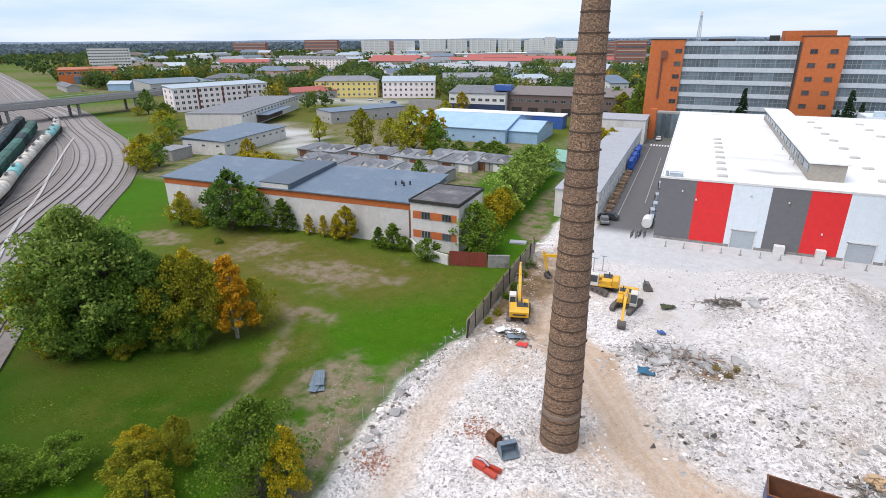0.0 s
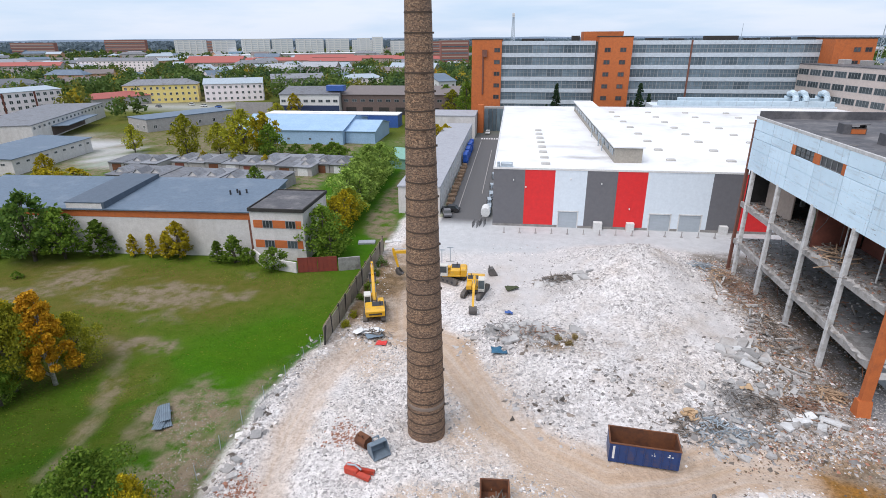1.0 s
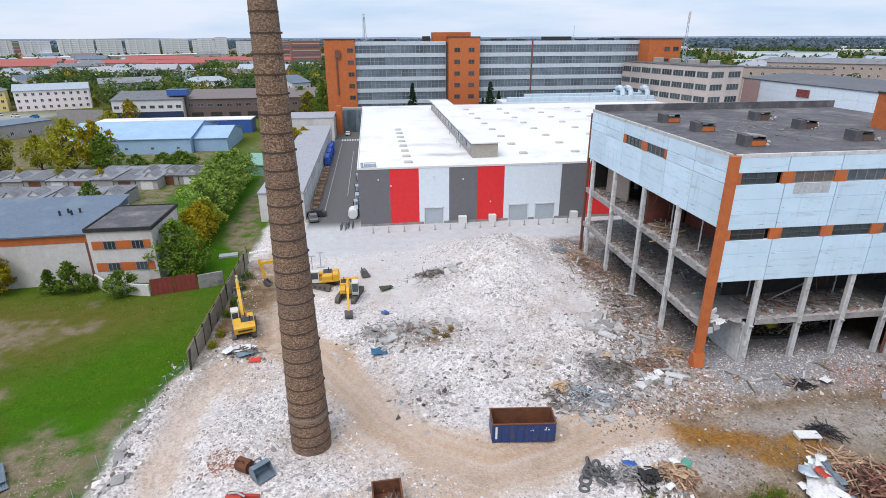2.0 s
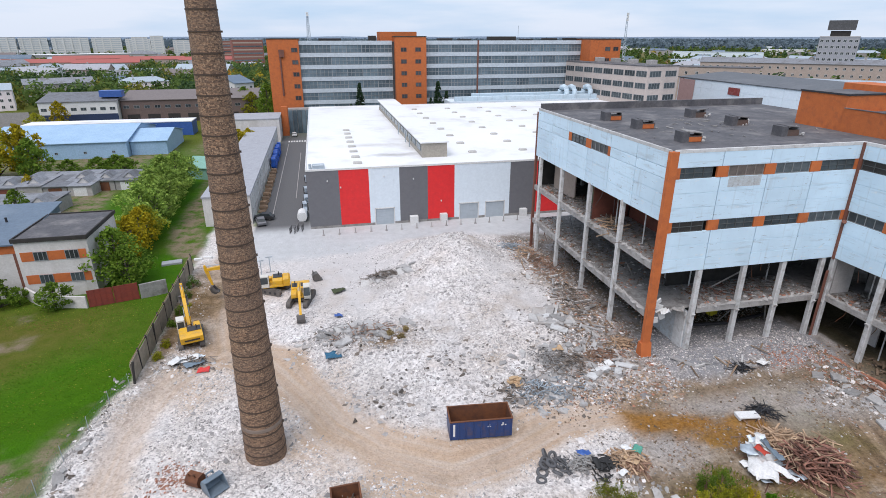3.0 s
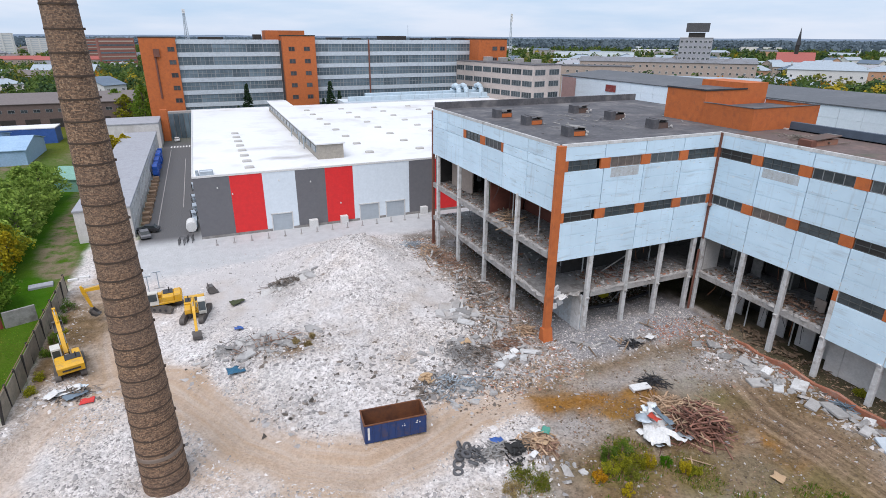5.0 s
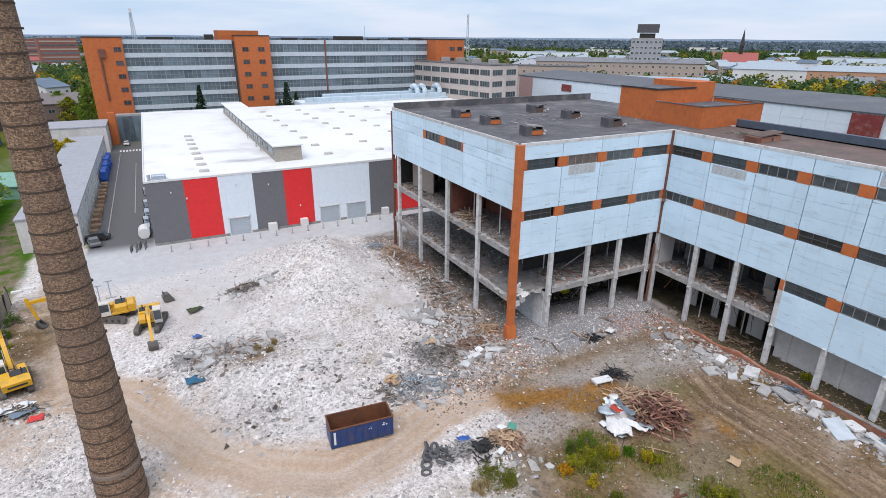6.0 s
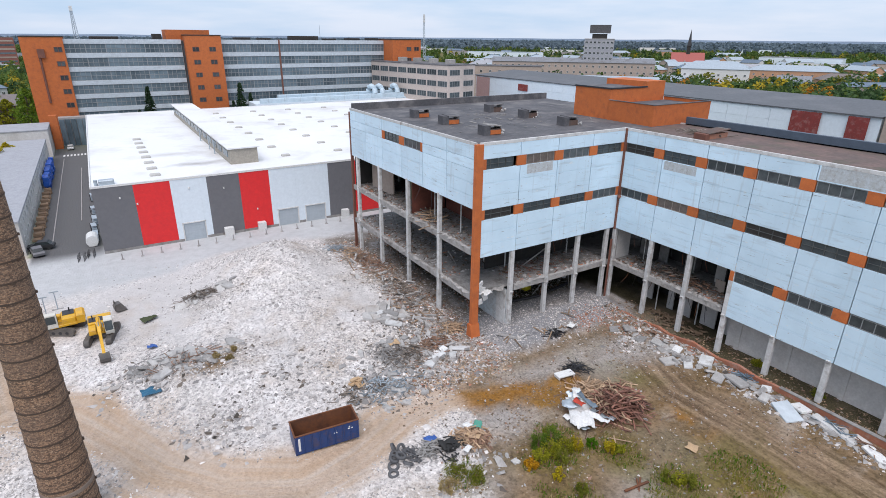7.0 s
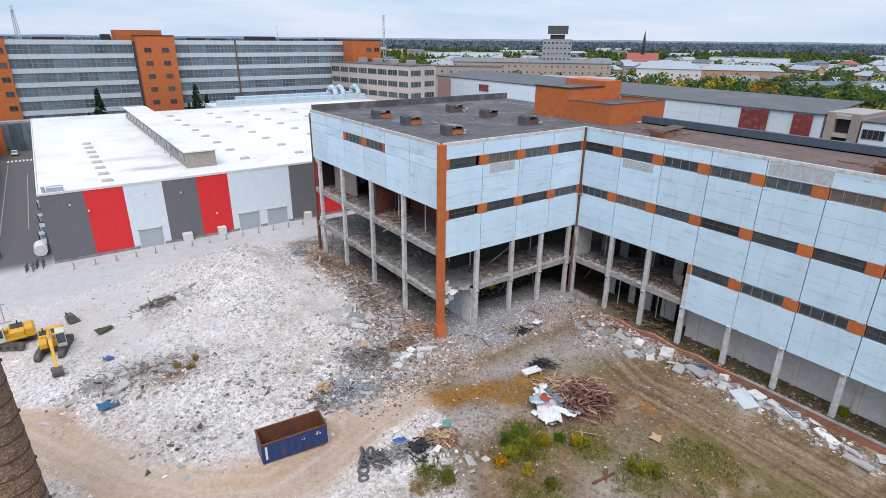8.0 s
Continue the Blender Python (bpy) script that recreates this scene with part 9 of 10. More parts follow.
for x0, y0, x1, y1, h, m in ((-28.0, 81.3, -24.6, 82.6, 2.3, M_CONC), (-44.3, 84.5, -41, 81.2, 2.0, M_RENDER_W), (-41, 81.1, -34.6, 79.6, 1.9, M_RENDER_W)):
    l = math.hypot(x1 - x0, y1 - y0)
    s = Shape()
    s.bevel_box(0, l, -0.15, 0.15, -0.3, h, b=0.03)
    tagged(part("yard_wall", s, m, None, at=pose(x0, y0, 0, 0, 0, math.degrees(math.atan2(y1 - y0, x1 - x0)))), "weathered low yard wall beside the gate", "wall", "yard walls")

# along the asphalt lane
th = building("lane_workshop", "long low white workshop with a light grey flat roof", -24.4, 114, 0, 9.2, 92, 6.0, M_RENDER_W, M_LTROOF, "flat", storeys=0)
q = sash("window", 1.2, 1.5, 2, 1, 0.08, -0.05, 0.03, [M_GLASS_D, M_WHITE], x0=-0.6)
for i in range(22):
    for z in (1.2, 3.9):
        part("window", q, None, th, at=pose(9.22, 3 + i * 4.1, z, 0, 0, 90))
for x in (2.5, 6.5):
    part("window", q, None, th, at=pose(x, -0.02, 2.5))
building("lane_store", "white flat-roofed store at the end of the lane", -32, 211, 0, 17.5, 17, 8.2, M_RENDER_W, M_LTROOF, "flat", storeys=1, bays=4, ends=False)
s = Shape()
s.box(-14.3, -12.0, 224, 227, -0.3, 11.0)
tagged(part("brick_pillar", s, M_OBRICK, None), "orange brick pillar at the end of the lane", "pillar", kind="structure")
th = thing("lane_gateway", "grey glazed link behind the lane", "building")
for i in range(5):
    s = Shape()
    s.box(-11.9 + i * 1.7, -10.4 + i * 1.7, 229, 229.3, 0, 9)
    part("window", s, M_GLASS_B, th)
s = Shape()
s.box(-12, -3.2, 229.4, 233, -0.3, 9.6)
part("wall", s, M_GREYW, th)
crate = Shape()
crate.bevel_box(-0.6, 0.6, -0.8, 0.8, 0, 1.1, b=0.04)
for z in (0.25, 0.55, 0.85):
    crate.box(0.6, 0.63, -0.75, 0.75, z - 0.06, z + 0.06)
crate = crate.mesh("plastic_crate", M_CRATE)
for i in range(16):
    for k in range(3):
        if (i * 7 + k) % 5:
            tagged(part("plastic_crate", crate, None, None, at=pose(-14.2 + 0.1 * ((i + k) % 3), 164 + i * 1.75, 1.12 * k, 0, 0, (i * 13 + k * 7) % 5 - 2)), "blue plastic crate stacked by the workshop wall", "crate", "blue crates")


def pallet_mesh():
    out = [(-0.4, 0.0), (0.4, 0.0), (0.4, 0.13)]
    for i in range(4):
        y = 0.4 - 0.11 - i * 0.17
        out += [(y, 0.13), (y, 0.07), (y - 0.06, 0.07), (y - 0.06, 0.13)]
    s = Shape()
    s.prism(out + [(-0.4, 0.13)], -0.6, 0.6)
    return s.mesh("pallet", M_PALLET)


pm = pallet_mesh()
for i in range(24):
    n = 3 + (i * 5) % 9
    for k in range(n):
        tagged(part("pallet", pm, None, None, at=pose(-14.1 + 0.15 * (i % 3), 122 + i * 1.65, 0.132 * k, 0, 0, (i * 31 + k * 17) % 14 - 7) @ Matrix.Diagonal((1.15, 1.6, 1, 1))), "worn brown wooden pallet in a stack", "pallet", "pallet stacks")
for i, (x, y, l) in enumerate(((-4.6, 117, 3.2), (-4.8, 122.5, 2.4), (-4.6, 128, 3.0), (-4.7, 136, 2.2), (-4.7, 148, 2.6), (-4.7, 166, 2.6))):
    th = thing("stillage_rack", "grey steel stillage rack beside the warehouse wall", "rack", "stillage racks", at=pose(x, y, 0, 0, 0, (i * 29) % 8))
    for a in (-0.5, 0.5):
        for b in (-l / 2, l / 2):
            s = Shape()
            s.box(a - 0.05, a + 0.05, b - 0.05, b + 0.05, 0, 1.6)
            part("leg", s, M_DKMETAL, th)
    for z in (0.3, 0.9, 1.5):
        s = Shape()
        s.box(-0.45, 0.45, -l / 2, l / 2, z, z + 0.06)
        part("shelf", s, M_METAL, th)
s = Shape()
s.tube([(-5.2, 113.0, 1.1), (-5.2, 116.2, 1.1)], 1.0, 14)
s.box(-5.9, -4.5, 113.4, 113.8, -0.05, 0.5)
s.box(-5.9, -4.5, 115.4, 115.8, -0.05, 0.5)
tagged(part("storage_tank", s, M_WHITE, None), "white horizontal storage tank on blocks", "tank")
for i, (x, y) in enumerate(((-6.6, 105.6), (-5.2, 106.6))):
    th = thing("bike_rack", "dark steel tube rack on the apron", "rack", "steel racks", at=pose(x, y, 0.04, 0, 0, 80))
    for k in range(5):
        s = Shape()
        s.tube([(k * 0.45, 0, 0), (k * 0.45, 0, 1.2), (k * 0.45, 0.9, 1.2), (k * 0.45, 0.9, 0)], 0.05, 6)
        part("hoop", s, M_DKMETAL, th)
# kerbs of the lane and the crossing at its end
for x, y0, y1 in ((-11.6, 117, 205), (-7.0, 132, 188)):
    s = Shape()
    s.bevel_box(x - 0.1, x + 0.1, y0, y1, -0.1, 0.12, b=0.02)
    tagged(part("kerb", s, M_APRONLANE, None), "low pale concrete kerb along the lane", "kerb", "lane kerbs", kind="structure")
for i in range(7):
    s = Shape()
    s.box(-11.9 + i * 0.95, -11.4 + i * 0.95, 209.0, 212.0, 0.02, 0.03)
    tagged(part("road_marking", s, M_WHITE, None), "white painted bar of a crossing", "road marking", "crossing bars", kind="structure")
# two sign posts, kerb stones and a slab by the site gate
for x, y in ((-11.2, 86.0), (-9.9, 87.2)):
    th = thing("barrier_post", "grey steel post on a flat foot by the yard", "post", "barrier posts", at=pose(x, y, float(heap(x, y))))
    s = Shape()
    s.tube([(0, 0, 0.06), (0, 0, 2.6)], 0.07, 8)
    part("pole", s, M_METAL, th)
    s = Shape()
    s.bevel_box(-0.7, 0.7, -0.16, 0.16, -0.05, 0.07, b=0.02)
    part("foot", s, M_GREYW, th)
    s = Shape()
    s.bevel_box(-0.55, 0.55, -0.03, 0.03, 2.602, 2.78, b=0.02)
    part("cross_bar", s, M_METAL, th)
for x, y, l, w, rot, m in ((-22.6, 95.5, 1.4, 0.5, 5, M_WHITE), (-21.1, 96.1, 1.4, 0.5, -8, M_WHITE), (-26.7, 94.8, 3.2, 1.6, 10, M_LTROOF)):
    s = Shape()
    s.bevel_box(-l / 2, l / 2, -w / 2, w / 2, -0.05, 0.32, b=0.05)
    tagged(part("kerb_stone", s, m, None, at=pose(x, y, float(heap(x, y)), 0, 0, rot)), "pale concrete block lying by the lane", "concrete block", "loose blocks")
# bollards along the apron
bol = Shape()
bol.tube([(0, 0, -0.2), (0, 0, 1.1)], 0.09, 8)
bol.bevel_box(-0.25, 0.25, -0.25, 0.25, -0.1, 0.12, b=0.03)
bol = bol.mesh("bollard", M_GREYW)
for i in range(15):
    tagged(part("bollard", bol, None, None, at=pose(-1 + i * 3.1, 103.6 + 0.08 * i, float(heap(-1 + i * 3.1, 103.6 + 0.08 * i)))), "short grey bollard post on the apron", "bollard", "bollards")


def car(x, y, rot, m, label):
    th = thing("car", label, "car", "parked cars", at=pose(x, y, 0.02, 0, 0, rot))
    s = Shape()
    s.prism([(-2.1, 0.35), (2.1, 0.35), (2.15, 0.7), (1.2, 0.95), (-1.9, 0.95), (-2.15, 0.75)], -0.85, 0.85)
    part("body", s, m, th)
    s = Shape()
    s.prism([(-1.7, 0.954), (1.1, 0.954), (0.45, 1.45), (-1.3, 1.45)], -0.75, 0.75)
    part("cabin", s, M_GLASS_D, th)
    s = Shape()
    s.box(-0.72, 0.72, -1.25, 0.4, 1.454, 1.5)
    part("roof", s, m, th)
    for a in (-0.8, 0.8):
        for b in (-1.35, 1.35):
            s = Shape()
            s.tube([(a - 0.1, b, 0.33), (a + 0.1, b, 0.33)], 0.33, 12)
            part("wheel", s, M_RUBBER, th)


for x, y, rot, m, l in ((-13.6, 113.6, 12, M_CLAD_G, "grey car parked by the workshop"), (-13.2, 116.5, 80, M_DKMETAL, "dark car parked by the workshop"), (-175, 300, 60, M_WHITE, "white car parked on the street"), (-164, 296, 70, M_PLASTIC_V, "blue car parked on the street"), (-200, 296, 60, M_CLAD_G, "grey car parked on the street"), (-207, 293, 60, M_DKMETAL, "dark car parked on the street"), (-228, 190, 60, M_PLASTIC_V, "blue car parked under the viaduct"), (-186, 306, 60, M_WHITE, "white car parked by the flats"), (-10, 222, 0, M_WHITE, "white car parked at the end of the lane")):
    car(x, y, rot, m, l)
# garages in rows
gar = Shape()
gar.box(0, 5.4, 0, 10, -0.4, 2.6, 0)
gar.prism([(-0.4, 2.55), (10.3, 3.0), (10.3, 3.15), (-0.4, 2.7)], -0.1, 5.5, 1)
GAR = gar.mesh("shed_body", [M_GREYW, M_ASB])
gd = Shape()
gd.poly([(1.2, 2.2, 2.7), (4.2, 2.2, 2.7), (4.2, 6.5, 2.85), (1.2, 6.5, 2.85), (2.7, 2.2, 4.0), (2.7, 6.5, 4.0)], [(0, 1, 4), (2, 3, 5)], 0)
gd.poly([(1.0, 2.0, 2.6), (2.7, 2.0, 4.05), (2.7, 6.7, 4.05), (1.0, 6.7, 2.75), (4.4, 2.0, 2.6), (4.4, 6.7, 2.75)], [(0, 1, 2, 3), (1, 4, 5, 2)], 1)
GD = gd.mesh("dormer", [M_RENDER_W, M_ASB])
dr = Shape()
dr.box(1.2, 4.2, -0.08, -0.004, 0, 2.2)
DRS = [dr.mesh("garage_door", m) for m in (M_GREYW, M_BROWNIN, M_WHITE, M_RUST)]
for row, (x, y, rot, n) in enumerate(((-108, 131.5, -5, 9), (-100, 149, -5, 8), (-74, 151, -4, 5), (-118, 146, -5, 3))):
    for i in range(n):
        c, sn = math.cos(radians(rot)), math.sin(radians(rot))
        th = thing("garage", "small grey lock-up garage with a fibre-cement roof", "garage", "garages", at=pose(x + c * i * 5.6, y + sn * i * 5.6, 0.15 * math.sin(i * 4.1), 0, 0, rot))
        part("body", GAR, None, th)
        if (i + row) % 4 != 3:
            part("dormer", GD, None, th)
        part("garage_door", DRS[(i * 3 + row) % 4], None, th)
        FOOT.append((x + c * (i * 5.6 + 3), y + 5, 6))
# sheds, depots and canopies
th = building("blue_shed", "light blue sheet metal shed with a pitched roof", -102, 193, 0, 41, 36, 5.0, M_LTBLUE, M_LTBLUE, "gable", 3.2, storeys=1, bays=5, win=(0.9, 0.7), first=1.6, ends=False, frame_m=M_FRAME)
building("blue_annex", "light blue annex with a canopy", -60.8, 196, 0, 11, 24, 4.4, M_LTBLUE, M_LTBLUE, "gable", 2.4, storeys=0)
th = building("canopy_store", "long store under a white canopy roof with blue fascia", -108, 234, 0, 59, 9, 5.2, M_PLASTIC_V, M_MEMBRANE, "flat", storeys=0)
th = building("depot", "white depot with a dark ground floor and grey roof", -116, 269, 3, 30, 16, 10, M_WHITE, M_ASB, "mono", 2.6, storeys=1, bays=8, win=(2.2, 1.3), first=6.3, ends=False, frame_m=M_FRAME)
s = Shape()
s.box(0.05, 29.9, -0.08, -0.004, -0.3, 4.8)
part("dark_base", s, M_NAVY, th)
th = building("brown_depot", "brown sheet-clad depot with a row of windows", -85.8, 274.5, 1, 60, 18, 9.6, M_BROWNW, M_BROWNROOF, "mono", 2.8, storeys=1, bays=14, win=(2.4, 1.3), first=6.2, ends=False, frame_m=M_FRAME)
for i in range(7):
    s = Shape()
    s.box(2 + i * 8.4, 7.2 + i * 8.4, -0.08, -0.004, 0.2, 3.6)
    part("dock_door", s, M_DARKIN, th)
s = Shape()
s.bevel_box(-93, -84, 273, 277, 11.5, 14.2, b=0.1)
tagged(part("roof_cabin", s, M_PLASTIC_V, None), "blue cabin on the depot roof", "cabin", kind="structure")
s = Shape()
s.box(-136, -117, 262, 262.4, -0.3, 7)
tagged(part("yard_wall", s, M_GREYW, None), "long grey yard wall by the depot", "wall", "yard walls")
th = building("loading_shed", "long white loading shed with a canopy and grey roof", -176, 183.5, 110, 77, 25, 6.6, M_RENDER_W, M_ASB, "flat", storeys=1, bays=18, win=(1.6, 0.9), first=5.0, ends=False, frame_m=M_FRAME)
s = Shape()
s.bevel_box(16, 50, -6, -0.01, 4.1, 4.4, b=0.04)
part("canopy", s, M_BLUEROOF, th)
s = Shape()
s.box(16, 50, -0.1, -0.006, 0.5, 4.0)
part("dark_docks", s, M_BROWNW, th)
building("low_shed", "low white shed with a blue-grey roof", -140.5, 137, 96, 36, 17, 4.6, M_RENDER_W, M_BLUEROOF, "mono", 0.9, storeys=1, bays=9, win=(1.3, 0.6), first=2.9, frame_m=M_FRAME)
building("low_shed", "flat dark-roofed store beside the yard", -150, 212, 60, 40, 16, 5, M_GREYW, M_BLUEROOF, "flat", storeys=1, bays=6)
building("low_shed", "small concrete shed with a flat roof", -150, 124, 96, 9, 7, 3.2, M_GREYW, M_ASB, "flat", storeys=0)
s = building("green_hut", "faded green sheet metal hut with a pitched roof", -36.5, 158, -20, 8, 10, 3.2, M_GREENHUT, M_GREENHUT, "gable", 2.0, storeys=0)
th = building("dormitory", "four-storey pinkish white dormitory with red stair bands", -252.8, 216.3, 70, 55, 13, 12.2, M_PINKW, M_METAL, "mono", 1.2, storeys=4, bays=17, win=(1.7, 1.6), first=1.0)
for x in (13.5, 27.5, 42):
    s = Shape()
    s.box(x - 0.45, x + 0.45, -0.12, -0.004, 0, 12.1)
    part("stair_band", s, M_BROWNIN, th)
building("dormitory_wing", "blue-grey low hall with a flat roof", -342.5, 276, 62, 44, 60, 8, M_GREYW, M_BLUEROOF, "flat", storeys=1, bays=9, win=(2.4, 1.2), first=4.6, ends=False)
building("dormitory_wing", "grey hall with a dark hipped roof", -340, 322, 40, 34, 22, 9, M_GREYW, M_ROOFGREY, "hip", 3.0, storeys=0)
building("low_shed", "long low grey shed beside the railway", -425, 282, 155, 48, 9, 3.8, M_GREYW, M_ASB, "gable", 1.8, storeys=0)
building("low_shed", "small pale blue-grey shed beside the railway", -414, 296, 25, 17, 10, 5, M_LTBLUE, M_METAL, "gable", 2.0, storeys=0)
building("apartment_block", "three-storey yellow apartment house with a grey hipped roof", -229, 308, 24, 41, 13, 10.5, M_YELLOWW, M_ASB, "hip", 3.0, storeys=3, bays=12, chimneys=3)
building("apartment_block", "three-storey pinkish apartment house with a pale roof", -186, 322, 22, 34, 13, 10.5, M_PINKW, M_METAL, "gable", 2.8, storeys=3, bays=10, chimneys=2)
building("apartment_block", "pale apartment house with a grey pitched roof", -169, 381, 24, 36, 13, 9.5, M_GREYW, M_ASB, "gable", 2.8, storeys=3, bays=9, chimneys=2)
building("apartment_block", "pinkish apartment house with a white metal roof", -120, 393, 24, 28, 13, 9.0, M_PINKW, M_METAL, "hip", 2.8, storeys=3, bays=7, chimneys=2)
building("apartment_block", "narrow white house with a blue-grey roof", -44, 330, 40, 12, 26, 12, M_WHITE, M_BLUEROOF, "gable", 3.5, storeys=3, bays=3)
building("red_shed", "low red sheet-roofed shed beside the flats", -232, 286, 60, 36, 12, 5, M_GREYW, M_REDROOF, "gable", 2.5, storeys=0)
th = building("brick_hall", "low orange brick hall with a blue-grey front", -518, 326, 50, 46, 18, 12, M_OBRICK, M_BRICKROOF, "mono", 1.5, storeys=1, bays=8, win=(4, 2.4), first=8.0, ends=False)
s = Shape()
s.box(12, 43, -5, -0.01, -0.3, 6.6)
part("front_annex", s, M_BLUEROOF, th, "blue-grey flat annex")
building("apartment_block", "long pinkish apartment house among trees", -489, 592, 10, 84, 14, 13, M_PINKW, M_ASB, "gable", 3, storeys=4, bays=18, ends=False)
for x, y, w, rot in ((-362, 596, 58, 12), (-318, 650, 78, 8), (-236, 640, 60, 8), (-300, 760, 80, 6), (-215, 720, 66, 6), (-420, 700, 70, 10), (-520, 520, 60, 16), (-150, 700, 60, 4)):
    building("apartment_block", "apartment house with a red sheet roof", x, y, rot, w, 13, 11, M_BEIGE if w % 4 else M_GREYW, M_REDROOF, "gable", 3.2, storeys=3, bays=12, ends=False, group="red-roofed blocks")
building("slab_block", "long white slab block far behind the railway", -668, 461, 48, 44, 14, 27, M_WHITE, M_GREYW, "flat", storeys=8, bays=14, win=(2.4, 1.4), ends=False)
# white panel high-rises on the skyline
for i, (x, y, w, rot, h) in enumerate(((-690, 1110, 60, 22, 32), (-625, 1140, 46, 24, 31), (-575, 1168, 44, 20, 33), (-530, 1080, 52, 18, 33.5), (-478, 1100, 40, 20, 33), (-435, 1115, 54, 16, 33), (-380, 1135, 46, 16, 33), (-330, 1150, 40, 14, 31), (-295, 1062, 24, 14, 34), (-268, 1070, 20, 14, 36), (-240, 1100, 40, 10, 29))):
    th = building("high_rise", "white panel high-rise block on the skyline", x, y, rot, w, 14, h, M_WHITE, M_GREYW, "flat", storeys=0, group="white high-rises")
    for k in range(9):
        s = Shape()
        s.box(1.0, w - 1.0, -0.12, -0.01, 2.0 + k * (h - 2) / 9, 3.5 + k * (h - 2) / 9)
        part("glazing_band", s, M_FARGLASS, th)
    for k in range(max(2, int(w / 12))):
        s = Shape()
        s.box(4 + k * 12, 6.2 + k * 12, -1.0, -0.13, 1, h)
        part("balcony_bay", s, M_WHITE, th)
for i, (x, y, w, h) in enumerate(((-908, 1194, 86, 33), (-790, 1300, 120, 30), (-1100, 1150, 90, 28), (-90, 694, 34, 32), (-150, 820, 60, 30), (-40, 840, 40, 27))):
    th = building("brick_high_rise", "red brick high-rise block on the skyline", x, y, 14, w, 14, h, M_REDBRICK, M_GREYW, "flat", storeys=0, group="brick high-rises")
    for k in range(8):
        s = Shape()
        s.box(1.0, w - 1.0, -0.12, -0.01, 2.0 + k * (h - 2) / 8, 3.4 + k * (h - 2) / 8)
        part("glazing_band", s, M_BEIGE if k % 2 else M_GLASS_B, th)
# right behind the factory
th = building("laboratory_block", "pinkish beige panel block with long rows of windows", 132, 190, 101.8, 49, 15, 26, M_LAB, M_BITUMEN, "flat", storeys=6, bays=8, win=(5.4, 2.1), sides=("back", "front"), frame_m=M_FRAME)
for i in range(4):
    s = Shape()
    s.bevel_box(6 + i * 10, 9 + i * 10, 5, 8, 26.36, 28, b=0.1)
    part("roof_plant", s, M_GREYW, th)
th = thing("long_hall", "long white factory hall with red panels and a dark roof", "building")
s = Shape()
s.box(150.2, 174, 55, 215, -0.3, 20.2)
part("wall", s, M_CLAD_W, th)
s = Shape()
s.prism([(55 - 0.4, 20.2), (215.4, 20.2), (215.4, 20.5), (54.6, 20.5)], 149.8, 150.15)
part("eaves", s, M_DKMETAL, th)
s = Shape()
s.poly([(149.7, 54.8, 20.25), (149.7, 215.5, 20.25), (172, 215.5, 21.9), (172, 54.8, 21.9), (149.7, 54.8, 20.5), (149.7, 215.5, 20.5), (172, 215.5, 22.2), (172, 54.8, 22.2), (185, 54.8, 20.0), (185, 215.5, 20.0)], [(0, 1, 5, 4), (4, 5, 6, 7), (7, 6, 9, 8), (3, 0, 4, 7), (1, 2, 6, 5)])
part("roof", s, M_ROOFGREY, th, "dark grey roof")
ps = Shape()
ps.bevel_box(0.03, 5.97, 0, 0.15, 0, 2.9, b=0.03)
ps = ps.mesh("panel", M_CLAD_W)
for i in range(23):
    for k in range(3):
        part("panel", ps, None, th, at=pose(150.02, 212 - i * 6, 11.2 + k * 2.95, 0, 0, -90))
for y0, y1, z0, z1 in ((57.2, 61.6, 10, 20.0), (67.5, 74.5, 10, 20), (178, 184, 16.0, 18.6), (104, 112, 14, 18), (204, 214, 8, 19.8)):
    s = Shape()
    s.box(149.75, 149.86, y0, y1, z0, z1)
    part("red_panel", s, M_OLDRED if y1 < 200 else M_PINKBR, th, "faded red panel")
s = Shape()
s.box(149.8, 149.95, 63.5, 67.3, 8.5, 11.0)
part("window", s, M_GLASS_D, th)
s = Shape()
s.box(149.6, 150.0, 62, 215, 5.0, 10.9)
part("lower_wall", s, M_LTBLUE, th)
th = building("stair_block", "beige stair block with open balconies beside the hall", 151.5, 54.4, -90, 6.8, 14, 20.8, M_BEIGE, M_GREYW, "flat", storeys=0)
for x in (0.0, 5.0):
    s = Shape()
    s.bevel_box(x, x + 1.8, -1.6, -0.006, -0.3, 21.2, b=0.05)
    part("pier", s, M_BEIGE, th)
# near-black back panel that puts the recess's shade into its colour
s = Shape()
s.box(1.81, 4.99, -0.09, -0.006, 0.2, 20.4)
part("open_recess", s, M_DARKIN, th)
for k in range(5):
    s = Shape()
    s.box(1.81, 4.99, -1.5, -0.1, 3.0 + k * 4.2, 3.9 + k * 4.2)
    part("balcony", s, M_LAB, th)
building("glazed_block", "grey block with bands of glazing", 150.5, 47.2, -90, 66, 16, 19.5, M_CLAD_W, M_BITUMEN, "flat", storeys=4, bays=13, win=(4.4, 2.2), first=2.0, ends=False, frame_m=M_FRAME)
th = building("tower_block", "grey residential tower with a dark water tank on top", 298, 296, -45, 20, 16, 35.8, M_LTROOF, M_GREYW, "flat", storeys=10, bays=7, win=(1.7, 1.5), frame_m=M_WHITE)
s = Shape()
s.prism([(3.0, 39.6), (13.0, 39.6), (14.2, 45.0), (1.8, 45.0)], 3.0, 17.0)
part("water_tank", s, M_DARKCONC, th, "dark grey tank on stilts")
s = Shape()
s.box(5, 15, 4, 12, 36.16, 39.2)
part("tank_base", s, M_DARKIN, th)
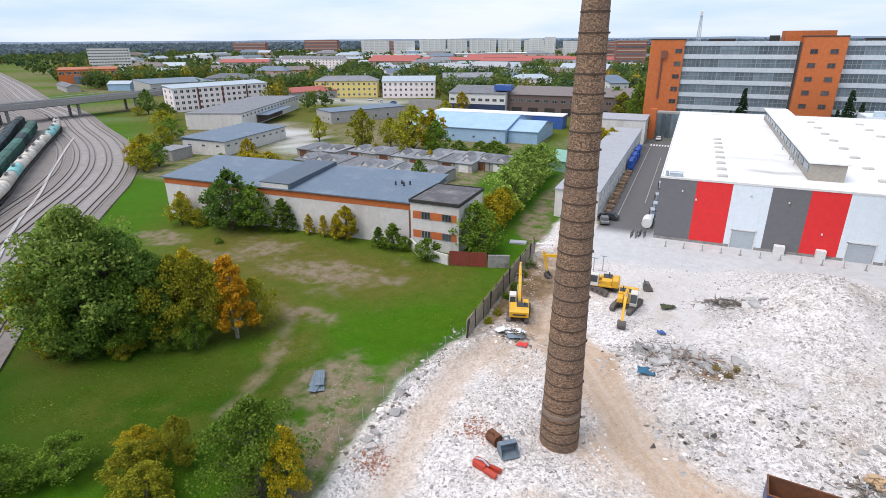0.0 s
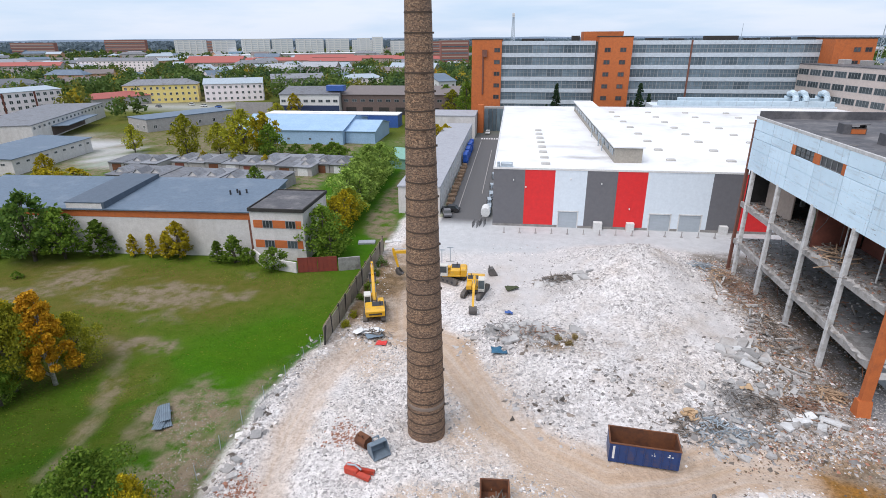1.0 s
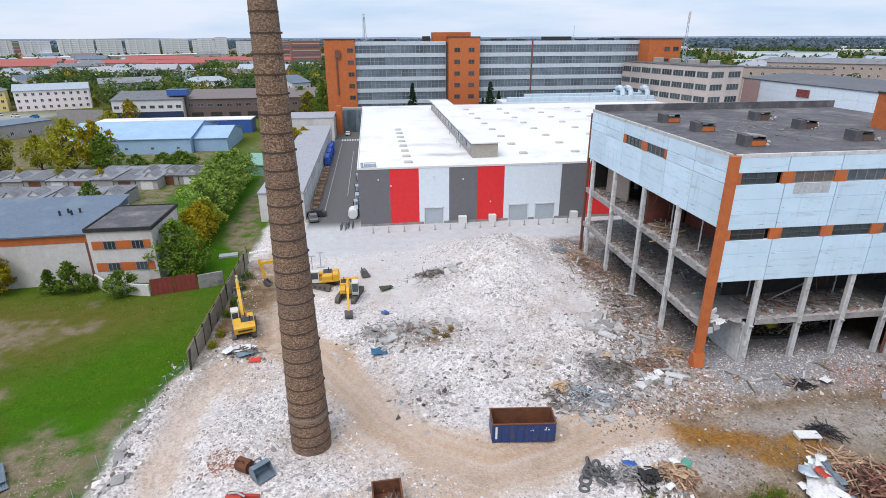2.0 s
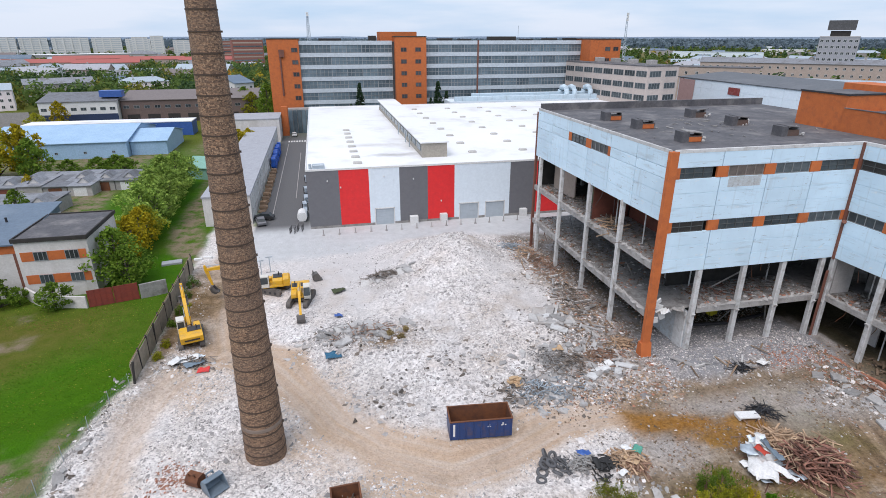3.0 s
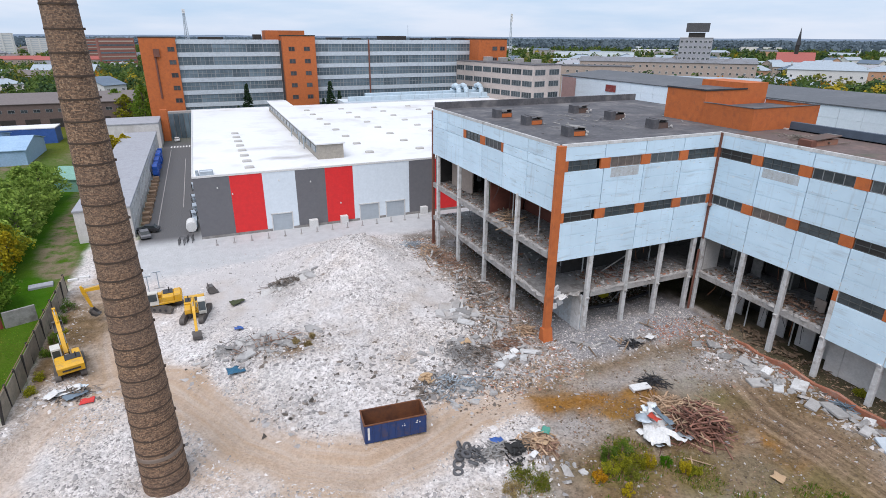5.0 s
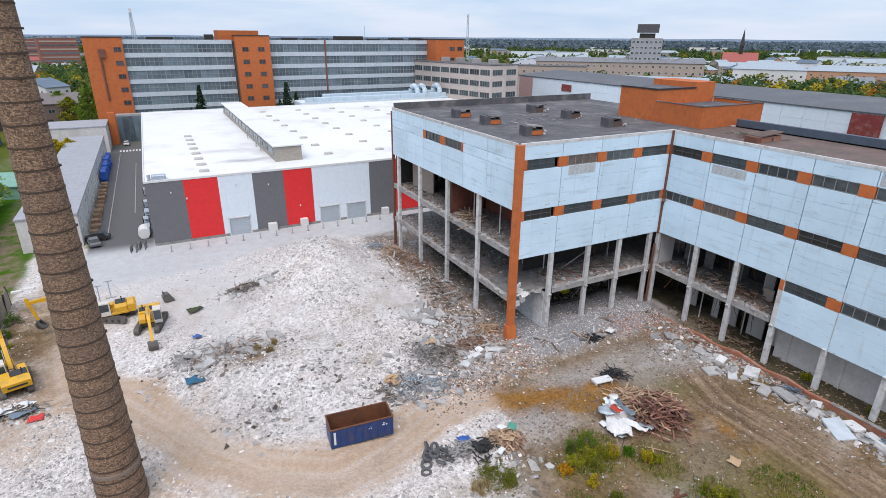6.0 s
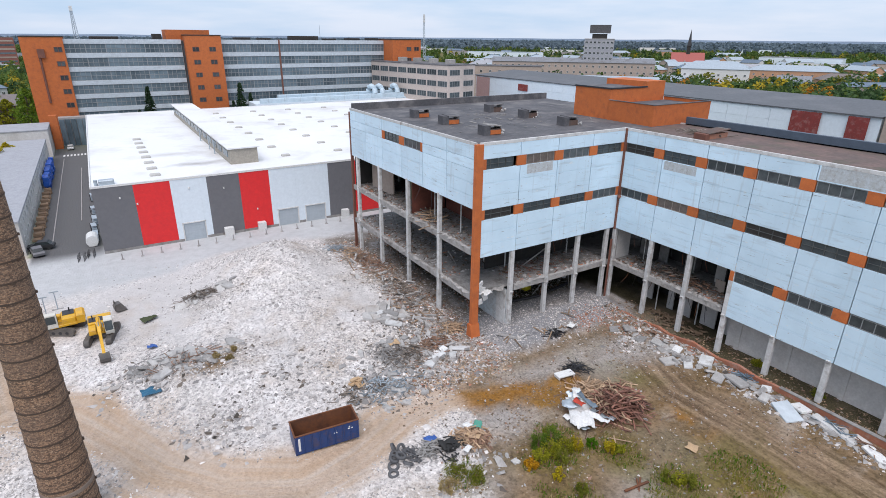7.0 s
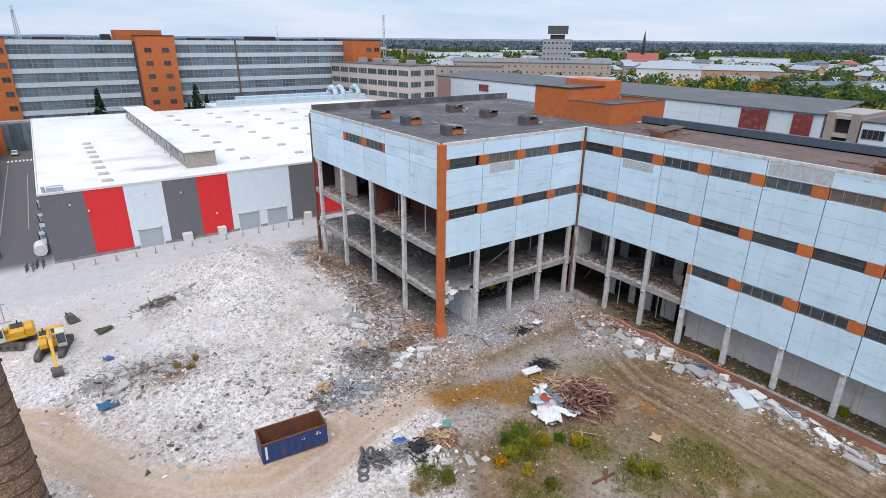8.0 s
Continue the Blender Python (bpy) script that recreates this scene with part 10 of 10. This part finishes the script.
building("apartment_block", "long grey-brown apartment house with a tiled roof", 250, 338, -44, 112, 14, 20.5, M_BEIGE, M_ASB, "gable", 2.6, storeys=5, bays=26, ends=False, chimneys=8)
building("apartment_block", "old brick house with a dark roof", 186, 275, -42, 42, 14, 21, M_BEIGE, M_BITUMEN, "flat", storeys=5, bays=8, ends=False)
building("apartment_block", "beige three-storey house with a grey roof", 388, 164, -32, 66, 14, 10.5, M_BEIGE, M_BLUEROOF, "gable", 2.0, storeys=3, bays=12)
building("gabled_house", "white gabled house with a grey roof", 394, 210, -60, 20, 26, 8.5, M_WHITE, M_ASB, "gable", 5.0, storeys=2, bays=3)
building("civic_building", "pale blue-roofed white building among trees", 362, 262, -55, 44, 18, 17, M_WHITE, M_METAL, "hip", 5, storeys=3, bays=8)
building("civic_building", "orange rendered building with a pale metal roof", 448, 262, -56, 60, 18, 14, M_ORANGEW, M_METAL, "hip", 4, storeys=3, bays=9)
building("civic_building", "low store with a pale metal roof", 248, 268, -52, 60, 20, 12, M_GREYW, M_METAL, "gable", 2.5, storeys=0)
building("civic_building", "orange rendered house with a brown roof", 430, 200, -50, 30, 16, 11, M_ORANGEW, M_BROWNROOF, "hip", 4, storeys=2, bays=6)
th = building("church", "church with a red roof and a dark pointed spire", 560, 420, -50, 34, 18, 13, M_ORANGEW, M_REDROOF, "gable", 9, storeys=0)
s = Shape()
s.box(15.2, 18.8, 7.2, 10.8, 13, 29)
sp = part("tower", s, M_DARKIN, th)
s = Shape()
s.poly([(14.8, 6.8, 29), (19.2, 6.8, 29), (19.2, 11.2, 29), (14.8, 11.2, 29), (17, 9, 47)], [(0, 1, 4), (1, 2, 4), (2, 3, 4), (3, 0, 4), (3, 2, 1, 0)])
part("spire", s, M_DKMETAL, sp)
# ducts behind the warehouse
th = thing("roof_ducts", "silver ventilation ducts with bent elbows on a low roof", "duct", at=pose(0, 0, 0))
s = Shape()
s.box(50, 133, 213, 224, 0, 12.6)
part("base_building", s, M_CLAD_W, th)
for x0, x1, y, z, w, h in ((52, 131.5, 213.2, 12.62, 1.5, 1.7), (60, 122, 217.4, 12.62, 1.9, 2.4), (108, 134, 211.9, 11.4, 1.1, 1.3)):
    s = Shape()
    s.bevel_box(x0, x1, y, y + w, z, z + h, b=0.12)
    d = part("duct", s, M_DUCT, th)
    k = x0 + 3.0
    while k < x1 - 1:
        s = Shape()
        s.box(k - 0.07, k + 0.07, y - 0.08, y - 0.004, z, z + h + 0.05)
        part("flange", s, M_METAL, d)
        k += 6.0
for x in (98.0, 101.4, 108.4, 111.8, 118.4, 121.8):
    s = Shape()
    s.tube([(x, 218.5, 14.6), (x, 218.5, 15.6), (x + 0.2, 217.9, 16.6), (x + 0.5, 216.6, 17.1), (x + 0.8, 215.2, 16.7), (x + 1.0, 214.4, 15.6), (x + 1.0, 214.2, 14.3)], 1.05, 12)
    part("elbow", s, M_DUCT, th)
# lattice masts
for x, y, z0, h, w in ((-1.6, 240, 34.6, 10.5, 1.5), (340, 596, 0, 60, 3.6), (88, 245, 34.6, 6, 0.1)):
    th = thing("radio_mast", "slim steel lattice radio mast", "mast", "masts", at=pose(x, y, z0))
    for a, b in ((-1, -1), (1, -1), (0, 1)):
        s = Shape()
        s.tube([(a * w / 2, b * w / 2, 0), (a * w / 6, b * w / 6, h)], max(0.06, w * 0.075), 5)
        part("leg", s, M_METAL, th)
    s = Shape()
    for k in range(14):
        f0, f1 = 1 - k / 14 * 0.66, 1 - (k + 1) / 14 * 0.66
        for (a, b), (c, d) in (((-1, -1), (1, -1)), ((1, -1), (0, 1)), ((0, 1), (-1, -1))):
            s.tube([(a * w / 2 * f0, b * w / 2 * f0, h * k / 14), (c * w / 2 * f1, d * w / 2 * f1, h * (k + 1) / 14)], max(0.03, w * 0.04), 4, caps=False)
    part("bracing", s, M_METAL, th)
    if w > 1:
        for k in range(3):
            s = Shape()
            s.bevel_box(-w * 0.35, w * 0.35, -w * 0.45, -w * 0.3, h * (0.86 + 0.05 * k), h * (0.9 + 0.05 * k), b=0.02)
            part("antenna", s, M_WHITE, th)


# ---- railway yard ----
RAIL = [(-48, 4), (-79, 33), (-100, 53), (-123.5, 79), (-141.6, 99), (-165, 119.6), (-198.6, 142), (-241.5, 164.5), (-302, 197), (-390, 234), (-541, 308), (-733, 398), (-1000, 525)]
TANK_LINE = [(-95, 31), (-130, 57), (-151.4, 75), (-174.4, 92.5), (-204.6, 116.4), (-254, 154.4), (-310, 182), (-398, 218), (-549, 292), (-741, 382), (-1008, 509)]
GREEN_LINE = [(-110, 38), (-150, 68), (-184.4, 93.3), (-216.9, 117.3), (-264.5, 150.4), (-318, 175), (-402, 211), (-553, 285), (-745, 375), (-1012, 502)]
DARK_LINE = [(-130, 46), (-180, 84), (-226.3, 117.2), (-256.8, 137.9), (-285.4, 157.7), (-330, 176), (-405, 204), (-556, 278), (-748, 368), (-1015, 495)]


def spline(pts, n=10):
    P = [Vector(p) for p in pts]
    out = []
    for i in range(len(P) - 1):
        a, b, c, d = P[max(i - 1, 0)], P[i], P[i + 1], P[min(i + 2, len(P) - 1)]
        for k in range(n):
            t = k / n
            out.append(0.5 * ((2 * b) + (c - a) * t + (2 * a - 5 * b + 4 * c - d) * t * t + (3 * b - a - 3 * c + d) * t ** 3))
    return out + [P[-1]]


def offset(line, d):
    out = []
    for i, p in enumerate(line):
        t = (line[min(i + 1, len(line) - 1)] - line[max(i - 1, 0)]).normalized()
        out.append(p + Vector((-t.y, t.x)) * d)
    return out


def ribbon(s, a, b, z, k=0, zb=None):
    n = len(a)
    pts = [(*p, z) for p in a] + [(*p, z) for p in b]
    f = [(i, i + 1, n + i + 1, n + i) for i in range(n - 1)]
    if zb is not None:
        pts += [(*p, zb) for p in a] + [(*p, zb) for p in b]
        f += [q for i in range(n - 1) for q in ((i, 2 * n + i, 2 * n + i + 1, i + 1), (n + i, n + i + 1, 3 * n + i + 1, 3 * n + i))]
        f += [(0, n, 3 * n, 2 * n), (n - 1, 3 * n - 1, 4 * n - 1, 2 * n - 1)]
    s.poly(pts, f, k)


base = spline(RAIL)
s = Shape()
ribbon(s, offset(base, -3), offset(base, 72), 0.3, zb=-0.5)
tagged(part("ballast_bed", s, M_BALLAST, None), "grey ballast bed of a railway yard", "railway", kind="structure")
tank_ln, green_ln, dark_ln = spline(TANK_LINE), spline(GREEN_LINE), spline(DARK_LINE)
lines = [offset(base, o) for o in (0.5, 5.4, 10.2, 14.6)] + [offset(base, 19.3)[:66]] + [tank_ln, green_ln, dark_ln, offset(dark_ln, 7), offset(dark_ln, 13)]
for i, ln in enumerate(lines):
    th = thing("railway_track", "railway track on sleepers in a curving yard", "railway track", "tracks of the yard")
    for d in (-0.76, 0.76):
        s = Shape()
        ribbon(s, offset(ln, d - 0.07), offset(ln, d + 0.07), 0.62, zb=0.3)
        part("rail", s, M_RAIL, th)
    s = Shape()
    ribbon(s, offset(ln, -1.3), offset(ln, 1.3), 0.40 + 0.006 * (i % 2), zb=0.3)
    part("sleeper_bed", s, M_SLEEPER, th)
for o, w in ((2.9, 1.2), (7.8, 1.1), (12.4, 0.9)):
    s = Shape()
    ribbon(s, offset(base, o - w), offset(base, o + w), 0.36, zb=0.29)
    tagged(part("gravel_lane", s, M_TRACKGRAVEL, None), "pale gravel lane between railway tracks", "railway", kind="structure")
for o, a, b in ((-7.2, 4, 46),):
    ln = offset(tank_ln, o)[a:b]
    s = Shape()
    ribbon(s, offset(ln, -0.35), offset(ln, 0.35), 0.6, zb=0.3)
    tagged(part("cable_trough", s, M_GREYW, None), "pale concrete platform strip between tracks", "platform", kind="structure")


def along(line, dist):
    for a, b in zip(line, line[1:]):
        l = (b - a).length
        if dist <= l:
            return a.lerp(b, dist / l), math.degrees(math.atan2(b.y - a.y, b.x - a.x))
        dist -= l
    return line[-1], 0


def tank_wagon():
    th = thing("tank_wagon", "grimy pale railway tank wagon", "railway wagon", "tank wagons")
    s = Shape()
    s.tube([(-5.4, 0, 2.75), (-5.2, 0, 2.75), (5.2, 0, 2.75), (5.4, 0, 2.75)], [1.1, 1.5, 1.5, 1.1], 18)
    part("tank", s, M_TANK, th)
    s = Shape()
    s.box(-5.8, 5.8, -1.3, 1.3, 1.0, 1.24)
    part("frame", s, M_DKMETAL, th)
    for x in (-3.9, 3.9):
        s = Shape()
        s.box(x - 1.3, x + 1.3, -1.0, 1.0, 0.35, 0.95)
        part("bogie", s, M_DKMETAL, th)
    s = Shape()
    s.tube([(0, 0, 4.2), (0, 0, 4.6)], 0.4, 10)
    part("dome", s, M_TANK, th)
    s = Shape()
    s.box(-1.6, 1.6, -0.5, 0.5, 4.62, 4.68)
    part("walkway", s, M_DKMETAL, th)
    return th


def box_wagon():
    th = thing("hopper_wagon", "green railway hopper wagon", "railway wagon", "green wagons")
    s = Shape()
    s.prism([(-1.5, 1.2), (1.5, 1.2), (1.5, 3.9), (0.8, 4.4), (-0.8, 4.4), (-1.5, 3.9)], -6, 6)
    part("body", s, M_GREENWAG, th)
    for i in range(9):
        s = Shape()
        s.box(-5.8 + i * 1.42, -5.65 + i * 1.42, -1.58, 1.58, 1.3, 3.85)
        part("rib", s, M_GREENWAG, th)
    for x in (-4.2, 4.2):
        s = Shape()
        s.box(x - 1.3, x + 1.3, -1.0, 1.0, 0.35, 1.15)
        part("bogie", s, M_DKMETAL, th)
    return th


tw, gw = tank_wagon(), box_wagon()
tt, dw = copy_thing(tw, pose(0, 0, 0)), copy_thing(gw, pose(0, 0, 0))
tagged(tt, "turquoise railway tank wagon with pale dirt", "railway wagon", "tank wagons")
tagged(dw, "dark blue-grey railway hopper wagon", "railway wagon", "dark wagons")
for ob, name, m in ((tt, "tank", M_TANK_T), (dw, "body", M_DARKWAG), (dw, "rib", M_DARKWAG)):
    for c in ob.children:
        if c.name.split(".")[0] == name:
            c.data = c.data.copy()
            c.data.materials[0] = m
first = True
placed = set()
for o, start, n, w, gap in ((tank_ln, 32, 15, tw, 12.1), (green_ln, 36, 12, gw, 12.8), (dark_ln, 48, 11, dw, 12.8)):
    ln = o
    for i in range(n):
        p, a = along(ln, start + i * gap)
        m = pose(p.x, p.y, 0.3, 0, 0, a)
        kind_ = tt if w is tw and i in (5, 11, 12) else dw if w is gw and i in (2, 3, 8) else w
        if kind_.name not in placed:
            placed.add(kind_.name)
            kind_.matrix_basis = m
        else:
            copy_thing(kind_, m)
# viaduct
th = thing("viaduct", "grey concrete road viaduct over the railway", "bridge")
deck = [Vector((-316, 20)), Vector((-298, 100)), Vector((-290, 160)), Vector((-288, 215)), Vector((-292, 260)), Vector((-310, 325)), Vector((-345, 400))]
dk = spline([tuple(p) for p in deck], 6)
s = Shape()
ribbon(s, offset(dk, -6), offset(dk, 6), 8.2, zb=6.6)
part("deck", s, M_ASPHALT, th)
for o in (-6.2, 6.2):
    s = Shape()
    ribbon(s, offset(dk, o - 0.2), offset(dk, o + 0.2), 9.2, zb=6.9)
    part("parapet", s, M_GREYW, th)
    s = Shape()
    ribbon(s, offset(dk, o - 0.08), offset(dk, o + 0.08), 10.1, zb=9.95)
    part("handrail", s, M_METAL, th)
for d in range(8):
    p, a = along(dk, 40 + d * 32)
    for k in (-4, 4):
        s = Shape()
        s.tube([(k, 0, -0.5), (k, 0, 6.6)], 0.7, 10)
        part("pier", s, M_CONC, th, at=pose(p.x, p.y, 0, 0, 0, a + 90))
s = Shape()
ribbon(s, offset(dk[24:], -7), offset(dk[24:], 7), 6.5, zb=-0.5)
part("embankment", s, M_GREYW, th)


# ---- the town's houses and woods far off ----
MAIN = len(FOOT)


def town():
    r = np.random.default_rng(17)
    walls, roofs = [M_WHITE, M_BEIGE, M_GREYW, M_ORANGEW, M_PINKW], [M_METAL, M_ASB, M_BROWNROOF, M_METAL, M_BLUEROOF, M_LTROOF]
    done = 0
    while done < 200:
        az = radians(r.uniform(-62, 78) if done % 3 else r.uniform(-62, -5))
        d = 470 + 950 * r.random() ** 1.3
        if radians(-8) < az < radians(27) and d < 420:
            continue
        x, y = math.sin(az) * d, math.cos(az) * d
        if any(math.hypot(x - a, y - b) < c + 14 for a, b, c in FOOT) or (x < -300 and y < 0.62 * -x + 60):
            continue
        w, dd, h = r.uniform(14, 46), r.uniform(10, 15), r.choice([5.5, 7, 9, 11])
        i, j = int(r.integers(5)), int(r.integers(6))
        building("town_house", ("white", "beige", "grey", "orange", "pinkish")[i] + " town house with a " + ("pale metal", "grey", "brown", "pale metal", "blue-grey", "light grey")[j] + " pitched roof", x, y, -math.degrees(az) + r.uniform(-50, 50), w, dd, h, walls[i], roofs[j],
                 "hip" if r.random() < 0.4 else "gable", 2.5 + 2 * r.random(), storeys=2 if d < 800 else 0, bays=max(2, int(w / 5)), win=(1.8, 1.6), ends=False, group="town houses", chimneys=1)
        done += 1
    done = 0
    while done < 60:
        az = radians(r.uniform(36, 78))
        d = r.uniform(390, 900)
        x, y = math.sin(az) * d, math.cos(az) * d
        if any(math.hypot(x - a, y - b) < c + 12 for a, b, c in FOOT):
            continue
        w, j = r.uniform(14, 34), int(r.integers(3))
        building("town_house", ("white", "orange", "beige")[j] + " town house with a sheet metal roof", x, y, -math.degrees(az) + r.uniform(-60, 60), w, 12, r.choice([8, 10, 12]), (M_WHITE, M_ORANGEW, M_BEIGE)[j], (M_METAL, M_METAL, M_REDROOF if done % 5 == 0 else M_BLUEROOF)[done % 3], "hip" if done % 2 else "gable", 3.5, storeys=3 if d < 600 else 0, bays=max(2, int(w / 4)), win=(1.6, 1.6), ends=False, group="town houses", chimneys=1)
        done += 1
    for i in range(26):
        az = radians(r.uniform(-60, 78))
        d = r.uniform(900, 1900)
        x, y = math.sin(az) * d, math.cos(az) * d
        building("far_hall", "long pale flat hall in the distance", x, y, -math.degrees(az) + r.uniform(-15, 15), r.uniform(60, 150), 30, r.uniform(7, 13), [M_WHITE, M_GREYW, M_CLAD_W, M_LTBLUE][i % 4], [M_METAL, M_MEMBRANE, M_ASB][i % 3], "flat", storeys=0, group="far halls")


town()


def far_woods():
    r = np.random.default_rng(44)
    foot = np.array(FOOT)
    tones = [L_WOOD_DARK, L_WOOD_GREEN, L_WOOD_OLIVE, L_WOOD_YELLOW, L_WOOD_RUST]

    def batch(name, label, n, dmin, dmax, power, tall, leaves, size, clear=True, warm=1.0, span=(-66, 82), thin=0.4, leaf=tones):
        az = np.radians(r.uniform(*span, n))
        d = dmin + (dmax - dmin) * r.random(n) ** power
        x, y = np.sin(az) * d, np.cos(az) * d
        keep = fnoise(x, y, 90, 71) > thin
        keep &= ~((x < -95) & (y < -0.62 * x + 70) & (y > -0.75 * x - 80) & (x > -420))
        keep &= ~((x < -180) & (y < -0.52 * x + 48) & (x > -900) & (y > -0.3 * x + 40) & (d < 500))
        keep &= ~((x > -40) & (x < 190) & (y < 262)) & ~((x > 120) & (x < 190) & (y < 260)) & ~((x > -130) & (x < -20) & (y < 300))
        keep &= ~((x > -185) & (x < -100) & (y < 310)) & ~(np.abs(x + 302) < 16)
        keep &= ~((x < -300) & ((x + 302) * 0.423 + (y - 199) * 0.906 < 26) & (d < 1150))
        if clear:
            for i, (a, b, c) in enumerate(foot):
                keep &= np.hypot(x - a, y - b) > c + 3
                # keep low trees off the near side of a facade
                t = np.clip((x * a + y * b) / (a * a + b * b), 0, 1)
                keep &= ~((np.hypot(x - a * t, y - b * t) < c * 0.75) & (t > 1 - (58 if i < MAIN and a < 0 else 8) / math.hypot(a, b)) & (t < 1))
        x, y, d = x[keep], y[keep], d[keep]
        m = len(x)
        h = tall * (0.6 + 0.6 * r.random(m))
        rad = h * (0.26 + 0.16 * r.random(m))
        k = np.repeat(np.arange(m), leaves)
        q = r.normal(size=(m * leaves, 3))
        q /= np.linalg.norm(q, axis=1)[:, None]
        bump = 0.75 + 0.5 * lattice(np.floor(q[:, 0] * 2.2 + 9), np.floor(q[:, 1] * 2.2 + q[:, 2] * 3 + 9), 3 + k % 17)
        q *= (0.55 + 0.45 * r.random(m * leaves) ** 0.5)[:, None] * bump[:, None]
        p = np.stack([x[k] + q[:, 0] * rad[k], y[k] + q[:, 1] * rad[k], h[k] * 0.58 + q[:, 2] * h[k] * 0.42], 1)
        out = q / np.linalg.norm(q, axis=1)[:, None] + 0.45 * r.normal(size=p.shape)
        a = np.cross(out, r.normal(size=p.shape))
        a /= np.linalg.norm(a, axis=1)[:, None]
        b = np.cross(out, a)
        b /= np.linalg.norm(b, axis=1)[:, None]
        sz = (size * (0.6 + 0.8 * r.random(len(p))) * (0.7 + 0.05 * h[k]))[:, None]
        v = np.stack([p - a * sz, p + b * sz * 0.7, p + a * sz, p - b * sz * 0.7], 1).reshape(-1, 3)
        tone = np.clip((fnoise(x, y, 70, 13) * 1.5 + 0.9 * r.random(m) - 0.55) * 3.1, 0, 4.99)
        tone = np.where(r.random(m) < (0.5 if warm <= 1 else 0.3), np.minimum(tone, 1.9), tone * warm).astype(int)
        if warm > 1.2:
            tone = r.choice(5, m, p=[0.42, 0.30, 0.12, 0.07, 0.09])
        tagged(new(name, facets(name, v, np.arange(len(v)).reshape(-1, 4), leaf, tone[k])), label, "woods", kind="stuff")

    batch("town_trees", "green and autumn-tinted trees between the houses", 5200, 290, 700, 0.8, 12, 62, 0.82, thin=0.34, warm=0.8)
    batch("street_trees", "autumn-tinted trees behind the long hall", 1100, 200, 560, 0.9, 13.5, 150, 0.74, span=(36, 80), thin=0.2, warm=1.7)
    batch("belt_trees", "belt of dark green trees before the flats", 1250, 295, 560, 0.9, 13, 130, 0.6, span=(-66, -4), thin=0.34, warm=1.0)
    batch("far_woods", "distant mixed woods with autumn colours", 7500, 600, 1700, 0.8, 11, 24, 1.5, warm=0.75, thin=0.3)
    # the farthest leaves have haze painted into their colours
    batch("horizon_woods", "wooded horizon tinted blue-green for haze", 20000, 1500, 4400, 0.75, 17, 8, 4.0, clear=False, warm=0.35, leaf=[L_HAZE, L_HAZE, L_HAZE_OLIVE, L_HAZE_OLIVE, L_HAZE_OLIVE])


far_woods()
# the wooded ridge that closes the horizon, distance haze put into its colour
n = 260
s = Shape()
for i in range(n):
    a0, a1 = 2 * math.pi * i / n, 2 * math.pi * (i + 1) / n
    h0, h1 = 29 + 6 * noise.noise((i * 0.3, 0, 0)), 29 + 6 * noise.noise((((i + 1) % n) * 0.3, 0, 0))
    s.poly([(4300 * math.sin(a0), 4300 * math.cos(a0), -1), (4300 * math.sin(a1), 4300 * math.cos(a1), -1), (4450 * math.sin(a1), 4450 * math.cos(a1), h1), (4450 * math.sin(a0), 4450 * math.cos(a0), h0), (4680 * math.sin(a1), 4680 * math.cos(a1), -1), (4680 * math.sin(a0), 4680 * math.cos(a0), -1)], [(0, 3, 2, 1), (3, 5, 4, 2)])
tagged(part("backdrop", s, M_RIDGE, None), "wooded ridge on the horizon tinted blue for haze", "ridge", kind="structure")
